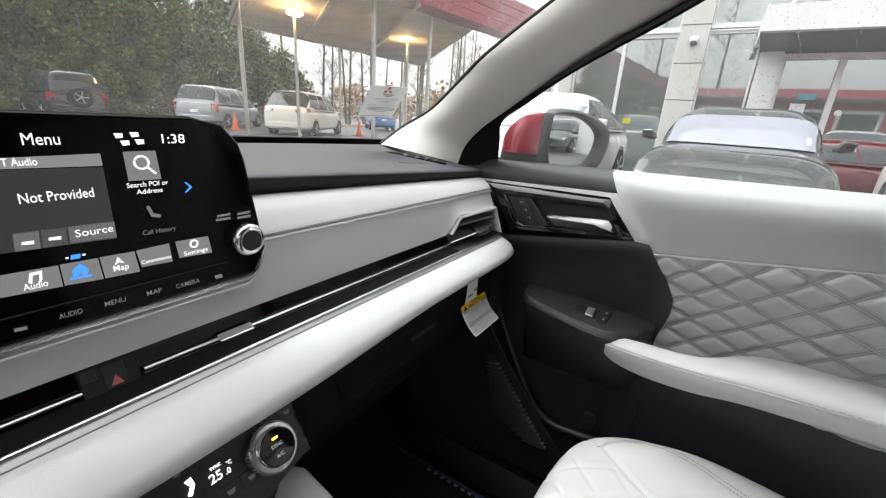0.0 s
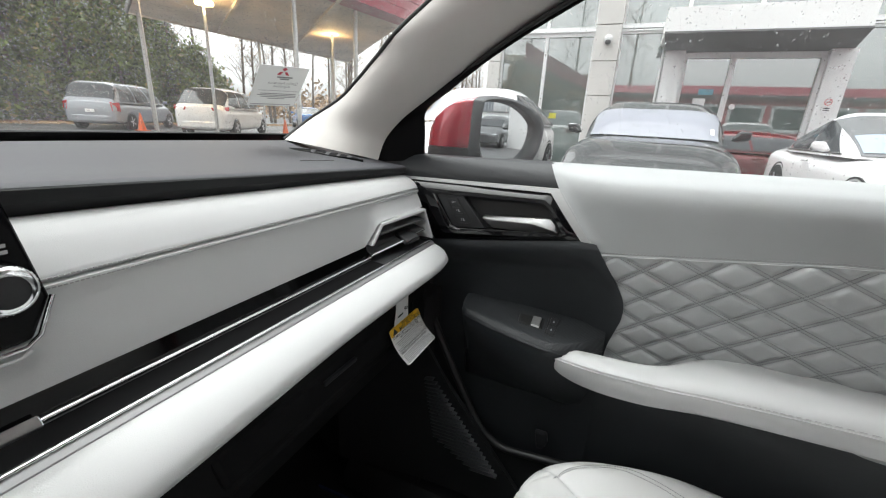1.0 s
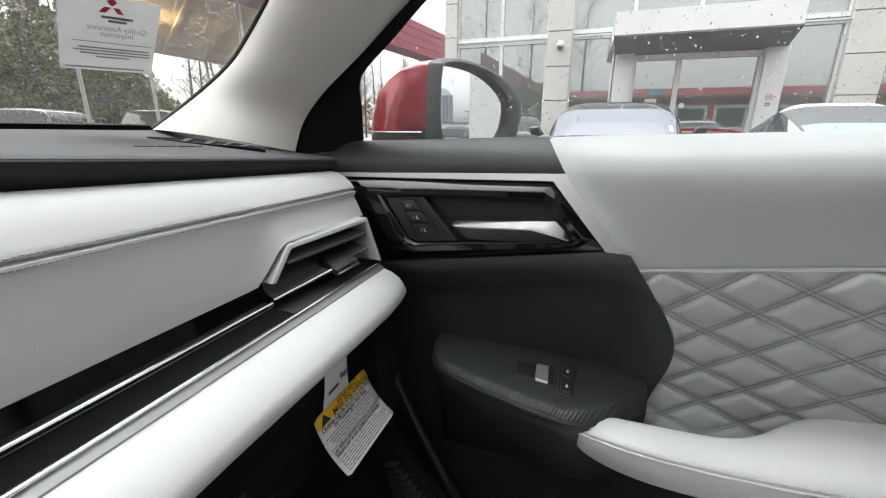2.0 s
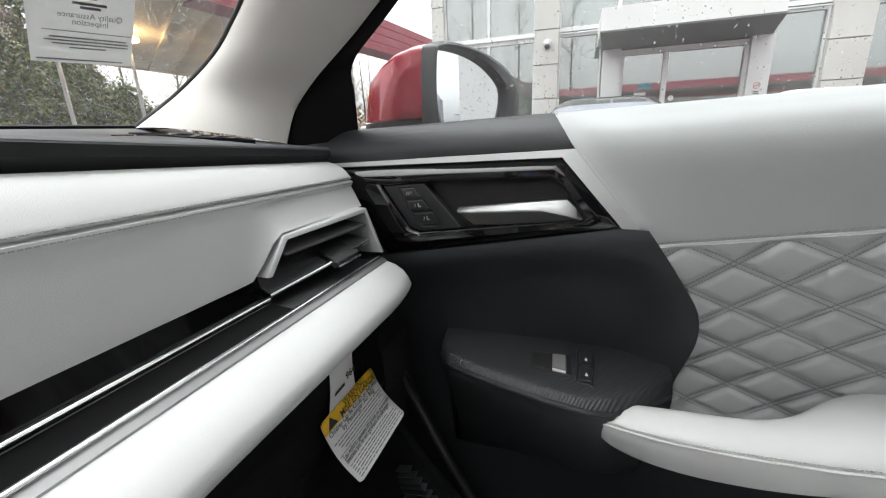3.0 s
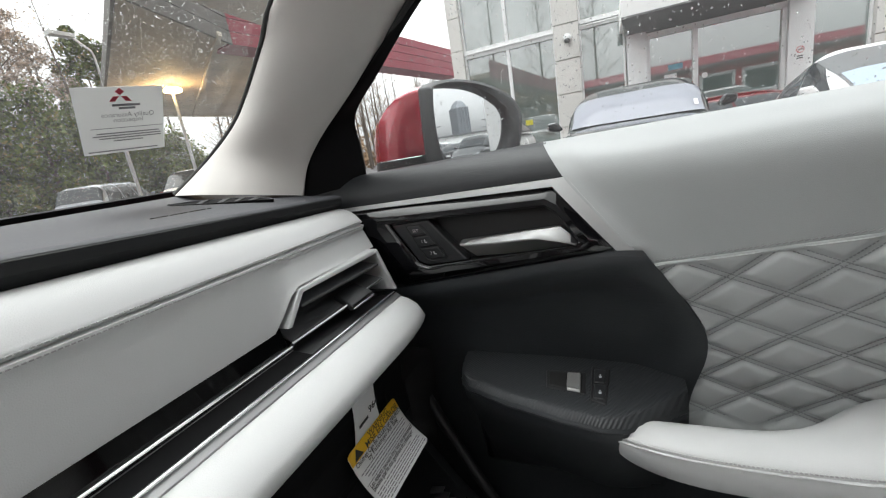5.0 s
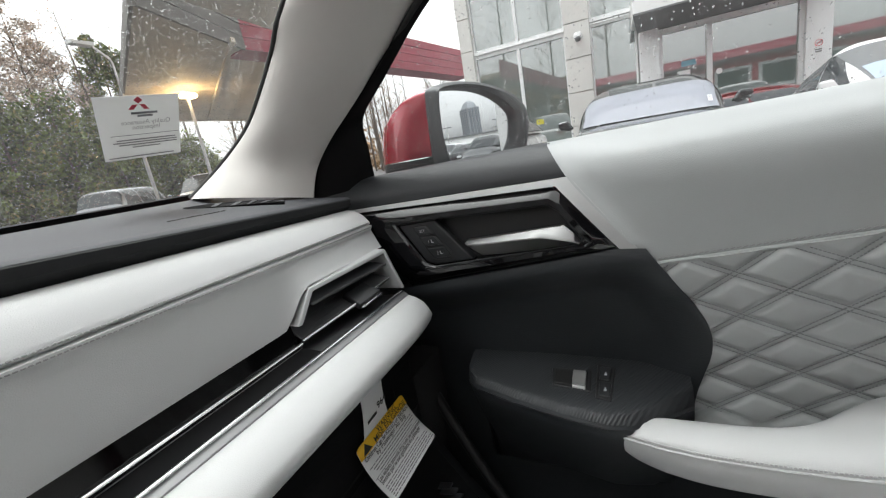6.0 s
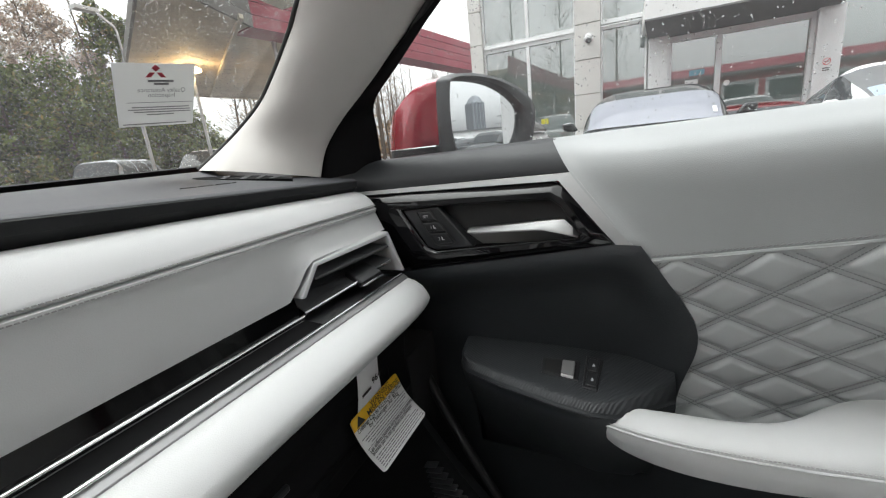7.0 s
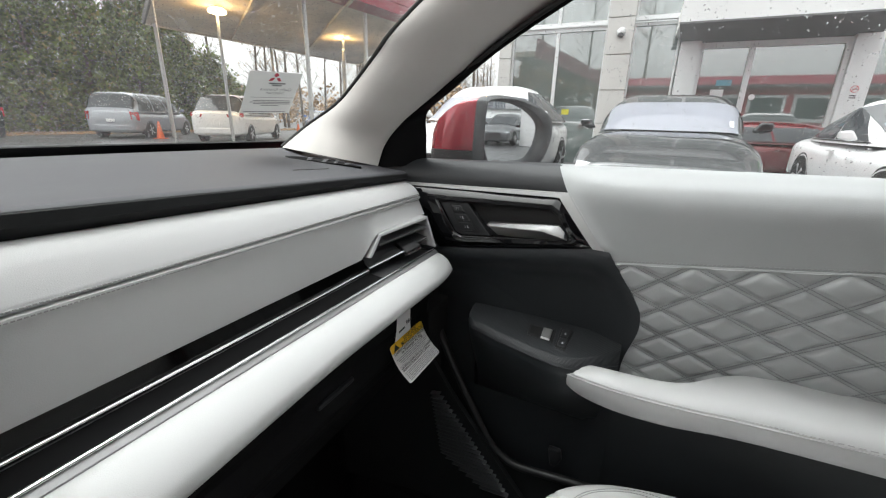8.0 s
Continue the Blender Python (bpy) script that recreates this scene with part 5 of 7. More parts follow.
fmat = thing("floor_mat", "black carpet floor mat with pale lettering bars and a blue edge", "floor mat", (0.42, 0.45, 0.36))
softened(part("carpet", prism([(0.26, 0.80, 0.40), (0.60, 0.80, 0.40), (0.64, 0.62, 0.352), (0.645, 0.28, 0.347), (0.22, 0.28, 0.347), (0.24, 0.62, 0.352)], (0, 0, 0.012)), M_MAT, fmat, "black carpet"), 0.004)
part("edge_binding", tube([(0.603, 0.79, 0.415), (0.643, 0.62, 0.366), (0.648, 0.28, 0.361)], 0.004, 6), surface("blue_binding", (0.02, 0.03, 0.09), 0.8, bump=0.2), fmat, "dark blue edge binding", 60)
for k, w in enumerate((10, 9, 10, 9, 10, 10, 9, 8, 9)):
    y = 0.565 - 0.0205 * k
    part("letter_bar", prism([(0.630, y, 0.3665), (0.630, y - 0.001 * w, 0.3665), (0.638, y - 0.001 * w, 0.3665), (0.638, y, 0.3665)], (0, 0, 0.001)), M_GREY_INK, fmat, "pale embroidered bar")

# ---- passenger seat ----
seat = thing("passenger_seat", "white quilted leather front seat with stitched bolsters", "car seat", (0.42, -0.15, 0.35))


def seat_z(x, y):
    """Height of the cushion, which falls to the rear, with raised bolsters."""
    side = abs(x - 0.42) / 0.262
    front = 0.24 - 0.04 * side ** 2 - 0.146 * side ** 9
    d = max(0.0, front - y)
    roll = 0.036 * (1 - math.sqrt(max(0.0, 1 - (1 - min(1.0, d / 0.05)) ** 2)))
    z = 0.702 - roll - 0.10 * d + 0.028 * ease((side - 0.55) / 0.3) * ease(d / 0.12)
    z -= 0.030 * (1 - math.sqrt(max(0.0, 1 - max(0.0, (side - 0.86) / 0.14) ** 2)))
    xb = 0.60 + 0.58 * (y - 0.169)
    seam = min(abs(x - xb), abs(0.84 - x - xb))
    z -= 0.005 * max(0.0, 1 - seam / 0.006)
    if abs(x - 0.42) < xb - 0.42 - 0.008:
        a, b = (x - 0.42) / 0.075 + d / 0.085, (x - 0.42) / 0.075 - d / 0.085
        for f in (abs(a - round(a)), abs(b - round(b))):
            z -= 0.003 * max(0.0, 1 - f / 0.07)
    return z


def cushion(u, v):
    x = 0.158 + 0.524 * u
    side = abs(2 * u - 1)
    front = 0.24 - 0.04 * side ** 2 - 0.146 * side ** 9
    y = front - (front + 0.42) * v ** 1.3
    return Vector((x, y, seat_z(x, y)))


part("seat_cushion", grid(cushion, 150, 130, (0, -0.02, -0.12)), M_SEAT, seat, "white quilted leather cushion", 70)
bm = bmesh.new()
for off in (0.0, 0.007):
    run = [(0.592, 0.176), (0.622, 0.150 - off), (0.645 - off, 0.093), (0.645 - off, 0.03), (0.634 - off, -0.027), (0.62 - off, -0.12), (0.61 - off, -0.3)]
    pts = [spline([(x, y, 0) for x, y in run], k / 90) for k in range(91)]
    for p, q in zip(pts, pts[1:]):
        q = p.lerp(q, 0.65)
        tube([(p.x, p.y, seat_z(p.x, p.y) + 0.0006), (q.x, q.y, seat_z(q.x, q.y) + 0.0006)], 0.0008, 4, bm)
tagged(part("bolster_stitching", bm, M_THREAD, seat, "grey double-row bolster stitching"), kind="stuff")
bm = bmesh.new()
for k in range(60):
    y = 0.172 - 0.0085 * k
    x = 0.60 + 0.58 * (y - 0.169)
    if x < 0.47:
        break
    tube([(x - 0.004, y, seat_z(x - 0.004, y) + 0.0005), (x - 0.0068, y - 0.0048, seat_z(x - 0.0068, y - 0.0048) + 0.0005)], 0.0007, 4, bm)
tagged(part("seam_stitching", bm, M_PALE_THREAD, seat, "pale seam stitching"), kind="stuff")
part("seat_base", box(0.20, 0.64, -0.38, 0.14, 0.36, 0.56), M_BLACK, seat, "black seat base")
part("backrest", loft([[(0.45 + w * c, y + 0.055 * s, z + 0.02 * s) for c, s in [(math.copysign(abs(math.cos(a)) ** 0.5, math.cos(a)), math.copysign(abs(math.sin(a)) ** 0.6, math.sin(a))) for a in [k * math.tau / 20 for k in range(20)]]] for y, z, w in [(-0.40, 0.58, 0.22), (-0.44, 0.75, 0.26), (-0.50, 0.95, 0.265), (-0.55, 1.15, 0.24), (-0.57, 1.22, 0.16)]]), M_SEAT, seat, "white leather backrest", 60)
part("headrest", loft([[(0.45 + w * math.cos(a), -0.60 + 0.045 * math.sin(a), z) for a in [k * math.tau / 20 for k in range(20)]] for z, w in [(1.27, 0.10), (1.30, 0.13), (1.38, 0.13), (1.43, 0.10)]]), M_SEAT, seat, "white leather headrest", 60)
part("headrest_post", tube([(0.40, -0.58, 1.18), (0.40, -0.60, 1.29)], 0.007, 10), M_CHROME, seat, "chrome post", 60)
part("headrest_post", tube([(0.50, -0.58, 1.18), (0.50, -0.60, 1.29)], 0.007, 10), M_CHROME, seat, "chrome post", 60)
copy_thing(seat, pose(-0.42 - 0.03, -0.15, 0.35))

# ---- climate panel and console ----
clim = thing("climate_panel", "black climate panel with lit digits and a silver dial", "control panel", (0, 0.45, 0.9))


def on_panel(x, s, up=0.0):
    """x across, s down the slanting face."""
    return Vector((x, 0.4365 - 0.55 * (s - 0.034) - 0.83 * up, 0.928 - 0.83 * (s - 0.034) + 0.55 * up))


softened(part("face", prism([on_panel(-0.17, 0), on_panel(0.152, 0), on_panel(0.156, 0.045), on_panel(0.151, 0.068), on_panel(0.10, 0.082), on_panel(-0.17, 0.085)], (0, 0.06, -0.03)), M_BLACK, clim, "satin black face"), 0.004, 3)
PN = Vector((0, -0.83, 0.55))
dial = part("dial", lathe(on_panel(0.1155, 0.041), PN, [(0, 0.0255), (0.009, 0.0250), (0.0115, 0.0232), (0.0118, 0.0200)], 48), M_SATIN, clim, "knurled silver temperature dial", 40)
bm = bmesh.new()
ex, ez = Vector((1, 0, 0)), Vector((0, 0.55, 0.83)).normalized()
for k in range(48):
    w = math.cos(k * math.tau / 48) * ex + math.sin(k * math.tau / 48) * ez
    tube([on_panel(0.1155, 0.041) + w * 0.0254 + PN * 0.001, on_panel(0.1155, 0.041) + w * 0.0249 + PN * 0.0095], 0.0007, 4, bm)
part("knurling", bm, M_CHROME, dial, "fine chrome knurling")
part("dial_ring", lathe(on_panel(0.1155, 0.041, 0.0100), PN, [(0, 0.0198), (0.0065, 0.0192), (0.0075, 0.0182), (0.0062, 0.0172)], 48), M_CHROME, dial, "bright front ring", 40)
part("dial_face", lathe(on_panel(0.1155, 0.041, 0.0163), PN, [(0, 0.0174), (0.0015, 0.0170), (0.0018, 0.001)], 40), M_PIANO, dial, "black dial face", 40)
part("dial_light", prism([on_panel(0.1125, 0.0305, 0.0188), on_panel(0.1185, 0.0305, 0.0188), on_panel(0.1185, 0.0325, 0.0188), on_panel(0.1125, 0.0325, 0.0188)], (0, -0.0004, 0)), glow("amber_light", (1.0, 0.5, 0.05), 1.5), dial, "amber light bar")


def panel_m(x, s, up):
    o = on_panel(x, s, up)
    down = Vector((0, -0.55, -0.83)).normalized()
    n = Vector((0, -0.83, 0.55)).normalized()
    return Matrix(((1, 0, 0, o.x), (0, -down.y, n.y, o.y), (0, -down.z, n.z, o.z), (0, 0, 0, 1)))


M_DIGIT = glow("lit_digits", (0.95, 0.97, 1.0), 0.9)
lettering("25", 0.0120, panel_m(0.0565, 0.0385, 0.0015), M_DIGIT, clim, "digits", label="lit temperature digits", bold=0.0001)
lettering("SYNC", 0.0040, panel_m(0.0600, 0.0275, 0.0015), M_DIGIT, clim, "letters", label="lit small letters")
lettering(".0", 0.0075, panel_m(0.0705, 0.0385, 0.0015), M_DIGIT, clim, "digits", label="lit temperature digits")
lettering("°C", 0.0050, panel_m(0.0735, 0.0315, 0.0015), M_DIGIT, clim, "letters", label="lit small letters")
lettering("SYNC", 0.0052, panel_m(0.1085, 0.0405, 0.0186), M_PAPER, clim, "letters", label="pale printed letters")
lettering("A/C", 0.0052, panel_m(0.1105, 0.0505, 0.0186), M_PAPER, clim, "letters", label="pale printed letters")
for xa, s in ((0.080, 0.047), (0.060, 0.047), (0.027, 0.007), (0.134, 0.012), (0.134, 0.055)):
    softened(part("button", prism([on_panel(xa, s, 0.001), on_panel(xa + 0.02, s, 0.001), on_panel(xa + 0.02, s + 0.014, 0.001), on_panel(xa, s + 0.014, 0.001)], (0, 0.004, 0)), M_BLACK, clim, "black button"), 0.001)
for xa, s in ((0.086, 0.0525), (0.0655, 0.0525), (0.033, 0.011), (0.141, 0.017)):
    part("button_mark", prism([on_panel(xa, s, 0.0016), on_panel(xa + 0.008, s, 0.0016), on_panel(xa + 0.006, s + 0.004, 0.0016), on_panel(xa + 0.001, s + 0.004, 0.0016)], (0, 0.0004, 0)), M_GREY_INK, clim)
part("fan_mark", prism([on_panel(0.039, 0.023, 0.0016), on_panel(0.045, 0.022, 0.0016), on_panel(0.046, 0.029, 0.0016), on_panel(0.041, 0.037, 0.0016), on_panel(0.038, 0.035, 0.0016), on_panel(0.042, 0.029, 0.0016)], (0, 0.0004, 0)), M_DIGIT, clim, "lit symbol")

console = thing("centre_console", "black centre console with a pale grey leather side bolster", "console", (0, 0.2, 0.4))
softened(part("body", prism([(-0.15, 0.54, 0.33), (0.15, 0.54, 0.33), (0.15, -0.5, 0.33), (-0.15, -0.5, 0.33)], (0, 0, 0.36)), M_BLACK, console, "black console body"), 0.02, 3)
softened(part("stack", prism([(-0.16, 0.455, 0.875), (0.146, 0.455, 0.875), (0.155, 0.50, 0.70), (-0.16, 0.50, 0.70)], (0, 0.2, 0)), M_DARK, console, "black centre stack"), 0.008)
part("side_bolster", loft([[(xa + w * math.copysign(abs(math.cos(a)) ** 0.5, math.cos(a)), y, z + 0.045 * math.copysign(abs(math.sin(a)) ** 0.5, math.sin(a))) for a in [k * math.tau / 24 for k in range(24)]] for xa, y, z, w in [(0.162, 0.500, 0.752, 0.012), (0.164, 0.492, 0.764, 0.022), (0.166, 0.475, 0.768, 0.026), (0.168, 0.44, 0.752, 0.028), (0.172, 0.38, 0.722, 0.028), (0.178, 0.30, 0.70, 0.028), (0.18, -0.1, 0.66, 0.028)]]), M_LEATHER, console, "pale grey leather knee bolster", 60)

# ---- air bag warning tag hanging under the lip ----
tag = thing("warning_tag", "white and yellow paper air bag warning tag hanging below the lip", "tag", (0.62, 0.45, 0.95))


def tag_point(u, v, up=0.0):
    """u along the top edge, v down the sheet, which curls towards the cabin."""
    left, right = Vector((0.5575, 0.4655, 0.9025)), Vector((0.6535, 0.4625, 0.9065))
    drop = Vector((-0.009, -0.044, -0.046))
    p = left.lerp(right, u) + drop * v + Vector((0, 0.004, -0.004)) * math.sin(math.pi * v)
    n = Vector((0.0, -0.72, 0.70))
    return p + n * up




def round_u(u, v, r=0.05):
    """Narrow the sheet at its rounded corners."""
    e = min(v, 1 - v)
    k = r - math.sqrt(max(0.0, r * r - (r - e) ** 2)) if e < r else 0.0
    return k + (1 - 2 * k) * u


for nm, fn, mat, lb, nv in (("sheet", lambda u, v: tag_point(round_u(u, v), v), M_PAPER, "white printed sheet", 40), ("yellow_band", lambda u, v: tag_point(round_u(u, 0.19 * v), 0.19 * v, 0.0007), M_YELLOW, "yellow warning band", 12)):
    sheet = part(nm, grid(fn, 8, nv), mat, tag, lb, 60)
    m = sheet.modifiers.new("thick", "SOLIDIFY")
    m.thickness, m.offset = 0.0003, 0


def stem(u, v):
    w = 0.021 + 0.004 * (2 * v - 1) ** 2
    return Vector((0.6035 + (2 * u - 1) * w - 0.004 * v + 0.012 * (1 - v), 0.472 - 0.0065 * v, 0.964 - 0.062 * v))


part("stem", grid(stem, 4, 10, (0, 0.0004, 0)), M_PAPER, tag, "white paper stem", 60)
lettering("964", 0.0105, Matrix(((0.95, 0.05, 0, 0.6065), (0.0, 0.1, 0, 0.4640), (0.06, 0.95, 0, 0.9195), (0, 0, 0, 1))), M_INK, tag, "digits", 0.019, "black printed digits", 0.0003)
part("number_bar", prism([(0.5865, 0.4652, 0.9135), (0.6045, 0.4652, 0.9145), (0.6045, 0.4650, 0.918), (0.5865, 0.4650, 0.917)], (0, 0.0003, 0)), M_INK, tag, "black number bar")


def tag_text(words, u0, u1, v, size, mat=None, bold=0.00008):
    a, b = tag_point(u0, v, 0.0012), tag_point(u1, v, 0.0012)
    up = (tag_point(u0, v - 0.05, 0.0012) - tag_point(u0, v, 0.0012)).normalized()
    ex = (b - a).normalized()
    n = ex.cross(up)
    m = Matrix(((ex.x, up.x, n.x, a.x), (ex.y, up.y, n.y, a.y), (ex.z, up.z, n.z, a.z), (0, 0, 0, 1)))
    lettering(words, size, m, mat or M_INK, tag, "letters", (b - a).length, "black printed words", bold)


tag_text("WARNING", 0.38, 0.80, 0.095, 0.0085)
tag_text("MISE EN GARDE", 0.28, 0.97, 0.182, 0.0085)
tag_text("Children Can Be KILLED or INJURED", 0.04, 0.98, 0.262, 0.0068)
tag_text("by Passenger Air Bag", 0.22, 0.86, 0.335, 0.0068)
tag_text("Les enfants peuvent être tués ou gravement", 0.04, 0.98, 0.625, 0.0062)
tag_text("blessés par le sac gonflant du passager", 0.04, 0.92, 0.69, 0.0062)
rnd = random.Random(4)
for v, a, b in ((0.37, 0.04, 0.97), (0.415, 0.08, 0.96), (0.46, 0.10, 0.95), (0.505, 0.14, 0.86), (0.735, 0.05, 0.80), (0.775, 0.05, 0.93), (0.815, 0.05, 0.95), (0.855, 0.05, 0.9), (0.895, 0.05, 0.96), (0.935, 0.05, 0.97)):
    bm = bmesh.new()
    u = a
    while u < b:
        w = rnd.uniform(0.03, 0.09)
        ue = min(b, u + w)
        prism([tag_point(u, v, 0.0009), tag_point(ue, v, 0.0009), tag_point(ue, v + 0.015, 0.0009), tag_point(u, v + 0.015, 0.0009)], (0, 0.0002, -0.0002), bm)
        u = ue + 0.014
    part("print_line", bm, M_GREY_INK, tag, "small print bars")
part("rule", prism([tag_point(0.02, 0.55, 0.0009), tag_point(0.98, 0.55, 0.0009), tag_point(0.98, 0.556, 0.0009), tag_point(0.02, 0.556, 0.0009)], (0, 0.0002, -0.0002)), M_INK, tag)
part("warning_mark", prism([tag_point(0.06, 0.175, 0.0012), tag_point(0.22, 0.175, 0.0012), tag_point(0.14, 0.035, 0.0012)], (0, 0.0002, -0.0002)), M_INK, tag, "black warning triangle")

# ---- inspection card on the windshield ----
card = thing("inspection_card", "white inspection card stuck on the windshield, print showing through reversed", "card", (0.61, 0.73, 1.25))
CT, CR, CB = Vector((0.5625, 0.7105, 1.3115)), Vector((0.6405, 0.680, 1.314)), Vector((0.590, 0.7785, 1.250))
cu, cv = CR - CT, CB - CT
cn = cu.cross(cv).normalized()
if cn.y > 0:
    cn = -cn


def card_point(u, v, up=0.0):
    return CT + cu * u + cv * v + cn * (0.004 + up)


part("sheet", grid(lambda u, v: card_point(u, v), 4, 4, -cn * 0.0006), M_SHEET, card, "white card")


def card_text(words, u0, u1, v, size, mat):
    # seen from behind the print: the words run from the far end back
    a, b = card_point(u1, v, 0.0006), card_point(u0, v, 0.0006)
    ex, up = (b - a).normalized(), -cv.normalized()
    n = ex.cross(up)
    m = Matrix(((ex.x, up.x, n.x, a.x), (ex.y, up.y, n.y, a.y), (ex.z, up.z, n.z, a.z), (0, 0, 0, 1)))
    lettering(words, size, m, mat, card, "letters", (b - a).length, "reversed grey print")


def card_bar(u0, u1, v0, v1, mat, name="print_bar"):
    part(name, prism([card_point(u0, v0, 0.0006), card_point(u1, v0, 0.0006), card_point(u1, v1, 0.0006), card_point(u0, v1, 0.0006)], -cn * 0.0003), mat, card)


card_text("Quality Assurance", 0.27, 0.88, 0.42, 0.0095, M_CARD_INK)
card_text("Inspection", 0.40, 0.74, 0.50, 0.0095, M_CARD_INK)
card_bar(0.40, 0.72, 0.235, 0.265, M_CARD_INK)
card_bar(0.47, 0.66, 0.28, 0.31, M_CARD_INK)
card_bar(0.12, 0.98, 0.585, 0.592, M_CARD_INK)
for v, a, b in ((0.66, 0.18, 0.93), (0.70, 0.13, 0.95), (0.74, 0.2, 0.95), (0.785, 0.36, 0.72), (0.945, 0.05, 0.9)):
    card_bar(a, b, v, v + 0.016, M_CARD_INK)
for c in ((0.5, 0.06), (0.44, 0.155), (0.56, 0.155)):
    # three plain lozenges
    k = 0.052
    q = [(c[0], c[1] - 0.05), (c[0] + k, c[1]), (c[0], c[1] + 0.05), (c[0] - k, c[1])]
    if c[0] != 0.5:
        s = 1 if c[0] > 0.5 else -1
        q = [(0.5 + s * 0.012, 0.125), (0.5 + s * 0.075, 0.125), (0.5 + s * 0.125, 0.195), (0.5 + s * 0.06, 0.195)]
    part("red_mark", prism([card_point(u, v, 0.0006) for u, v in q], -cn * 0.0003), M_RED_INK, card, "red plain mark")

# ---- side mirror ----
mirror = thing("side_mirror", "red and black side mirror with drops of rain, on the door", "side mirror", (0.92, 0.5, 1.15))
MC = Vector((0.989, 0.418, 1.2245))
MN = Vector((-0.36, -0.93, 0.006)).normalized()
MX = Vector((0.93, -0.36, 0)).normalized()
MZ = MN.cross(MX).normalized()
if MZ.z < 0:
    MZ = -MZ


GLASS_LINE = [(-0.100, 0.047), (-0.090, 0.0557), (-0.050, 0.0575), (-0.002, 0.0540), (0.040, 0.043), (0.075, 0.026), (0.091, 0.010), (0.090, -0.014), (0.078, -0.038), (0.050, -0.060), (0.007, -0.064), (-0.075, -0.062), (-0.098, -0.045), (-0.106, 0.0)]
OUTER_LINE = [(-0.111, 0.047), (-0.103, 0.0620), (-0.056, 0.071), (0.022, 0.068), (0.094, 0.053), (0.139, 0.032), (0.154, 0.008), (0.150, -0.023), (0.130, -0.062), (0.090, -0.085), (-0.020, -0.092), (-0.100, -0.088), (-0.116, -0.050), (-0.115, 0.0)]


def closed_curve(points, n=56):
    m = len(points)
    out = []
    for k in range(n):
        f = k * m / n
        i = int(f)
        f -= i
        p = [Vector((*points[(i + j) % m], 0)) for j in (-1, 0, 1, 2)]
        out.append(0.5 * ((2 * p[1]) + (p[2] - p[0]) * f + (2 * p[0] - 5 * p[1] + 4 * p[2] - p[3]) * f * f + (3 * p[1] - p[0] - 3 * p[2] + p[3]) * f ** 3))
    return out


GL, OL = closed_curve(GLASS_LINE), closed_curve(OUTER_LINE)


def mring(f, depth, grow=1.0, drop=1.0, low=-9.0, high=9.0, flare=0.0):
    """A ring between the glass outline (f = 0) and the outer one (f = 1), set back by depth; drop lowers its crown."""
    out = []
    for g, o in zip(GL, OL):
        p = g.lerp(o, f)
        z = -0.092 + (p.y + 0.092) * drop
        out.append(MC + MX * (p.x * grow - flare * ease(-p.x / 0.115)) + MZ * min(high, max(low, z)) - MN * depth)
    return out


part("mirror_glass", loft([mring(0.0, -0.001, 0.985), mring(0.0, 0.003, 0.985)]), M_MIRROR, mirror, "reflecting mirror glass")
part("bezel", loft([mring(0.0, 0.012, 0.99), mring(0.0, -0.003, 0.995), mring(0.10, -0.012), mring(0.45, -0.015), mring(0.85, -0.008), mring(1.0, 0.006), mring(1.0, 0.020, 0.99)], caps=False), M_BEZEL, mirror, "black mirror bezel", 50)
CAP = [(0.008, 0.985, 1.0, 0.0), (0.025, 1.0, 0.99, 0.008), (0.05, 1.005, 0.95, 0.016), (0.075, 1.0, 0.87, 0.020), (0.10, 0.985, 0.76, 0.022), (0.125, 0.94, 0.61, 0.018), (0.145, 0.85, 0.46, 0.01), (0.158, 0.70, 0.30, 0.0), (0.165, 0.45, 0.20, 0.0)]
part("cap", loft([mring(1.0, d, g, k, low=-0.040, flare=f) for d, g, k, f in CAP[:7]]), M_RED, mirror, "red painted mirror cap", 50)
part("lower_shell", loft([mring(1.0, d, g, k, high=-0.0415, flare=f) for d, g, k, f in CAP]), M_BLACK, mirror, "black lower mirror shell", 50)
softened(part("foot", prism([(0.83, 0.53, 1.155), (0.93, 0.50, 1.165), (0.95, 0.42, 1.165), (0.84, 0.44, 1.155)], (0, 0, -0.03)), M_BLACK, mirror, "black mirror foot"), 0.008)

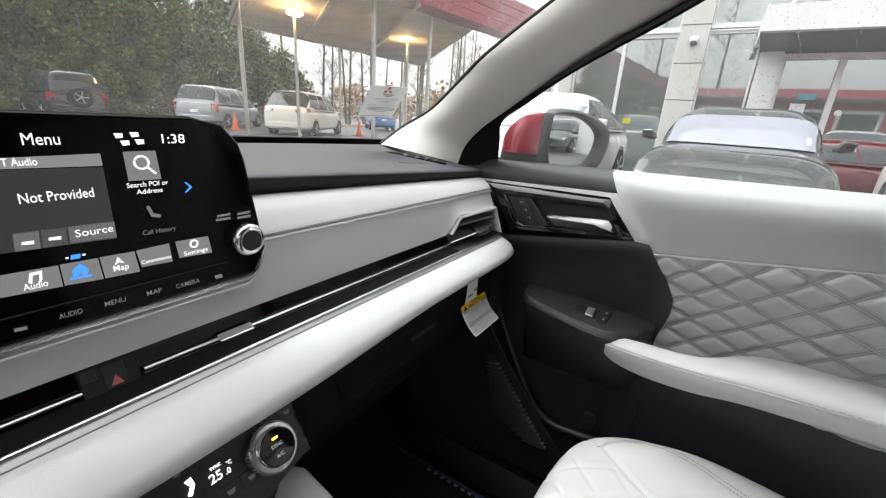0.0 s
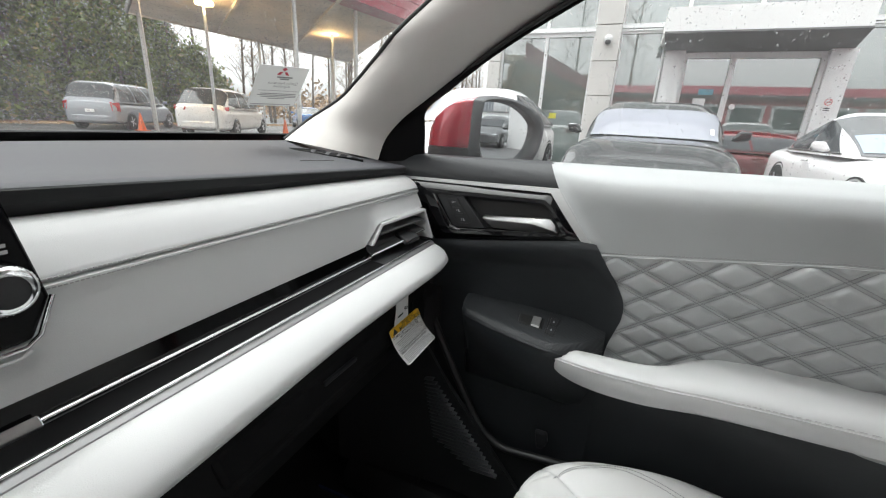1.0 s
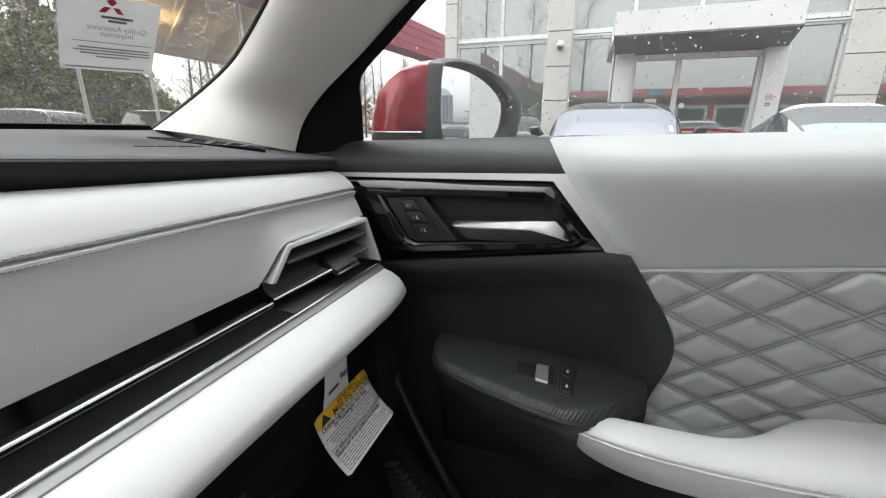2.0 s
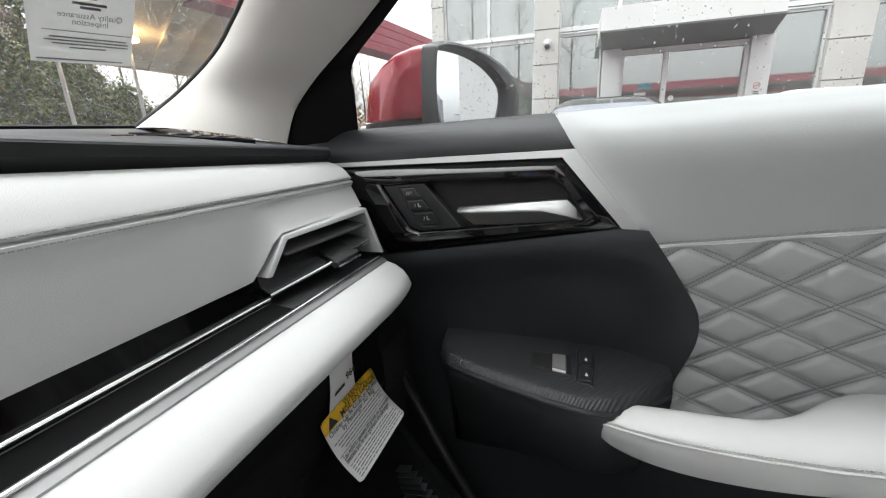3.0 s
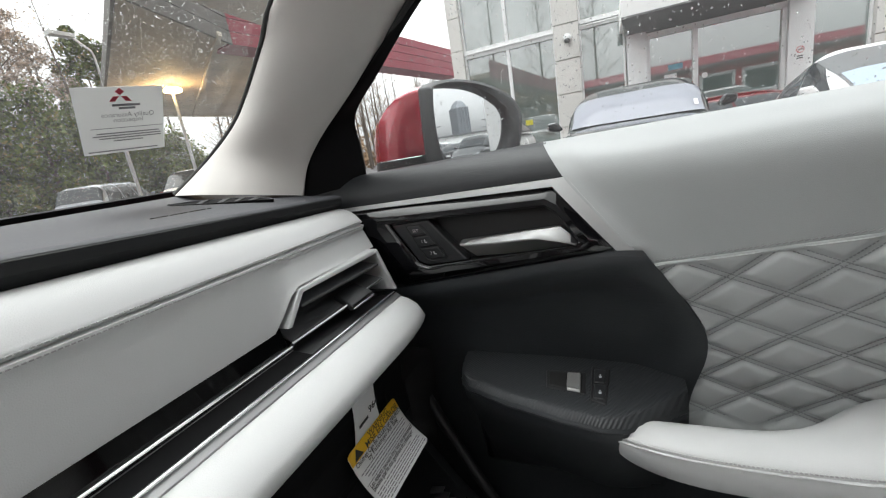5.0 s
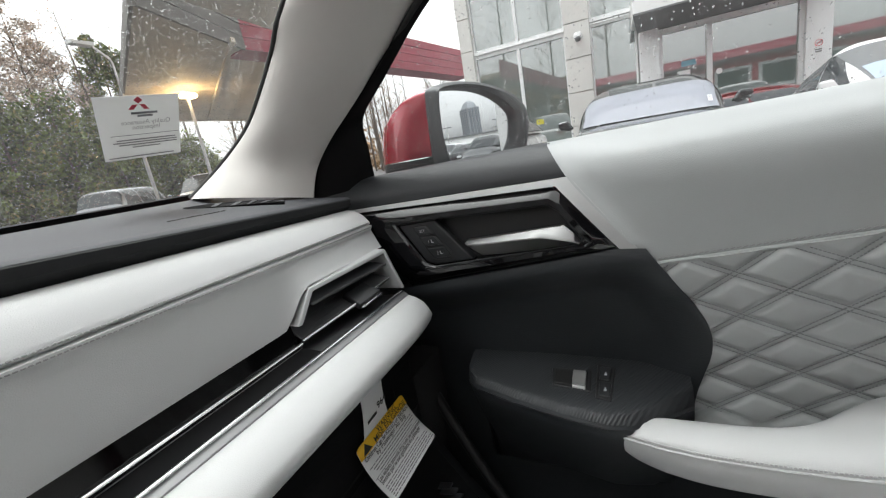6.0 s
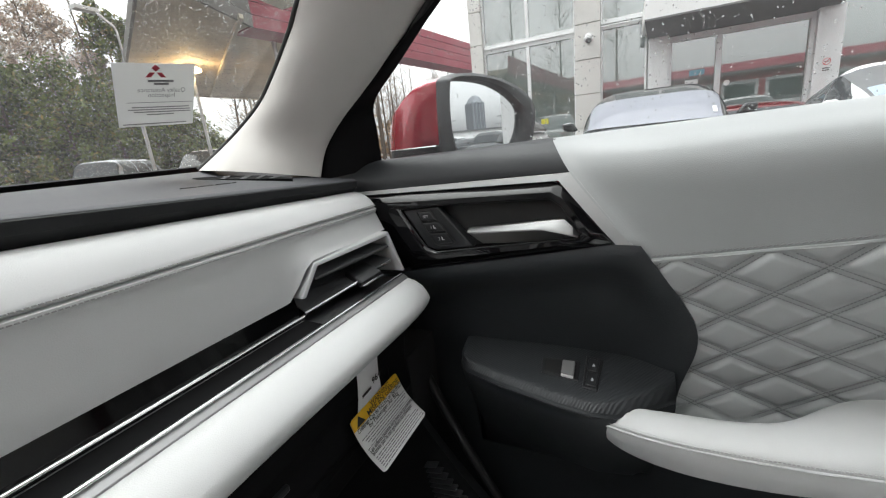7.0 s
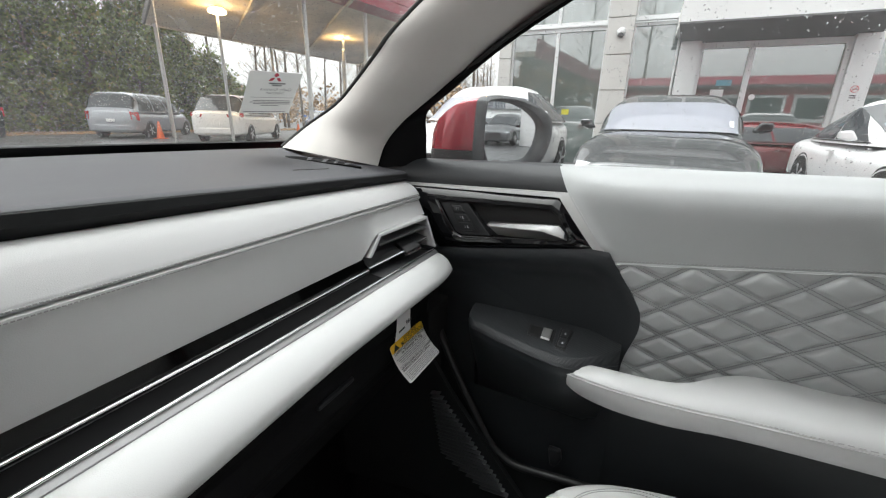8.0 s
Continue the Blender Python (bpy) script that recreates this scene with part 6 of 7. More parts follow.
# ---- rain drops ----
def drops(name, fn, nrm, n, seed, label, parent, smin, smax):
    """Small flattened caps of water on a pane."""
    r = random.Random(seed)
    verts, faces = [], []
    base = origin(parent)
    for _ in range(n):
        u, v = r.random(), r.random()
        c = fn(u, v)
        nn = nrm(u, v)
        a = nn.cross(Vector((0, 0, 1))).normalized()
        b = nn.cross(a)
        s = smin + (smax - smin) * r.random() ** 1.7
        h = s * r.uniform(0.35, 0.6)
        el = r.uniform(0.85, 1.35)
        i0 = len(verts)
        for rr, hh in ((1.0, 0.0), (0.8, 0.55)):
            for k in range(5):
                w = k * math.tau / 5
                verts.append(c + a * (s * rr * math.cos(w)) + b * (s * el * rr * math.sin(w)) + nn * (h * hh) - base)
        verts.append(c + nn * h - base)
        for k in range(5):
            k2 = (k + 1) % 5
            faces.append((i0 + k, i0 + k2, i0 + 5 + k2, i0 + 5 + k))
            faces.append((i0 + 5 + k, i0 + 5 + k2, i0 + 10))
        faces.append(tuple(i0 + k for k in reversed(range(5))))
    mesh = bpy.data.meshes.new(name)
    mesh.from_pydata([tuple(v) for v in verts], [], faces)
    mesh.polygons.foreach_set("use_smooth", [True] * len(mesh.polygons))
    mesh.materials.append(M_DROP)
    ob = new(name, mesh)
    ob.parent = parent
    ob.visible_shadow = False
    return tagged(ob, label, kind="stuff")


def ws_n(u, v):
    a, b, c = windshield_point(u, v), windshield_point(u + 0.01, v), windshield_point(u, v + 0.01)
    n = (b - a).cross(c - a).normalized()
    return n if n.z > 0 else -n


drops("windshield_drops", lambda u, v: windshield_point(0.66 + 0.32 * u, 0.03 + 0.85 * v) + ws_n(0.66 + 0.32 * u, 0.03 + 0.85 * v) * 0.0008, lambda u, v: ws_n(0.66 + 0.32 * u, 0.03 + 0.85 * v), 36000, 5, "beads of rain on the windshield", windshield, 0.00027, 0.00086)
drops("window_drops", lambda u, v: side_glass(0.02 + 0.6 * u, 0.08 + 0.85 * v) + Vector((0.0008, 0, 0)), lambda u, v: Vector((0.95, 0, 0.3)).normalized(), 5000, 6, "beads of rain on the side window", door, 0.00035, 0.0011)

# ================= OUTSIDE =================
M_ASPHALT = surface("wet_asphalt", (0.05, 0.05, 0.052), 0.35, var=0.35, scale=0.6, fine=60, bump=0.5, depth=0.004, spread=0.2)
GROUND = 0.13
ground = part("ground", grid(lambda u, v: (-700 + 1400 * u, -700 + 1400 * v, 0), 4, 4), M_ASPHALT)
tagged(ground, "wet grey asphalt parking lot", "ground", kind="structure")
ground.location.z = GROUND

M_WHITE = surface("white_cladding", (0.87, 0.87, 0.86), 0.6, var=0.06, scale=0.7, fine=30, bump=0.1)
M_STONE = surface("pale_stone", (0.70, 0.685, 0.655), 0.8, var=0.08, scale=1.5, fine=60, bump=0.3, depth=0.003)
M_FRAMEW = surface("white_frame", (0.84, 0.85, 0.85), 0.4, var=0.04, bump=0)
M_FGLASS = tinted("shop_glass", (0.14, 0.18, 0.168), 0.015)
M_FGLASS.node_tree.nodes["Principled BSDF"].inputs["IOR"].default_value = 3.0
M_SOFFIT = surface("grey_soffit", (0.14, 0.143, 0.146), 0.6, var=0.15, scale=3, bump=0.1)

# The showroom and the canopy are laid out on a small plan and enlarged about one point.
PLAN_AT, PLAN_SCALE, SHOP_SCALE = Vector((0.2, 0.19, 1.17)), 1.28, 1.42


def enlarged(ob, k=PLAN_SCALE):
    ob.location = PLAN_AT + (ob.location - PLAN_AT) * k
    ob.scale = (k,) * 3
    return ob


FX = 8.82
shop = thing("showroom", "white two-storey showroom with glass front and entrance canopy", "building", (FX, -1.0, 0))
part("back_wall", box(FX + 0.12, FX + 9, -12.5, 2.98, 0, 7.2), M_WHITE, shop, "white building mass")


def pier(ya, yb, z0, z1, n):
    p = part("pier", box(FX - 0.10, FX + 0.12, ya + 0.008, yb - 0.008, z0, z1), M_STONE, shop, "pale stone-clad pier")
    h = (z1 - z0) / n
    for k in range(n):
        softened(part("stone_panel", box(FX - 0.15, FX - 0.101, ya, yb, z0 + k * h + 0.008, z0 + (k + 1) * h - 0.008), M_STONE, p), 0.006)
    return p


pier(0.60, 1.04, 0.0, 7.2, 12)
pier(2.80, 3.05, 0.0, 7.2, 12)
pier(-4.0, -3.46, 0.0, 7.2, 12)
pier(-8.2, -7.7, 0.0, 7.2, 12)


def bay(ya, yb, za, zb, n, label="tinted shop glass"):
    f = part("window", box(FX + 0.0, FX + 0.05, ya, yb, za, zb), M_FGLASS, shop, label)
    w = 0.07
    part("sill", box(FX - 0.05, FX + 0.06, ya, yb, za - w, za), M_FRAMEW, f)
    part("head", box(FX - 0.05, FX + 0.06, ya, yb, zb, zb + w), M_FRAMEW, f)
    for k in range(n + 1):
        y = ya + (yb - ya) * k / n
        part("mullion", box(FX - 0.05, FX - 0.002, max(ya, y - 0.03), min(yb, y + 0.03), za, zb), M_FRAMEW, f)


bay(1.04, 2.80, 0.15, 2.83, 2)
bay(1.04, 2.80, 2.99, 4.9, 2)
bay(1.04, 2.80, 5.05, 7.0, 2)
bay(-0.15, 0.60, 0.15, 2.86, 1)
bay(-3.46, 0.60, 3.02, 4.9, 4)
bay(-3.46, 0.60, 5.05, 7.0, 4)
bay(-3.46, -2.72, 0.15, 2.86, 1)
bay(-7.7, -4.0, 0.15, 2.86, 3)
bay(-7.7, -4.0, 3.02, 4.9, 3)
bay(-7.7, -4.0, 5.05, 7.0, 3)
part("ledge", box(FX - 0.09, FX + 0.1, -7.7, 2.8, 2.90, 2.92), M_FRAMEW, shop)
part("roof_edge", box(FX - 0.2, FX + 9.1, -12.5, 3.1, 7.2, 7.5), M_WHITE, shop, "white roof edge")
# entrance: portal, canopy, doors
part("portal_side", box(FX - 0.25, FX + 0.0, -0.47, -0.17, 0, 2.55), M_FRAMEW, shop, "white portal side")
part("portal_side", box(FX - 0.25, FX + 0.0, -2.72, -2.41, 0, 2.55), M_FRAMEW, shop, "white portal side")
can = part("canopy", prism([(FX - 1.2, -0.07, 2.64), (FX - 1.2, -2.47, 2.64), (FX - 1.2, -2.47, 2.98), (FX - 1.2, -0.07, 2.98)], (1.2, 0, 0)), M_WHITE, shop, "white box canopy over the entrance")
part("canopy_soffit", loft([[(FX - 1.205, -0.065, 2.655), (FX - 1.205, -2.475, 2.655), (FX - 1.205, -2.475, 2.63), (FX - 1.205, -0.065, 2.63)], [(FX - 0.02, -0.17, 2.58), (FX - 0.02, -2.72, 2.58), (FX - 0.02, -2.72, 2.52), (FX - 0.02, -0.17, 2.52)]]), M_SOFFIT, can, "grey canopy soffit")
gd = part("glass_door", box(FX - 0.12, FX - 0.08, -2.41, -0.47, 0, 2.45), M_FGLASS, shop, "glass entrance doors")
for ya, yb in ((-0.53, -0.47), (-1.24, -1.16), (-2.41, -2.35)):
    part("door_frame", box(FX - 0.17, FX - 0.06, ya, yb, 0, 2.45), M_FRAMEW, gd)
part("door_head", box(FX - 0.17, FX - 0.06, -2.41, -0.47, 2.43, 2.52), M_FRAMEW, gd)
part("push_bar", box(FX - 0.20, FX - 0.165, -2.3, -1.3, 1.02, 1.06), M_FRAMEW, gd, "white push bar")
part("notice", box(FX - 0.126, FX - 0.121, -0.93, -0.74, 1.62, 1.80), M_PAPER, gd, "white paper notice")
part("notice", box(FX - 0.126, FX - 0.121, -1.02, -0.80, 1.86, 1.95), surface("blue_notice", (0.15, 0.4, 0.5), 0.5, bump=0), gd, "blue paper notice")
part("notice", lathe((FX - 0.122, -1.34, 1.68), (-1, 0, 0), [(0, 0.045), (0.004, 0.045)], 20), M_PAPER, gd, "round white notice")
wl2 = part("wall_lamp", lathe((FX - 0.16, 0.80, 2.76), (-1, 0, -0.25), [(0, 0.075), (0.04, 0.075), (0.07, 0.06), (0.085, 0.03), (0.09, 0.005)], 24), M_FRAMEW, shop, "round white wall lamp", 50)
part("lamp_lens", lathe((FX - 0.20, 0.80, 2.715), (-0.7, 0, -0.7), [(0, 0.055), (0.02, 0.05), (0.04, 0.025)], 20), M_SOFFIT, wl2, "grey lamp lens", 50)
sign = part("no_smoking_sign", box(FX - 0.256, FX - 0.251, -2.63, -2.49, 1.62, 1.86), M_FRAMEW, shop, "white no-smoking sign")
M_SIGNRED = surface("sign_red", (0.6, 0.05, 0.06), 0.5, bump=0)
part("ring", tube([(FX - 0.258, -2.56 + 0.045 * math.cos(k * math.tau / 28), 1.785 + 0.045 * math.sin(k * math.tau / 28)) for k in range(29)], 0.0045, 6), M_SIGNRED, sign, "red ring")
part("bar", prism([(FX - 0.259, -2.60, 1.82), (FX - 0.259, -2.595, 1.827), (FX - 0.259, -2.52, 1.75), (FX - 0.259, -2.525, 1.743)], (0.002, 0, 0)), M_SIGNRED, sign, "red slash")
part("cigarette", box(FX - 0.2585, FX - 0.257, -2.595, -2.53, 1.78, 1.79), M_INK, sign)
part("caption_bar", box(FX - 0.2585, FX - 0.257, -2.60, -2.52, 1.655, 1.67), M_INK, sign)
part("caption_bar", box(FX - 0.2585, FX - 0.257, -2.60, -2.52, 1.685, 1.70), M_INK, sign)
part("green_panel", box(FX - 0.004, FX - 0.001, -4.6, -3.55, 3.15, 3.6), surface("green_sign", (0.12, 0.5, 0.08), 0.4, bump=0), shop, "green window panel")
part("yellow_notice", box(FX - 0.012, FX - 0.008, 1.58, 1.72, 1.36, 1.46), surface("pale_yellow_notice", (0.6, 0.55, 0.04), 0.5, var=0.03, bump=0), shop, "yellow notice on the glass")

# ---- red canopy across the lot ----
M_REDROOF = surface("red_fascia", (0.24, 0.012, 0.035), 0.45, var=0.08, scale=1.2, fine=40, bump=0.05)
M_UNDER = surface("brown_soffit", (0.52, 0.455, 0.37), 0.75, var=0.2, scale=0.8, fine=12, bump=0.2)
M_BROWNGREY = surface("weathered_grey_panel", (0.115, 0.107, 0.096), 0.7, var=0.2, scale=1.2, fine=14, bump=0.2)
M_GALV = surface("galvanised_pole", (0.5, 0.5, 0.49), 0.45, 0.4, var=0.1, bump=0.05)
carport = thing("canopy_shelter", "large red-edged canopy on metal posts over the parking lot", "canopy", (12, 11, 0))
UNDER = [(4.7, 6.6), (7.45, 7.5), (12.3, 7.04), (20.5, 15.3), (9.4, 15.8)]
RED_END = (17.9, 5.95)
part("roof", prism([(x, y, 4.05) for x, y in UNDER], (0, 0, 0.3)), M_UNDER, carport, "brown canopy soffit")
for a, b, m, nm, lb in ((UNDER[1], RED_END, M_REDROOF, "red_fascia", "red panelled fascia"), (UNDER[0], UNDER[1], M_BROWNGREY, "grey_fascia", "weathered grey panelled fascia"), (UNDER[4], UNDER[0], M_BROWNGREY, "grey_fascia", "weathered grey fascia"), (UNDER[3], UNDER[4], M_UNDER, "beam", "pale beam along the far eave")):
    d = Vector((b[0] - a[0], b[1] - a[1], 0)).normalized()
    nrm = Vector((d.y, -d.x, 0)) * 0.06
    tall = m is M_REDROOF or a is UNDER[0]
    n = 4 if tall else 1
    for k in range(n):
        z0, z1 = 4.0 + (1.05 if tall else 0.22) / n * k, 4.0 + (1.05 if tall else 0.22) / n * (k + 1) - (0.015 if n > 1 else 0)
        part(nm, prism([Vector((a[0], a[1], z0)) + nrm, Vector((b[0], b[1], z0)) + nrm, Vector((b[0], b[1], z1)) + nrm * (1 - 0.5 * k / 4), Vector((a[0], a[1], z1)) + nrm * (1 - 0.5 * k / 4)], nrm * -1), m, carport, lb if k == 0 else "")
for f in (0.28, 0.62):
    # two pale beams across the soffit
    a, b = Vector((*UNDER[0], 0)).lerp(Vector((*UNDER[2], 0)), f), Vector((*UNDER[4], 0)).lerp(Vector((*UNDER[3], 0)), f)
    part("rafter", prism([(a.x - 0.05, a.y + 0.35, 3.97), (a.x + 0.05, a.y + 0.35, 3.97), (b.x + 0.05, b.y - 0.1, 3.97), (b.x - 0.05, b.y - 0.1, 3.97)], (0, 0, 0.078)), M_UNDER, carport, "pale beam")
part("red_top", prism([(7.45, 7.5, 4.02), (17.9, 5.95, 4.02), (18.0, 6.7, 4.02), (7.6, 8.2, 4.02)], (0, 0, 1.0)), M_REDROOF, carport, "red beam behind the fascia")
for x, y, r in ((9.6, 15.6, 0.06), (14.4, 15.5, 0.06), (8.6, 8.05, 0.055), (10.8, 7.85, 0.06), (19, 15.3, 0.06)):
    part("post", tube([(x, y, 0), (x, y, 4.06)], r, 12), M_GALV, carport, "galvanised post", 60)
M_LAMP = glow("warm_lamp", (1.0, 0.72, 0.35), 14)
lamp_post = thing("lot_lamp", "lit warm floodlight on a slim pole under the canopy", "street lamp", (8.62, 11.2, 0), "lot lamps")
part("pole", tube([(8.62, 11.2, 0), (8.62, 11.2, 3.95)], [0.05, 0.04], 10), M_GALV, lamp_post, "grey pole", 60)
hd = softened(part("lamp_head", box(8.47, 8.77, 11.07, 11.27, 3.93, 3.99), M_FRAMEW, lamp_post, "pale lamp head"), 0.02, 3)
softened(part("lens", box(8.43, 8.81, 11.03, 11.31, 3.82, 3.929), M_LAMP, hd, "glowing warm lens"), 0.03, 3)
for x, y in ((8.62, 11.2), (13.7, 11.0)):
    lt = new("lamp_light", bpy.data.lights.new("lamp_light", "POINT"))
    lt.data.energy, lt.data.color, lt.data.shadow_soft_size = 100, (1.0, 0.66, 0.3), 0.15
    enlarged(lt).location = PLAN_AT + (Vector((x, y, 3.75)) - PLAN_AT) * PLAN_SCALE
    lt.scale = (1, 1, 1)
lot2 = thing("lot_lamp", "unlit grey floodlight on a tall pole beside the lot", "street lamp", (6.2, 11.0, 0), "lot lamps")
part("pole", tube([(7.36, 11.9, 0), (7.36, 11.9, 4.76), (7.28, 11.82, 4.84), (6.5, 11.05, 4.85)], 0.026, 10), M_GALV, lot2, "grey pole", 60)
part("lamp_head", box(6.05, 6.5, 10.9, 11.1, 4.80, 4.88), M_GALV, lot2, "grey lamp head")
enlarged(shop, SHOP_SCALE)
for ob in (carport, lot2, lamp_post):
    enlarged(ob)
copy_thing(lamp_post, pose(17.5, 14.0, lamp_post.location.z) @ Matrix.Scale(PLAN_SCALE, 4))

# ---- vehicles ----
M_TYRE = surface("tyre_rubber", (0.012, 0.012, 0.012), 0.8, bump=0.3)
M_RIM = surface("alloy", (0.45, 0.45, 0.46), 0.3, 0.9, var=0.05, bump=0)
M_CARGLASS = tinted("dark_car_glass", (0.045, 0.05, 0.055), 0.02)
# Base colour made pale to stand for sky mirrored in the windshields.
M_WSGLASS = tinted("glass_painted_sky_sheen", (0.27, 0.28, 0.32), 0.05)
M_TAIL = surface("tail_lamp", (0.4, 0.02, 0.02), 0.15, bump=0, coat=1)
M_HEAD = surface("head_lamp", (0.55, 0.57, 0.6), 0.1, 0.3, bump=0, coat=1)


def paint(name, c, metal=0.2):
    return surface(name, c, 0.25, metal, var=0.05, scale=3, bump=0, coat=0.8)


def wheel(parent, x, y, r, out):
    """A wheel on the car's side; out: +1 or -1 along y."""
    w = part("wheel", lathe((x, y - 0.11 * out, r), (0, out, 0), [(0, r * 0.66), (0.0, r * 0.96), (0.04, r), (0.18, r), (0.22, r * 0.96), (0.22, r * 0.66)], 28), M_TYRE, parent, "black tyre", 40)
    rim = bmesh.new()
    lathe((x, y + 0.06 * out, r), (0, out, 0), [(0, r * 0.66), (0.045, r * 0.66), (0.05, r * 0.62), (0.02, r * 0.58), (0.0, r * 0.5)], 28, rim)
    for k in range(5):
        a = k * math.tau / 5
        c, s = math.cos(a), math.sin(a)
        tube([(x, y + 0.085 * out, r), (x + r * 0.6 * c, y + 0.10 * out, r + r * 0.6 * s)], r * 0.09, 6, rim)
    part("rim", rim, M_RIM, w, "five-spoke alloy rim", 40)


def vehicle(name, label, category, body, L, W, H, hood, shoulder, cowl, roof_a, roof_b, tail, clear=0.2, r=0.34, tuck=0.16, nose=0.72, group="parked vehicles", rear=None, ws=None, lamps="tall", shade=None, reach=0.64, inset=0.0, sticker=False, dpillar=0.18, apillar=0.24):
    """Nose at x = -L/2 looking to -x, wheels on the ground. hood, shoulder: heights; cowl, roof_a, roof_b, tail: stations from the nose
    where the windshield starts, the roof starts and ends, and the rear glass ends."""
    ob = thing(name, label, category, (0, 0, 0), group)
    rear = rear or shoulder
    n, h = 72, W / 2

    def ring(x, w, z0, z1, top):
        pts = []
        for k in range(n):
            a = math.tau * k / n
            c, s = math.cos(a), math.sin(a)
            yy = w * math.copysign(abs(c) ** 0.34, c)
            zz = (z0 + z1) / 2 + (z1 - z0) / 2 * math.copysign(abs(s) ** 0.42, s)
            if s > 0:
                yy *= 1 - top * s * s
            pts.append((x, yy, zz))
        return pts
    st = [(0.0, h * 0.70, clear + 0.14, nose - 0.08), (0.05, h * 0.83, clear + 0.04, nose), (0.25, h * 0.94, clear, nose + 0.06), (0.7, h * 0.985, clear, hood - 0.07), (cowl - 0.1, h, clear, hood - 0.005), (cowl + 0.25, h, clear, hood - 0.03), (cowl + 0.8, h, clear, shoulder - 0.04), (L * 0.6, h, clear, shoulder - 0.02), (L - 0.7, h * 0.99, clear, (shoulder + rear) / 2), (L - 0.2, h * 0.95, clear + 0.03, rear), (L - 0.04, h * 0.88, clear + 0.08, rear - 0.04), (L, h * 0.8, clear + 0.16, rear - 0.1)]
    flat = [Vector((x, w, z0)) for x, w, z0, z1 in st]
    tops = [Vector((x, z1, 0)) for x, w, z0, z1 in st]
    rings = []
    for k in range(45):
        a, b = spline(flat, k / 44), spline(tops, k / 44)
        rings.append(ring(a.x - L / 2, a.y, a.z, b.y, 0.12))
    part("body", loft(rings), body, ob, "painted body", 45)
    # greenhouse: a smooth arch in both directions
    zt, zs = H, shoulder - 0.05
    wt, wb = h - tuck, h - 0.04
    crest = [Vector((cowl - 0.12, hood - 0.06, 0)), Vector((cowl + 0.45 * (roof_a - cowl), hood + 0.52 * (zt - hood), 0)), Vector((roof_a, zt - 0.045, 0)), Vector((roof_a + 0.35 * (roof_b - roof_a), zt, 0)), Vector((roof_a + 0.7 * (roof_b - roof_a), zt - 0.005, 0)), Vector((roof_b, zt - 0.05, 0)), Vector((roof_b + 0.5 * (tail - roof_b), rear + 0.52 * (zt - rear), 0)), Vector((tail + 0.02, rear - 0.04, 0))]
    line = [spline(crest, k / 120) for k in range(121)]

    def top(x):
        return ramp(x, [(p.x, p.y) for p in line])

    def where(z, front):
        """The station at which the crest passes height z."""
        run = line if front else list(reversed(line))
        for p, q in zip(run, run[1:]):
            if p.y <= z <= q.y:
                return p.x + (q.x - p.x) * (z - p.y) / max(1e-6, q.y - p.y)
        return roof_a if front else roof_b

    def skin(x, th, up=0.0):
        """A point of the greenhouse at a station; th runs over the arch from one side to the other."""
        t = top(x)
        c, s = math.cos(th), max(0.0, math.sin(th))
        hi = zs + max(0.002, t - zs) * s ** 0.55
        g = min(1.0, max(0.0, (hi - zs) / (zt - zs)))
        end = 1 - 0.10 * (1 - ease((x - cowl) / 0.8)) - 0.08 * (1 - ease((tail - x) / 0.6))
        w = (wb + (wt - wb) * g) * end
        return Vector((x - L / 2, w * math.copysign(abs(c) ** 0.36, c) + up * c, hi + up * s))

    def side(x, z, s, up=0.006):
        t = top(x)
        f = min(1.0, max(0.0, (z - zs) / max(0.01, t - zs))) ** (1 / 0.55)
        p = skin(x, math.asin(f))
        return Vector((p.x, s * (p.y + up), z))

    part("roof", loft([[skin(p.x, math.pi * k / 22) for k in range(23)] for p in line[::3]]), body, ob, "painted roof and pillars", 50)

    def front_glass(u, v):
        x = cowl - 0.02 + (roof_a - cowl) * reach * v
        lim = 0.63 + 0.05 * v + inset
        th = lim + (math.pi - 2 * lim) * u
        return skin(x + 0.12 * v * abs(2 * u - 1) ** 4, th, 0.007) + Vector((-0.006, 0, 0.004))
    part("windshield", grid(front_glass, 16, 10), ws or M_CARGLASS, ob, "windshield glass", 180)
    if shade:
        part("sunshade", grid(lambda u, v: front_glass(0.06 + 0.88 * u, 0.06 + (0.36 if reach >= 1 else 0.62) * v) + Vector((-0.008, 0, 0.006)), 12, 6), shade, ob, "pale blue folding sunshade", 180)

    if sticker:
        part("paper_sticker", grid(lambda u, v: front_glass(0.83 + 0.075 * u, 0.16 + 0.18 * v) + Vector((-0.006, 0, 0.004)), 2, 2), M_PAPER, ob, "white paper sticker")

    def back_glass(u, v):
        x = tail - 0.03 - (tail - roof_b - 0.06) * v
        lim = 0.30 + 0.14 * v
        th = lim + (math.pi - 2 * lim) * u
        return skin(x, th, 0.007) + Vector((0.006, 0, 0.002))
    part("rear_glass", grid(back_glass, 12, 8), M_CARGLASS, ob, "dark rear glass", 180)
    for s in (-1, 1):
        lo, hi = zs + 0.055, zt - 0.12
        cuts = 3 if L > 4.4 else 2
        for k in range(cuts):
            def pane_at(u, v, k=k):
                z = lo + (hi - lo) * v
                a, b = where(z, True) + apillar + 0.08 * (1 - v), where(z, False) - dpillar - 0.10 * (1 - v)
                f = k / cuts + 0.012 + (1 / cuts - 0.024) * u
                return side(a + (b - a) * f, z, s)
            part("side_window", grid(pane_at, 6, 8), M_CARGLASS, ob, "dark side glass", 180)
        edge = []
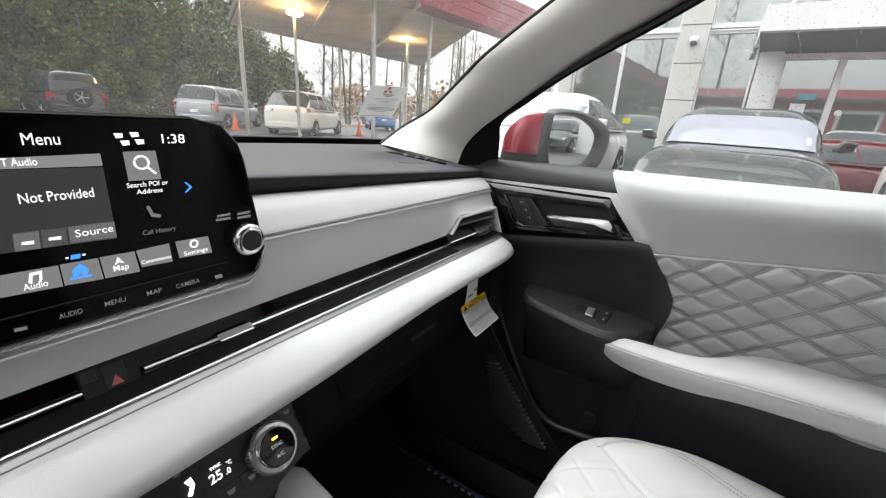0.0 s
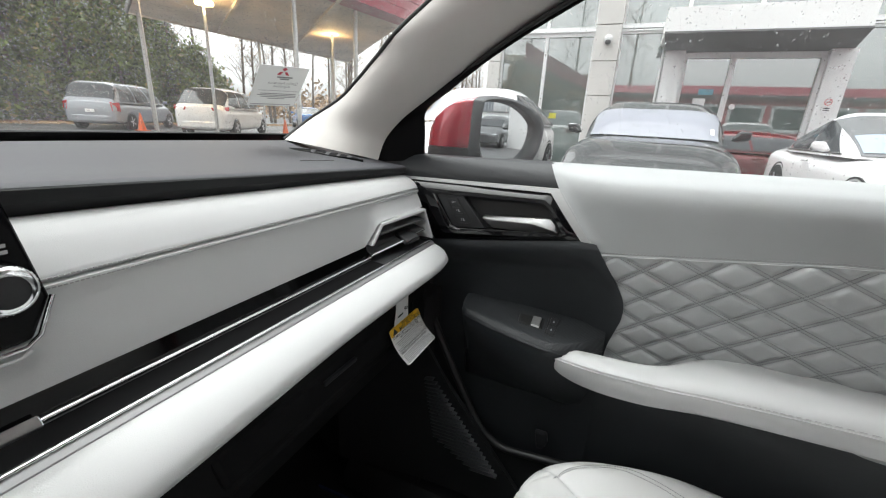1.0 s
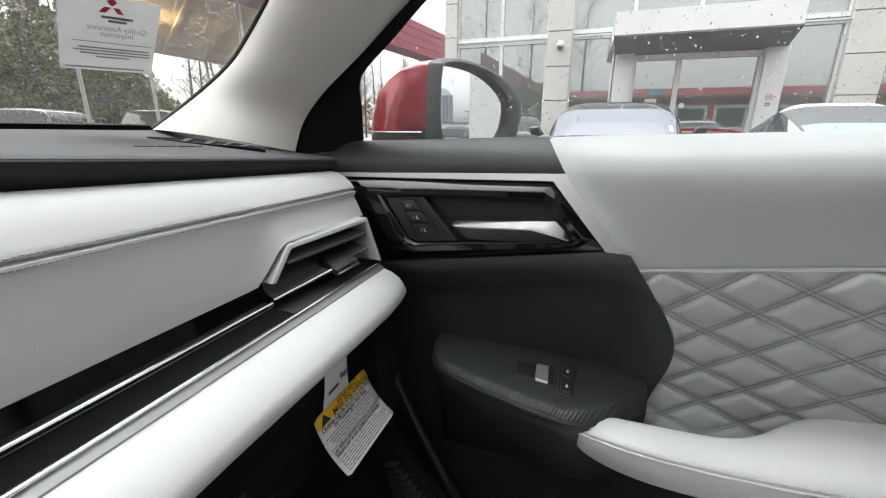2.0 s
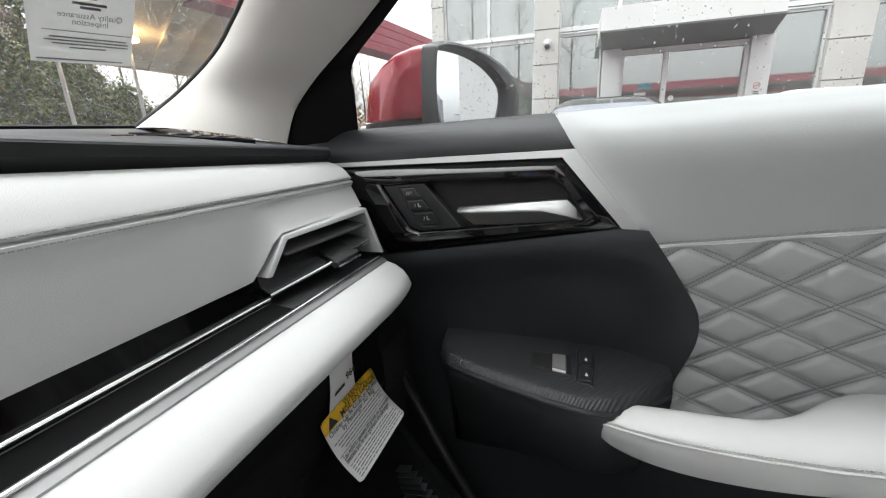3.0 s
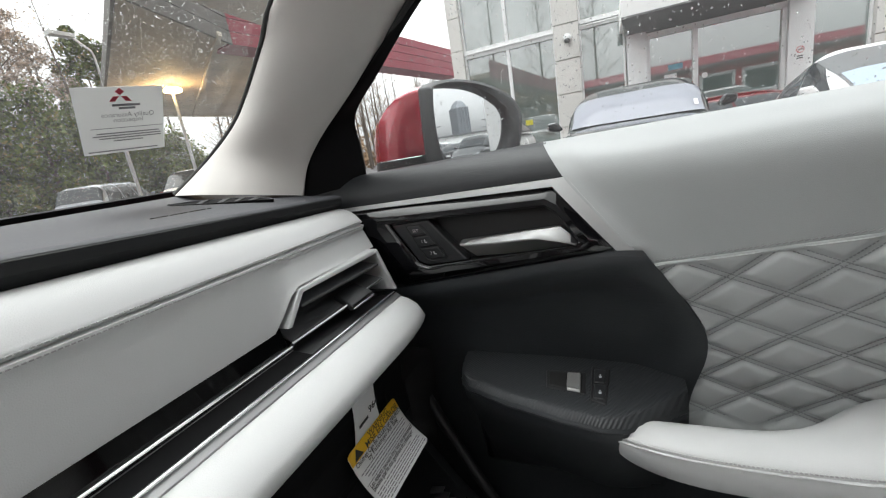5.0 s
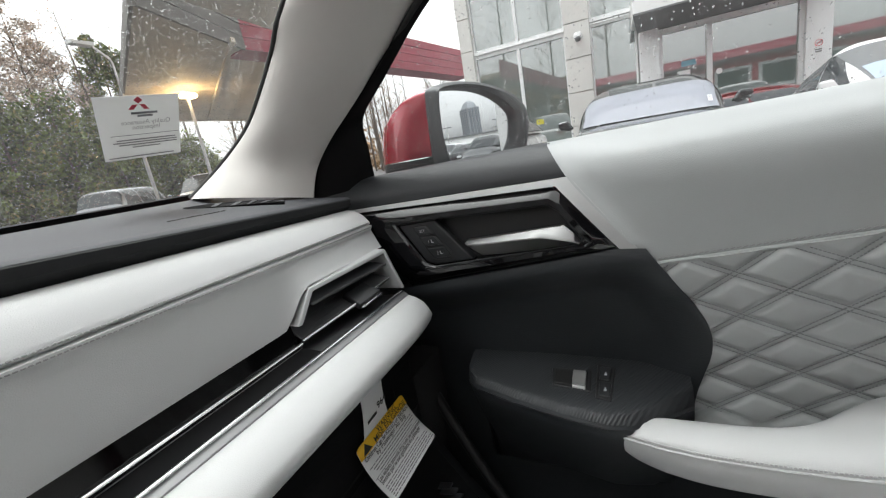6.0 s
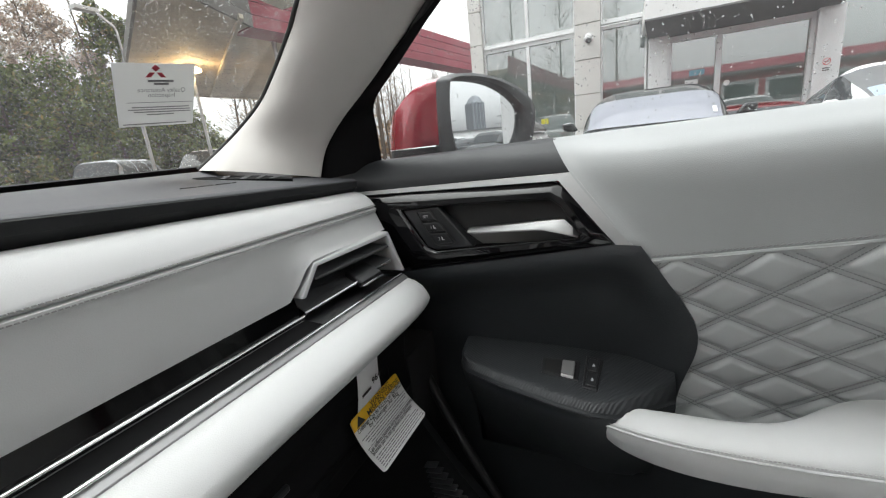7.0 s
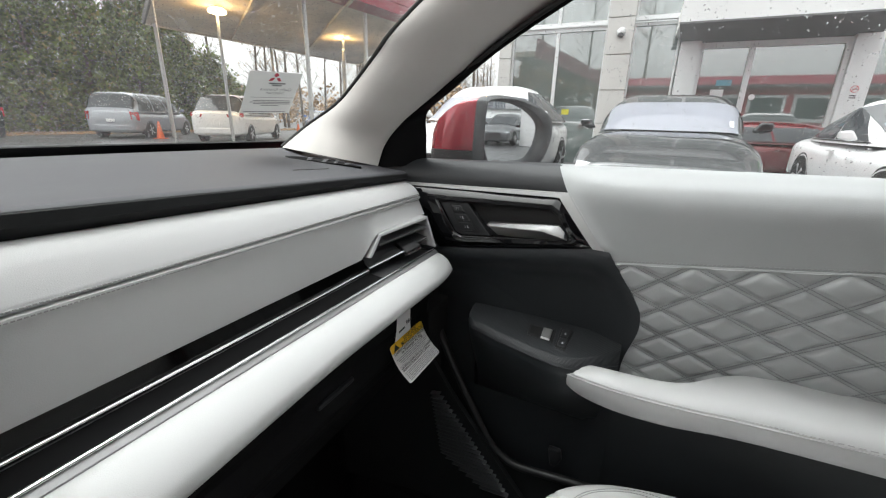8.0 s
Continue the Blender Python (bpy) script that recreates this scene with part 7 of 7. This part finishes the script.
        for k in range(15):
            edge.append(side(where(lo, True) + apillar + 0.06 + (where(lo, False) - where(lo, True) - 0.3 - apillar) * k / 14, lo - 0.015, s, 0.008))
        part("belt_trim", tube(edge, 0.008, 6), M_BLACK, ob, "black belt trim", 60)
        for xw in (0.9, L - 0.95):
            part("wheel_arch", lathe((xw - L / 2, s * (h - 0.16), r), (0, s, 0), [(0, r * 1.13), (0.155, r * 1.13), (0.158, r * 1.06), (0.10, r * 1.02)], 28), M_SEAL, ob, "dark wheel arch", 40)
            wheel(ob, xw - L / 2, s * (h - 0.10), r, s)
        c = cowl - L / 2
        softened(part("side_mirror", prism([(c + 0.42, s * (h - 0.02), shoulder + 0.01), (c + 0.42, s * (h + 0.06), shoulder - 0.01), (c + 0.42, s * (h + 0.19), shoulder + 0.02), (c + 0.42, s * (h + 0.20), shoulder + 0.12), (c + 0.42, s * (h + 0.06), shoulder + 0.13)], (-0.10, 0, 0.01)), body, ob, "painted door mirror"), 0.03, 3)
        softened(part("headlight", prism([(-L / 2 + 0.04, s * h * 0.45, nose - 0.10), (-L / 2 + 0.10, s * h * 0.86, nose - 0.05), (-L / 2 + 0.16, s * h * 0.86, nose - 0.0), (-L / 2 + 0.06, s * h * 0.45, nose - 0.03)], (-0.03, 0, 0)), M_HEAD, ob, "clear headlight"), 0.008)
        if lamps == "tall":
            q = [(L / 2 - 0.03, s * h * 0.74, rear - 0.06), (L / 2 - 0.20, s * h * 0.99, rear - 0.08), (L / 2 - 0.20, s * h * 0.99, rear - 0.42), (L / 2 - 0.03, s * h * 0.78, rear - 0.40)]
        elif lamps == "rear":
            q = [(L / 2 - 0.02, s * h * 0.50, rear - 0.10), (L / 2 - 0.06, s * h * 0.80, rear - 0.12), (L / 2 - 0.06, s * h * 0.80, rear - 0.26), (L / 2 - 0.02, s * h * 0.50, rear - 0.24)]
        else:
            q = [(L / 2 - 0.02, s * h * 0.45, rear - 0.10), (L / 2 - 0.30, s * h * 1.0, rear - 0.03), (L / 2 - 0.26, s * h * 1.0, rear - 0.19), (L / 2 - 0.02, s * h * 0.50, rear - 0.22)]
        softened(part("tail_light", prism(q, (0.05, 0, 0)), M_TAIL, ob, "red tail light"), 0.01)
        softened(part("door_handle", box(0.15, 0.35, s * h - 0.01, s * h + 0.03, shoulder - 0.16, shoulder - 0.13), body, ob, "painted door handle"), 0.01)
    part("grille", box(-L / 2 - 0.012, -L / 2 + 0.05, -h * 0.42, h * 0.42, clear + 0.22, nose - 0.08), M_BLACK, ob, "black grille")
    softened(part("rear_bumper", prism([(L / 2 - 0.25, -h * 0.97, clear + 0.12), (L / 2 - 0.02, -h * 0.86, clear + 0.12), (L / 2 + 0.03, -h * 0.5, clear + 0.12), (L / 2 + 0.03, h * 0.5, clear + 0.12), (L / 2 - 0.02, h * 0.86, clear + 0.12), (L / 2 - 0.25, h * 0.97, clear + 0.12)], (0, 0, 0.24)), body, ob, "painted rear bumper"), 0.04, 3)
    part("number_plate", box(L / 2 + 0.01, L / 2 + 0.035, -0.16, 0.16, 0.68, 0.80), M_PAPER, ob, "blank number plate")
    return ob


P_DARK = paint("dark_grey_paint", (0.035, 0.038, 0.04), 0.5)
P_WHITE = paint("white_paint", (0.84, 0.84, 0.84), 0.0)
P_SILVER = paint("silver_car_paint", (0.34, 0.355, 0.385), 0.35)
P_BLACK = paint("charcoal_paint", (0.018, 0.02, 0.023), 0.1)
P_BLUE = paint("blue_paint", (0.03, 0.16, 0.5), 0.3)


def park(ob, x, y, heading):
    """heading: degrees of the nose from -x, turned about z."""
    ob.matrix_basis = pose(x, y, GROUND, 0, 0, heading)
    return ob


M_SHADE = surface("pale_blue_sunshade", (0.33, 0.40, 0.47), 0.6, var=0.05, bump=0.05)
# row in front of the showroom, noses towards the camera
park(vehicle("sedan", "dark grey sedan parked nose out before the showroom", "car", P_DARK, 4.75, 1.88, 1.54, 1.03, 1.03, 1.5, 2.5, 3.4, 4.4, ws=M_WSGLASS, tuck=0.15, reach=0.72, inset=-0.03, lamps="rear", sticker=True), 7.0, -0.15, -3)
# this windshield's reflection is put into its grey base colour
park(vehicle("sedan", "white sedan with a pale blue sunshade, parked before the showroom", "car", P_WHITE, 4.4, 1.84, 1.52, 0.93, 0.96, 1.45, 2.45, 2.75, 3.75, shade=M_SHADE, tuck=0.20, ws=tinted("glass_painted_grey_sheen", (0.16, 0.165, 0.17), 0.04), reach=1.0, inset=0.06, apillar=0.18, lamps="rear"), 7.73, -3.26, 1.4)
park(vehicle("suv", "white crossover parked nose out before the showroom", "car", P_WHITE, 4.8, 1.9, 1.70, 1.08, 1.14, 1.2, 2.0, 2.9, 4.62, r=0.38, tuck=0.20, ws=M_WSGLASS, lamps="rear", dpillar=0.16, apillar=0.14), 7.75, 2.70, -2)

# close to the entrance, seen between the two sedans: added for a red car showing in the glass, its paint darkened to
# that dull image
park(vehicle("hatchback", "small red hatchback at the entrance, stand-in for one showing in the glass", "car", paint("dulled_red_paint", (0.12, 0.008, 0.011), 0.1), 3.7, 1.62, 1.22, 0.86, 0.84, 0.9, 1.6, 3.1, 3.55, r=0.29), 10.86, -2.5, 90)

# rear row under and beyond the canopy, tails towards the camera
park(vehicle("minivan", "silver minivan parked tail out by the hedge", "minivan", P_SILVER, 5.25, 2.06, 1.90, 1.12, 1.12, 1.0, 2.0, 4.86, 5.2, rear=1.16, tuck=0.14), 12.1, 21.7, -146)
park(vehicle("minivan", "white minivan parked tail out by the hedge", "minivan", P_WHITE, 5.2, 2.04, 1.86, 1.10, 1.12, 1.0, 2.0, 4.5, 5.08, rear=1.18, tuck=0.16, lamps="wide"), 13.5, 16.85, -150)
jeep = park(vehicle("off_roader", "dark boxy off-roader with a spare wheel by the hedge", "suv", P_BLACK, 4.3, 2.02, 2.0, 1.18, 1.22, 1.45, 1.75, 4.12, 4.28, rear=1.22, r=0.40, tuck=0.10, clear=0.32), 6.5, 24.5, -90)
sp = part("spare_wheel", lathe((2.14, 0, 1.0), (1, 0, 0), [(0, 0.24), (0.0, 0.36), (0.04, 0.39), (0.18, 0.39), (0.22, 0.36), (0.22, 0.24)], 28), M_TYRE, None, "", 40)
sp.parent = jeep
rim = bmesh.new()
lathe((2.30, 0, 1.0), (1, 0, 0), [(0, 0.25), (0.06, 0.25), (0.06, 0.22), (0.01, 0.21)], 28, rim)
for k in range(5):
    tube([(2.34, 0, 1.0), (2.35, 0.23 * math.cos(k * math.tau / 5), 1.0 + 0.23 * math.sin(k * math.tau / 5))], 0.03, 6, rim)
rim = part("rim", rim, M_RIM, None, "five-spoke alloy rim", 40)
rim.parent = sp
park(vehicle("sedan", "blue sedan parked beyond the canopy posts", "car", P_BLUE, 4.5, 1.8, 1.45, 0.98, 1.0, 1.5, 2.2, 3.4, 4.2), 24.0, 21.6, -130)

# cars behind, which the door mirror shows
park(vehicle("suv", "charcoal crossover parked in the row behind", "car", paint("mid_grey_paint", (0.10, 0.105, 0.11), 0.5), 4.5, 1.84, 1.66, 1.06, 1.08, 1.25, 2.0, 3.5, 4.2, r=0.36), 12.7, -19.4, -42)
park(vehicle("sedan", "dark sedan parked in the row behind", "car", P_BLACK, 4.6, 1.84, 1.46, 1.0, 1.0, 1.5, 2.3, 3.4, 4.3), 14.0, -23.6, 140)
park(vehicle("suv", "white sport utility parked in the row behind", "car", P_WHITE, 4.5, 1.84, 1.7, 1.06, 1.08, 1.25, 2.0, 3.5, 4.2, r=0.36, lamps="wide"), 14.6, -27.6, 138)
park(vehicle("sedan", "dark red sedan parked far in the row behind", "car", paint("dark_red_paint", (0.12, 0.02, 0.03)), 4.6, 1.84, 1.46, 1.0, 1.0, 1.5, 2.3, 3.4, 4.3), 17.0, -32.5, 140)
park(vehicle("sedan", "white sedan parked far in the row behind", "car", P_WHITE, 4.6, 1.84, 1.46, 1.0, 1.0, 1.5, 2.3, 3.4, 4.3), 19.0, -38.0, 140)

# traffic cones
M_CONE = surface("orange_plastic", (0.8, 0.16, 0.05), 0.5, var=0.08, bump=0.05)
cone = thing("traffic_cone", "orange traffic cone on the wet asphalt", "traffic cone", (11.2, 19.2, GROUND), "traffic cones")
part("cone", lathe((11.2, 19.2, GROUND + 0.03), (0, 0, 1), [(0, 0.15), (0.68, 0.03), (0.69, 0.005)], 20), M_CONE, cone, "", 50)
part("foot", box(11.0, 11.4, 19.0, 19.4, GROUND, GROUND + 0.03), M_CONE, cone, "square orange foot")
copy_thing(cone, pose(15.4, 15.3, GROUND))

# ---- red office building behind the car, which the shop glass reflects ----
office = thing("red_building", "red building with white-framed windows across the lot", "building", (-9.6, -3, GROUND))
M_SIDING = surface("red_siding", (0.55, 0.035, 0.055), 0.6, var=0.12, scale=0.8, bump=0.1)
part("wall", box(-13.6, -9.6, -30, 2.5, GROUND, 3.7), M_SIDING, office, "red siding wall")
part("eave", prism([(-9.0, -30.2, 3.62), (-9.0, 2.7, 3.62), (-9.0, 2.7, 3.78), (-9.0, -30.2, 3.78)], (-5, 0, 0.1)), M_SOFFIT, office, "grey eave")
part("roof", prism([(-9.05, -30.3, 3.80), (-9.6, -30.3, 4.35), (-13.0, -30.3, 4.35), (-14.2, -30.3, 3.80)], (0, 33.1, 0)), M_REDROOF, office, "low dark red roof")
M_OFFICEGLASS = tinted("office_glass", (0.035, 0.05, 0.046), 0.03)
for k in range(13):
    y = -29.3 + 2.4 * k
    w = part("window", box(-9.62, -9.56, y + 0.2, y + 1.85, 1.75, 3.0), M_OFFICEGLASS, office, "dark window")
    for ya, yb, za, zb in ((y, y + 2.05, 1.55, 1.75), (y, y + 2.05, 3.0, 3.2), (y, y + 0.2, 1.75, 3.0), (y + 1.85, y + 2.05, 1.75, 3.0)):
        part("frame", box(-9.66, -9.52, ya, yb, za, zb), M_FRAMEW, w)
# a second red-edged canopy, which only the shop glass shows
porch = thing("red_porch", "red-edged porch roof with brown soffit across the lot", "canopy", (-4, 6, GROUND))
part("fascia", prism([(6.6, 4.61, 3.75), (-8.1, 3.2, 3.75), (-8.1, 3.2, 4.45), (6.6, 4.61, 4.45)], (0, 0.08, 0)), M_REDROOF, porch, "red fascia")
part("soffit", prism([(6.6, 4.70, 3.80), (-8.1, 3.29, 3.80), (-8.1, 4.4, 3.80), (6.6, 5.8, 3.80)], (0, 0, 0.2)), M_UNDER, porch, "brown soffit")
for x in (-3.0, -7.5):
    part("post", tube([(x, 5.0 + 0.09 * (x - 5), GROUND), (x, 5.0 + 0.09 * (x - 5), 3.8)], 0.08, 10), M_GALV, porch, "galvanised post", 60)

tower = thing("tower_block", "distant grey residential tower behind the lot", "building", (148, -262, 0))
M_TOWER = surface("tower_concrete", (0.27, 0.285, 0.305), 0.8, var=0.1, scale=0.3, fine=3, bump=0)
M_TOWERGLASS = tinted("tower_glass", (0.10, 0.11, 0.125), 0.1)
part("shaft", box(141, 150.5, -267, -256, 0, 29), M_TOWER, tower, "grey concrete shaft")
part("crown", loft([[(141.6, -266, 29), (149.9, -266, 29), (149.9, -256.6, 29), (141.6, -256.6, 29)], [(143.4, -265, 32.5), (148.2, -265, 32.5), (148.2, -257.8, 32.5), (143.4, -257.8, 32.5)], [(145, -263, 34), (146.6, -263, 34), (146.6, -260, 34), (145, -260, 34)]]), M_TOWER, tower, "stepped crown")
for k in range(4):
    part("balcony_strip", box(141.4 + 2.4 * k, 142.0 + 2.4 * k, -255.99, -255.4, 0, 29), M_TOWER, tower)
for f in range(17):
    for k in range(4):
        part("window", box(142.2 + 2.4 * k, 143.5 + 2.4 * k, -256.05, -255.9, 1.0 + 1.65 * f, 2.0 + 1.65 * f), M_TOWERGLASS, tower)
        part("window", box(140.9, 141.05, -266.3 + 2.7 * k, -264.9 + 2.7 * k, 1.0 + 1.65 * f, 2.0 + 1.65 * f), M_TOWERGLASS, tower)
hall = thing("low_building", "low pale commercial building behind the lot", "building", (60, -95, 0))
part("wall", box(20, 140, -110, -96, 0, 4.6), M_WHITE, hall, "pale wall")
part("band", box(19.8, 140.2, -96.2, -95.9, 0.6, 2.2), M_SOFFIT, hall, "grey lower band")
part("roof_edge", box(19.5, 140.5, -110.5, -95.5, 4.6, 5.0), M_SOFFIT, hall, "dark roof edge")
for x, y in ((26, -52), (33, -50), (45, -70)):
    lp = thing("lot_lamp", "tall twin-headed lamp behind the lot", "street lamp", (x, y, 0), "lot lamps")
    part("pole", tube([(x, y, 0), (x, y, 4.6)], 0.06, 8), M_GALV, lp, "grey pole", 60)
    part("lamp_head", box(x - 0.7, x + 0.7, y - 0.1, y + 0.1, 4.6, 4.7), M_SOFFIT, lp, "grey twin lamp head")

# ---- trees ----
M_BARK = surface("bark", (0.11, 0.085, 0.065), 0.9, var=0.3, scale=4, fine=40, bump=0.5, depth=0.01)
M_LEAF = surface("hedge_leaves", (0.085, 0.108, 0.020), 0.6, var=0.25, scale=0.6, fine=8, bump=0, island=0.6)
M_DRY = surface("dry_leaves", (0.28, 0.17, 0.08), 0.7, var=0.25, scale=0.6, fine=8, bump=0, island=0.5)

M_OLIVE = surface("olive_leaves", (0.17, 0.14, 0.04), 0.65, var=0.25, scale=0.6, fine=8, bump=0, island=0.6)
M_TAN = surface("tan_leaves", (0.42, 0.32, 0.25), 0.7, var=0.2, scale=0.6, fine=8, bump=0, island=0.4)


def leaf_cloud(name, centres, n, size, mat, parent, seed, label=""):
    """Many small leaves scattered round limb ends."""
    r = random.Random(seed)
    verts, faces = [], []
    base = origin(parent)
    for _ in range(n):
        c, rad = centres[r.randrange(len(centres))]
        d = Vector((r.gauss(0, 1), r.gauss(0, 1), r.gauss(0, 1))).normalized() * rad * (r.random() ** 0.45)
        p = Vector(c) + d - base
        a = Vector((r.uniform(-1, 1), r.uniform(-1, 1), r.uniform(-1, 1))).normalized()
        b = a.cross(Vector((r.uniform(-1, 1), r.uniform(-1, 1), r.uniform(-1, 1)))).normalized()
        s = size * r.uniform(0.5, 1.3)
        i = len(verts)
        verts += [p + a * s, p + b * s * 0.5, p - a * s, p - b * s * 0.5]
        faces.append((i, i + 1, i + 2, i + 3))
    mesh = bpy.data.meshes.new(name)
    mesh.from_pydata([tuple(v) for v in verts], [], faces)
    mesh.materials.append(mat)
    ob = new(name, mesh)
    ob.parent = parent
    if label:
        ob["label"] = label
    return ob


def evergreen(x, y, h, w, seed, leaves=8500, leaf=0.14):
    r = random.Random(seed)
    t = thing("evergreen_tree", "dense dark evergreen tree at the edge of the lot", "tree", (x, y, 0), "boundary trees")
    bm = tube([(x, y, 0), (x + 0.1, y, h * 0.5), (x, y, h * 0.95)], [0.10, 0.08, 0.02], 8)
    centres = []
    for k in range(64):
        f = r.random() ** 1.15
        z = 0.3 + (h - 0.6) * f
        rr = w * (1 - 0.72 * f ** 1.6) * r.uniform(0.25, 1.0)
        a = r.uniform(0, math.tau)
        c = (x + rr * math.cos(a), y + rr * math.sin(a), z)
        centres.append((c, r.uniform(0.45, 0.95)))
        if k % 3 == 0:
            tube([(x, y, z - 0.3), c], [0.04, 0.01], 5, bm)
    part("trunk", bm, M_BARK, t, "brown trunk and limbs", 60)
    leaf_cloud("crown", centres, leaves, leaf, M_LEAF, t, seed + 100, "dense green crown")
    leaf_cloud("yellowed_leaves", centres, leaves // 9, leaf, M_OLIVE, t, seed + 500, "scattered yellowed leaves")


def bare_tree(x, y, h, seed, leaves=500, lean=0.0, leaf=0.07, foliage=None):
    r = random.Random(seed)
    t = thing("bare_tree", "tall thin tree with few brown leaves", "tree", (x, y, 0), "bare trees")
    bm = tube([(x, y, 0), (x + lean * 0.4, y, h * 0.5), (x + lean, y, h)], [0.13, 0.09, 0.015], 7)
    ends = []
    for k in range(26):
        f = r.uniform(0.25, 0.97)
        z = h * f
        L = (1 - f) * h * 0.3 + 0.5
        a = r.uniform(0, math.tau)
        s = Vector((x + lean * f, y, z))
        e = s + Vector((math.cos(a), math.sin(a), 1.0)) * L * r.uniform(0.5, 0.9)
        m = s.lerp(e, 0.5) + Vector((r.uniform(-0.15, 0.15), r.uniform(-0.15, 0.15), 0.1))
        tube([s, m, e], [0.03, 0.018, 0.005], 4, bm)
        ends.append((e, 0.5))
        for _ in range(3):
            e2 = m + Vector((r.uniform(-1, 1), r.uniform(-1, 1), r.uniform(0.1, 1))) * 0.6 * L
            tube([m, e2], [0.012, 0.004], 4, bm)
            ends.append((e2, 0.4))
    part("trunk", bm, M_BARK, t, "slender brown trunk and twigs", 60)
    leaf_cloud("crown", ends, leaves, leaf, foliage or M_DRY, t, seed + 300, "sparse brown leaves")


rr = random.Random(11)
for k in range(15):
    x = -9 + 2.25 * k + rr.uniform(-0.5, 0.5)
    h = ramp(x, [(-9, 10.0), (7.5, 9.0), (12.5, 8.0), (16.5, 7.0), (20.5, 5.5), (24, 3.2)]) * rr.uniform(0.9, 1.1)
    evergreen(x, 28.8 + rr.uniform(-0.6, 0.7), h, 2.2, 20 + k)
for k in range(12):
    x = -9 + 2.8 * k + rr.uniform(-0.5, 0.5)
    h = ramp(x, [(-9, 10.5), (7.5, 9.7), (12.5, 8.2), (16.5, 6.8), (20.5, 5.2), (24, 3.0)]) * rr.uniform(0.9, 1.05)
    evergreen(x, 32.2 + rr.uniform(-0.6, 0.7), h, 2.6, 60 + k, 8000, 0.26)
for k in range(46):
    bare_tree(18 + 1.3 * k + rr.uniform(-0.8, 0.8), 34.5 - 0.36 * k + rr.uniform(-3, 4), rr.uniform(10, 15), 120 + k, 380, rr.uniform(-0.9, 0.9))
for k in range(5):
    bare_tree(11.0 + 1.9 * k, 38 + rr.uniform(-1, 1), 17.5 - 0.6 * k, 170 + k, 5200, 0.0, 0.10, M_TAN)
evergreen(21.6, 37, 14.8, 2.9, 190, 20000, 0.17)
evergreen(24.6, 39, 13.0, 2.4, 191, 12000, 0.17)
for k in range(6):
    bare_tree(-13.5 + rr.uniform(-1, 1), 4.2 + 1.5 * k, rr.uniform(4.5, 6.5), 200 + k, 5000, 0.0, 0.12)

for k in range(5, 9):
    bare_tree(-22 + rr.uniform(-2, 2), -24 + 4.9 * k + rr.uniform(-1, 1), rr.uniform(13, 19), 260 + k, 700, rr.uniform(-0.8, 0.8))

# far woods closing the horizon
woods = thing("far_woods", "distant band of bare woods round the lot", "woods", (0, 60, 0), kind="stuff")
rw = random.Random(3)
cent = []
for k in range(260):
    a = radians(rw.uniform(5, 100))
    d = rw.uniform(58, 85)
    cent.append(((d * math.cos(a), d * math.sin(a), rw.uniform(0.5, 5.0)), rw.uniform(1.2, 2.4)))
leaf_cloud("brush", cent, 16000, 0.35, M_DRY, woods, 9, "brown far brush")
litter = thing("leaf_litter", "fallen brown leaves along the hedge", "leaf litter", (6, 26, GROUND), kind="stuff")
leaf_cloud("leaves", [((-8 + 0.62 * k, 25.6, GROUND), 2.2) for k in range(60)], 12000, 0.12, M_DRY, litter, 19, "fallen brown leaves")
for v in litter.children[0].data.vertices:
    v.co.z = 0.02 + 0.03 * abs(math.sin(v.co.x * 91 + v.co.y * 57))
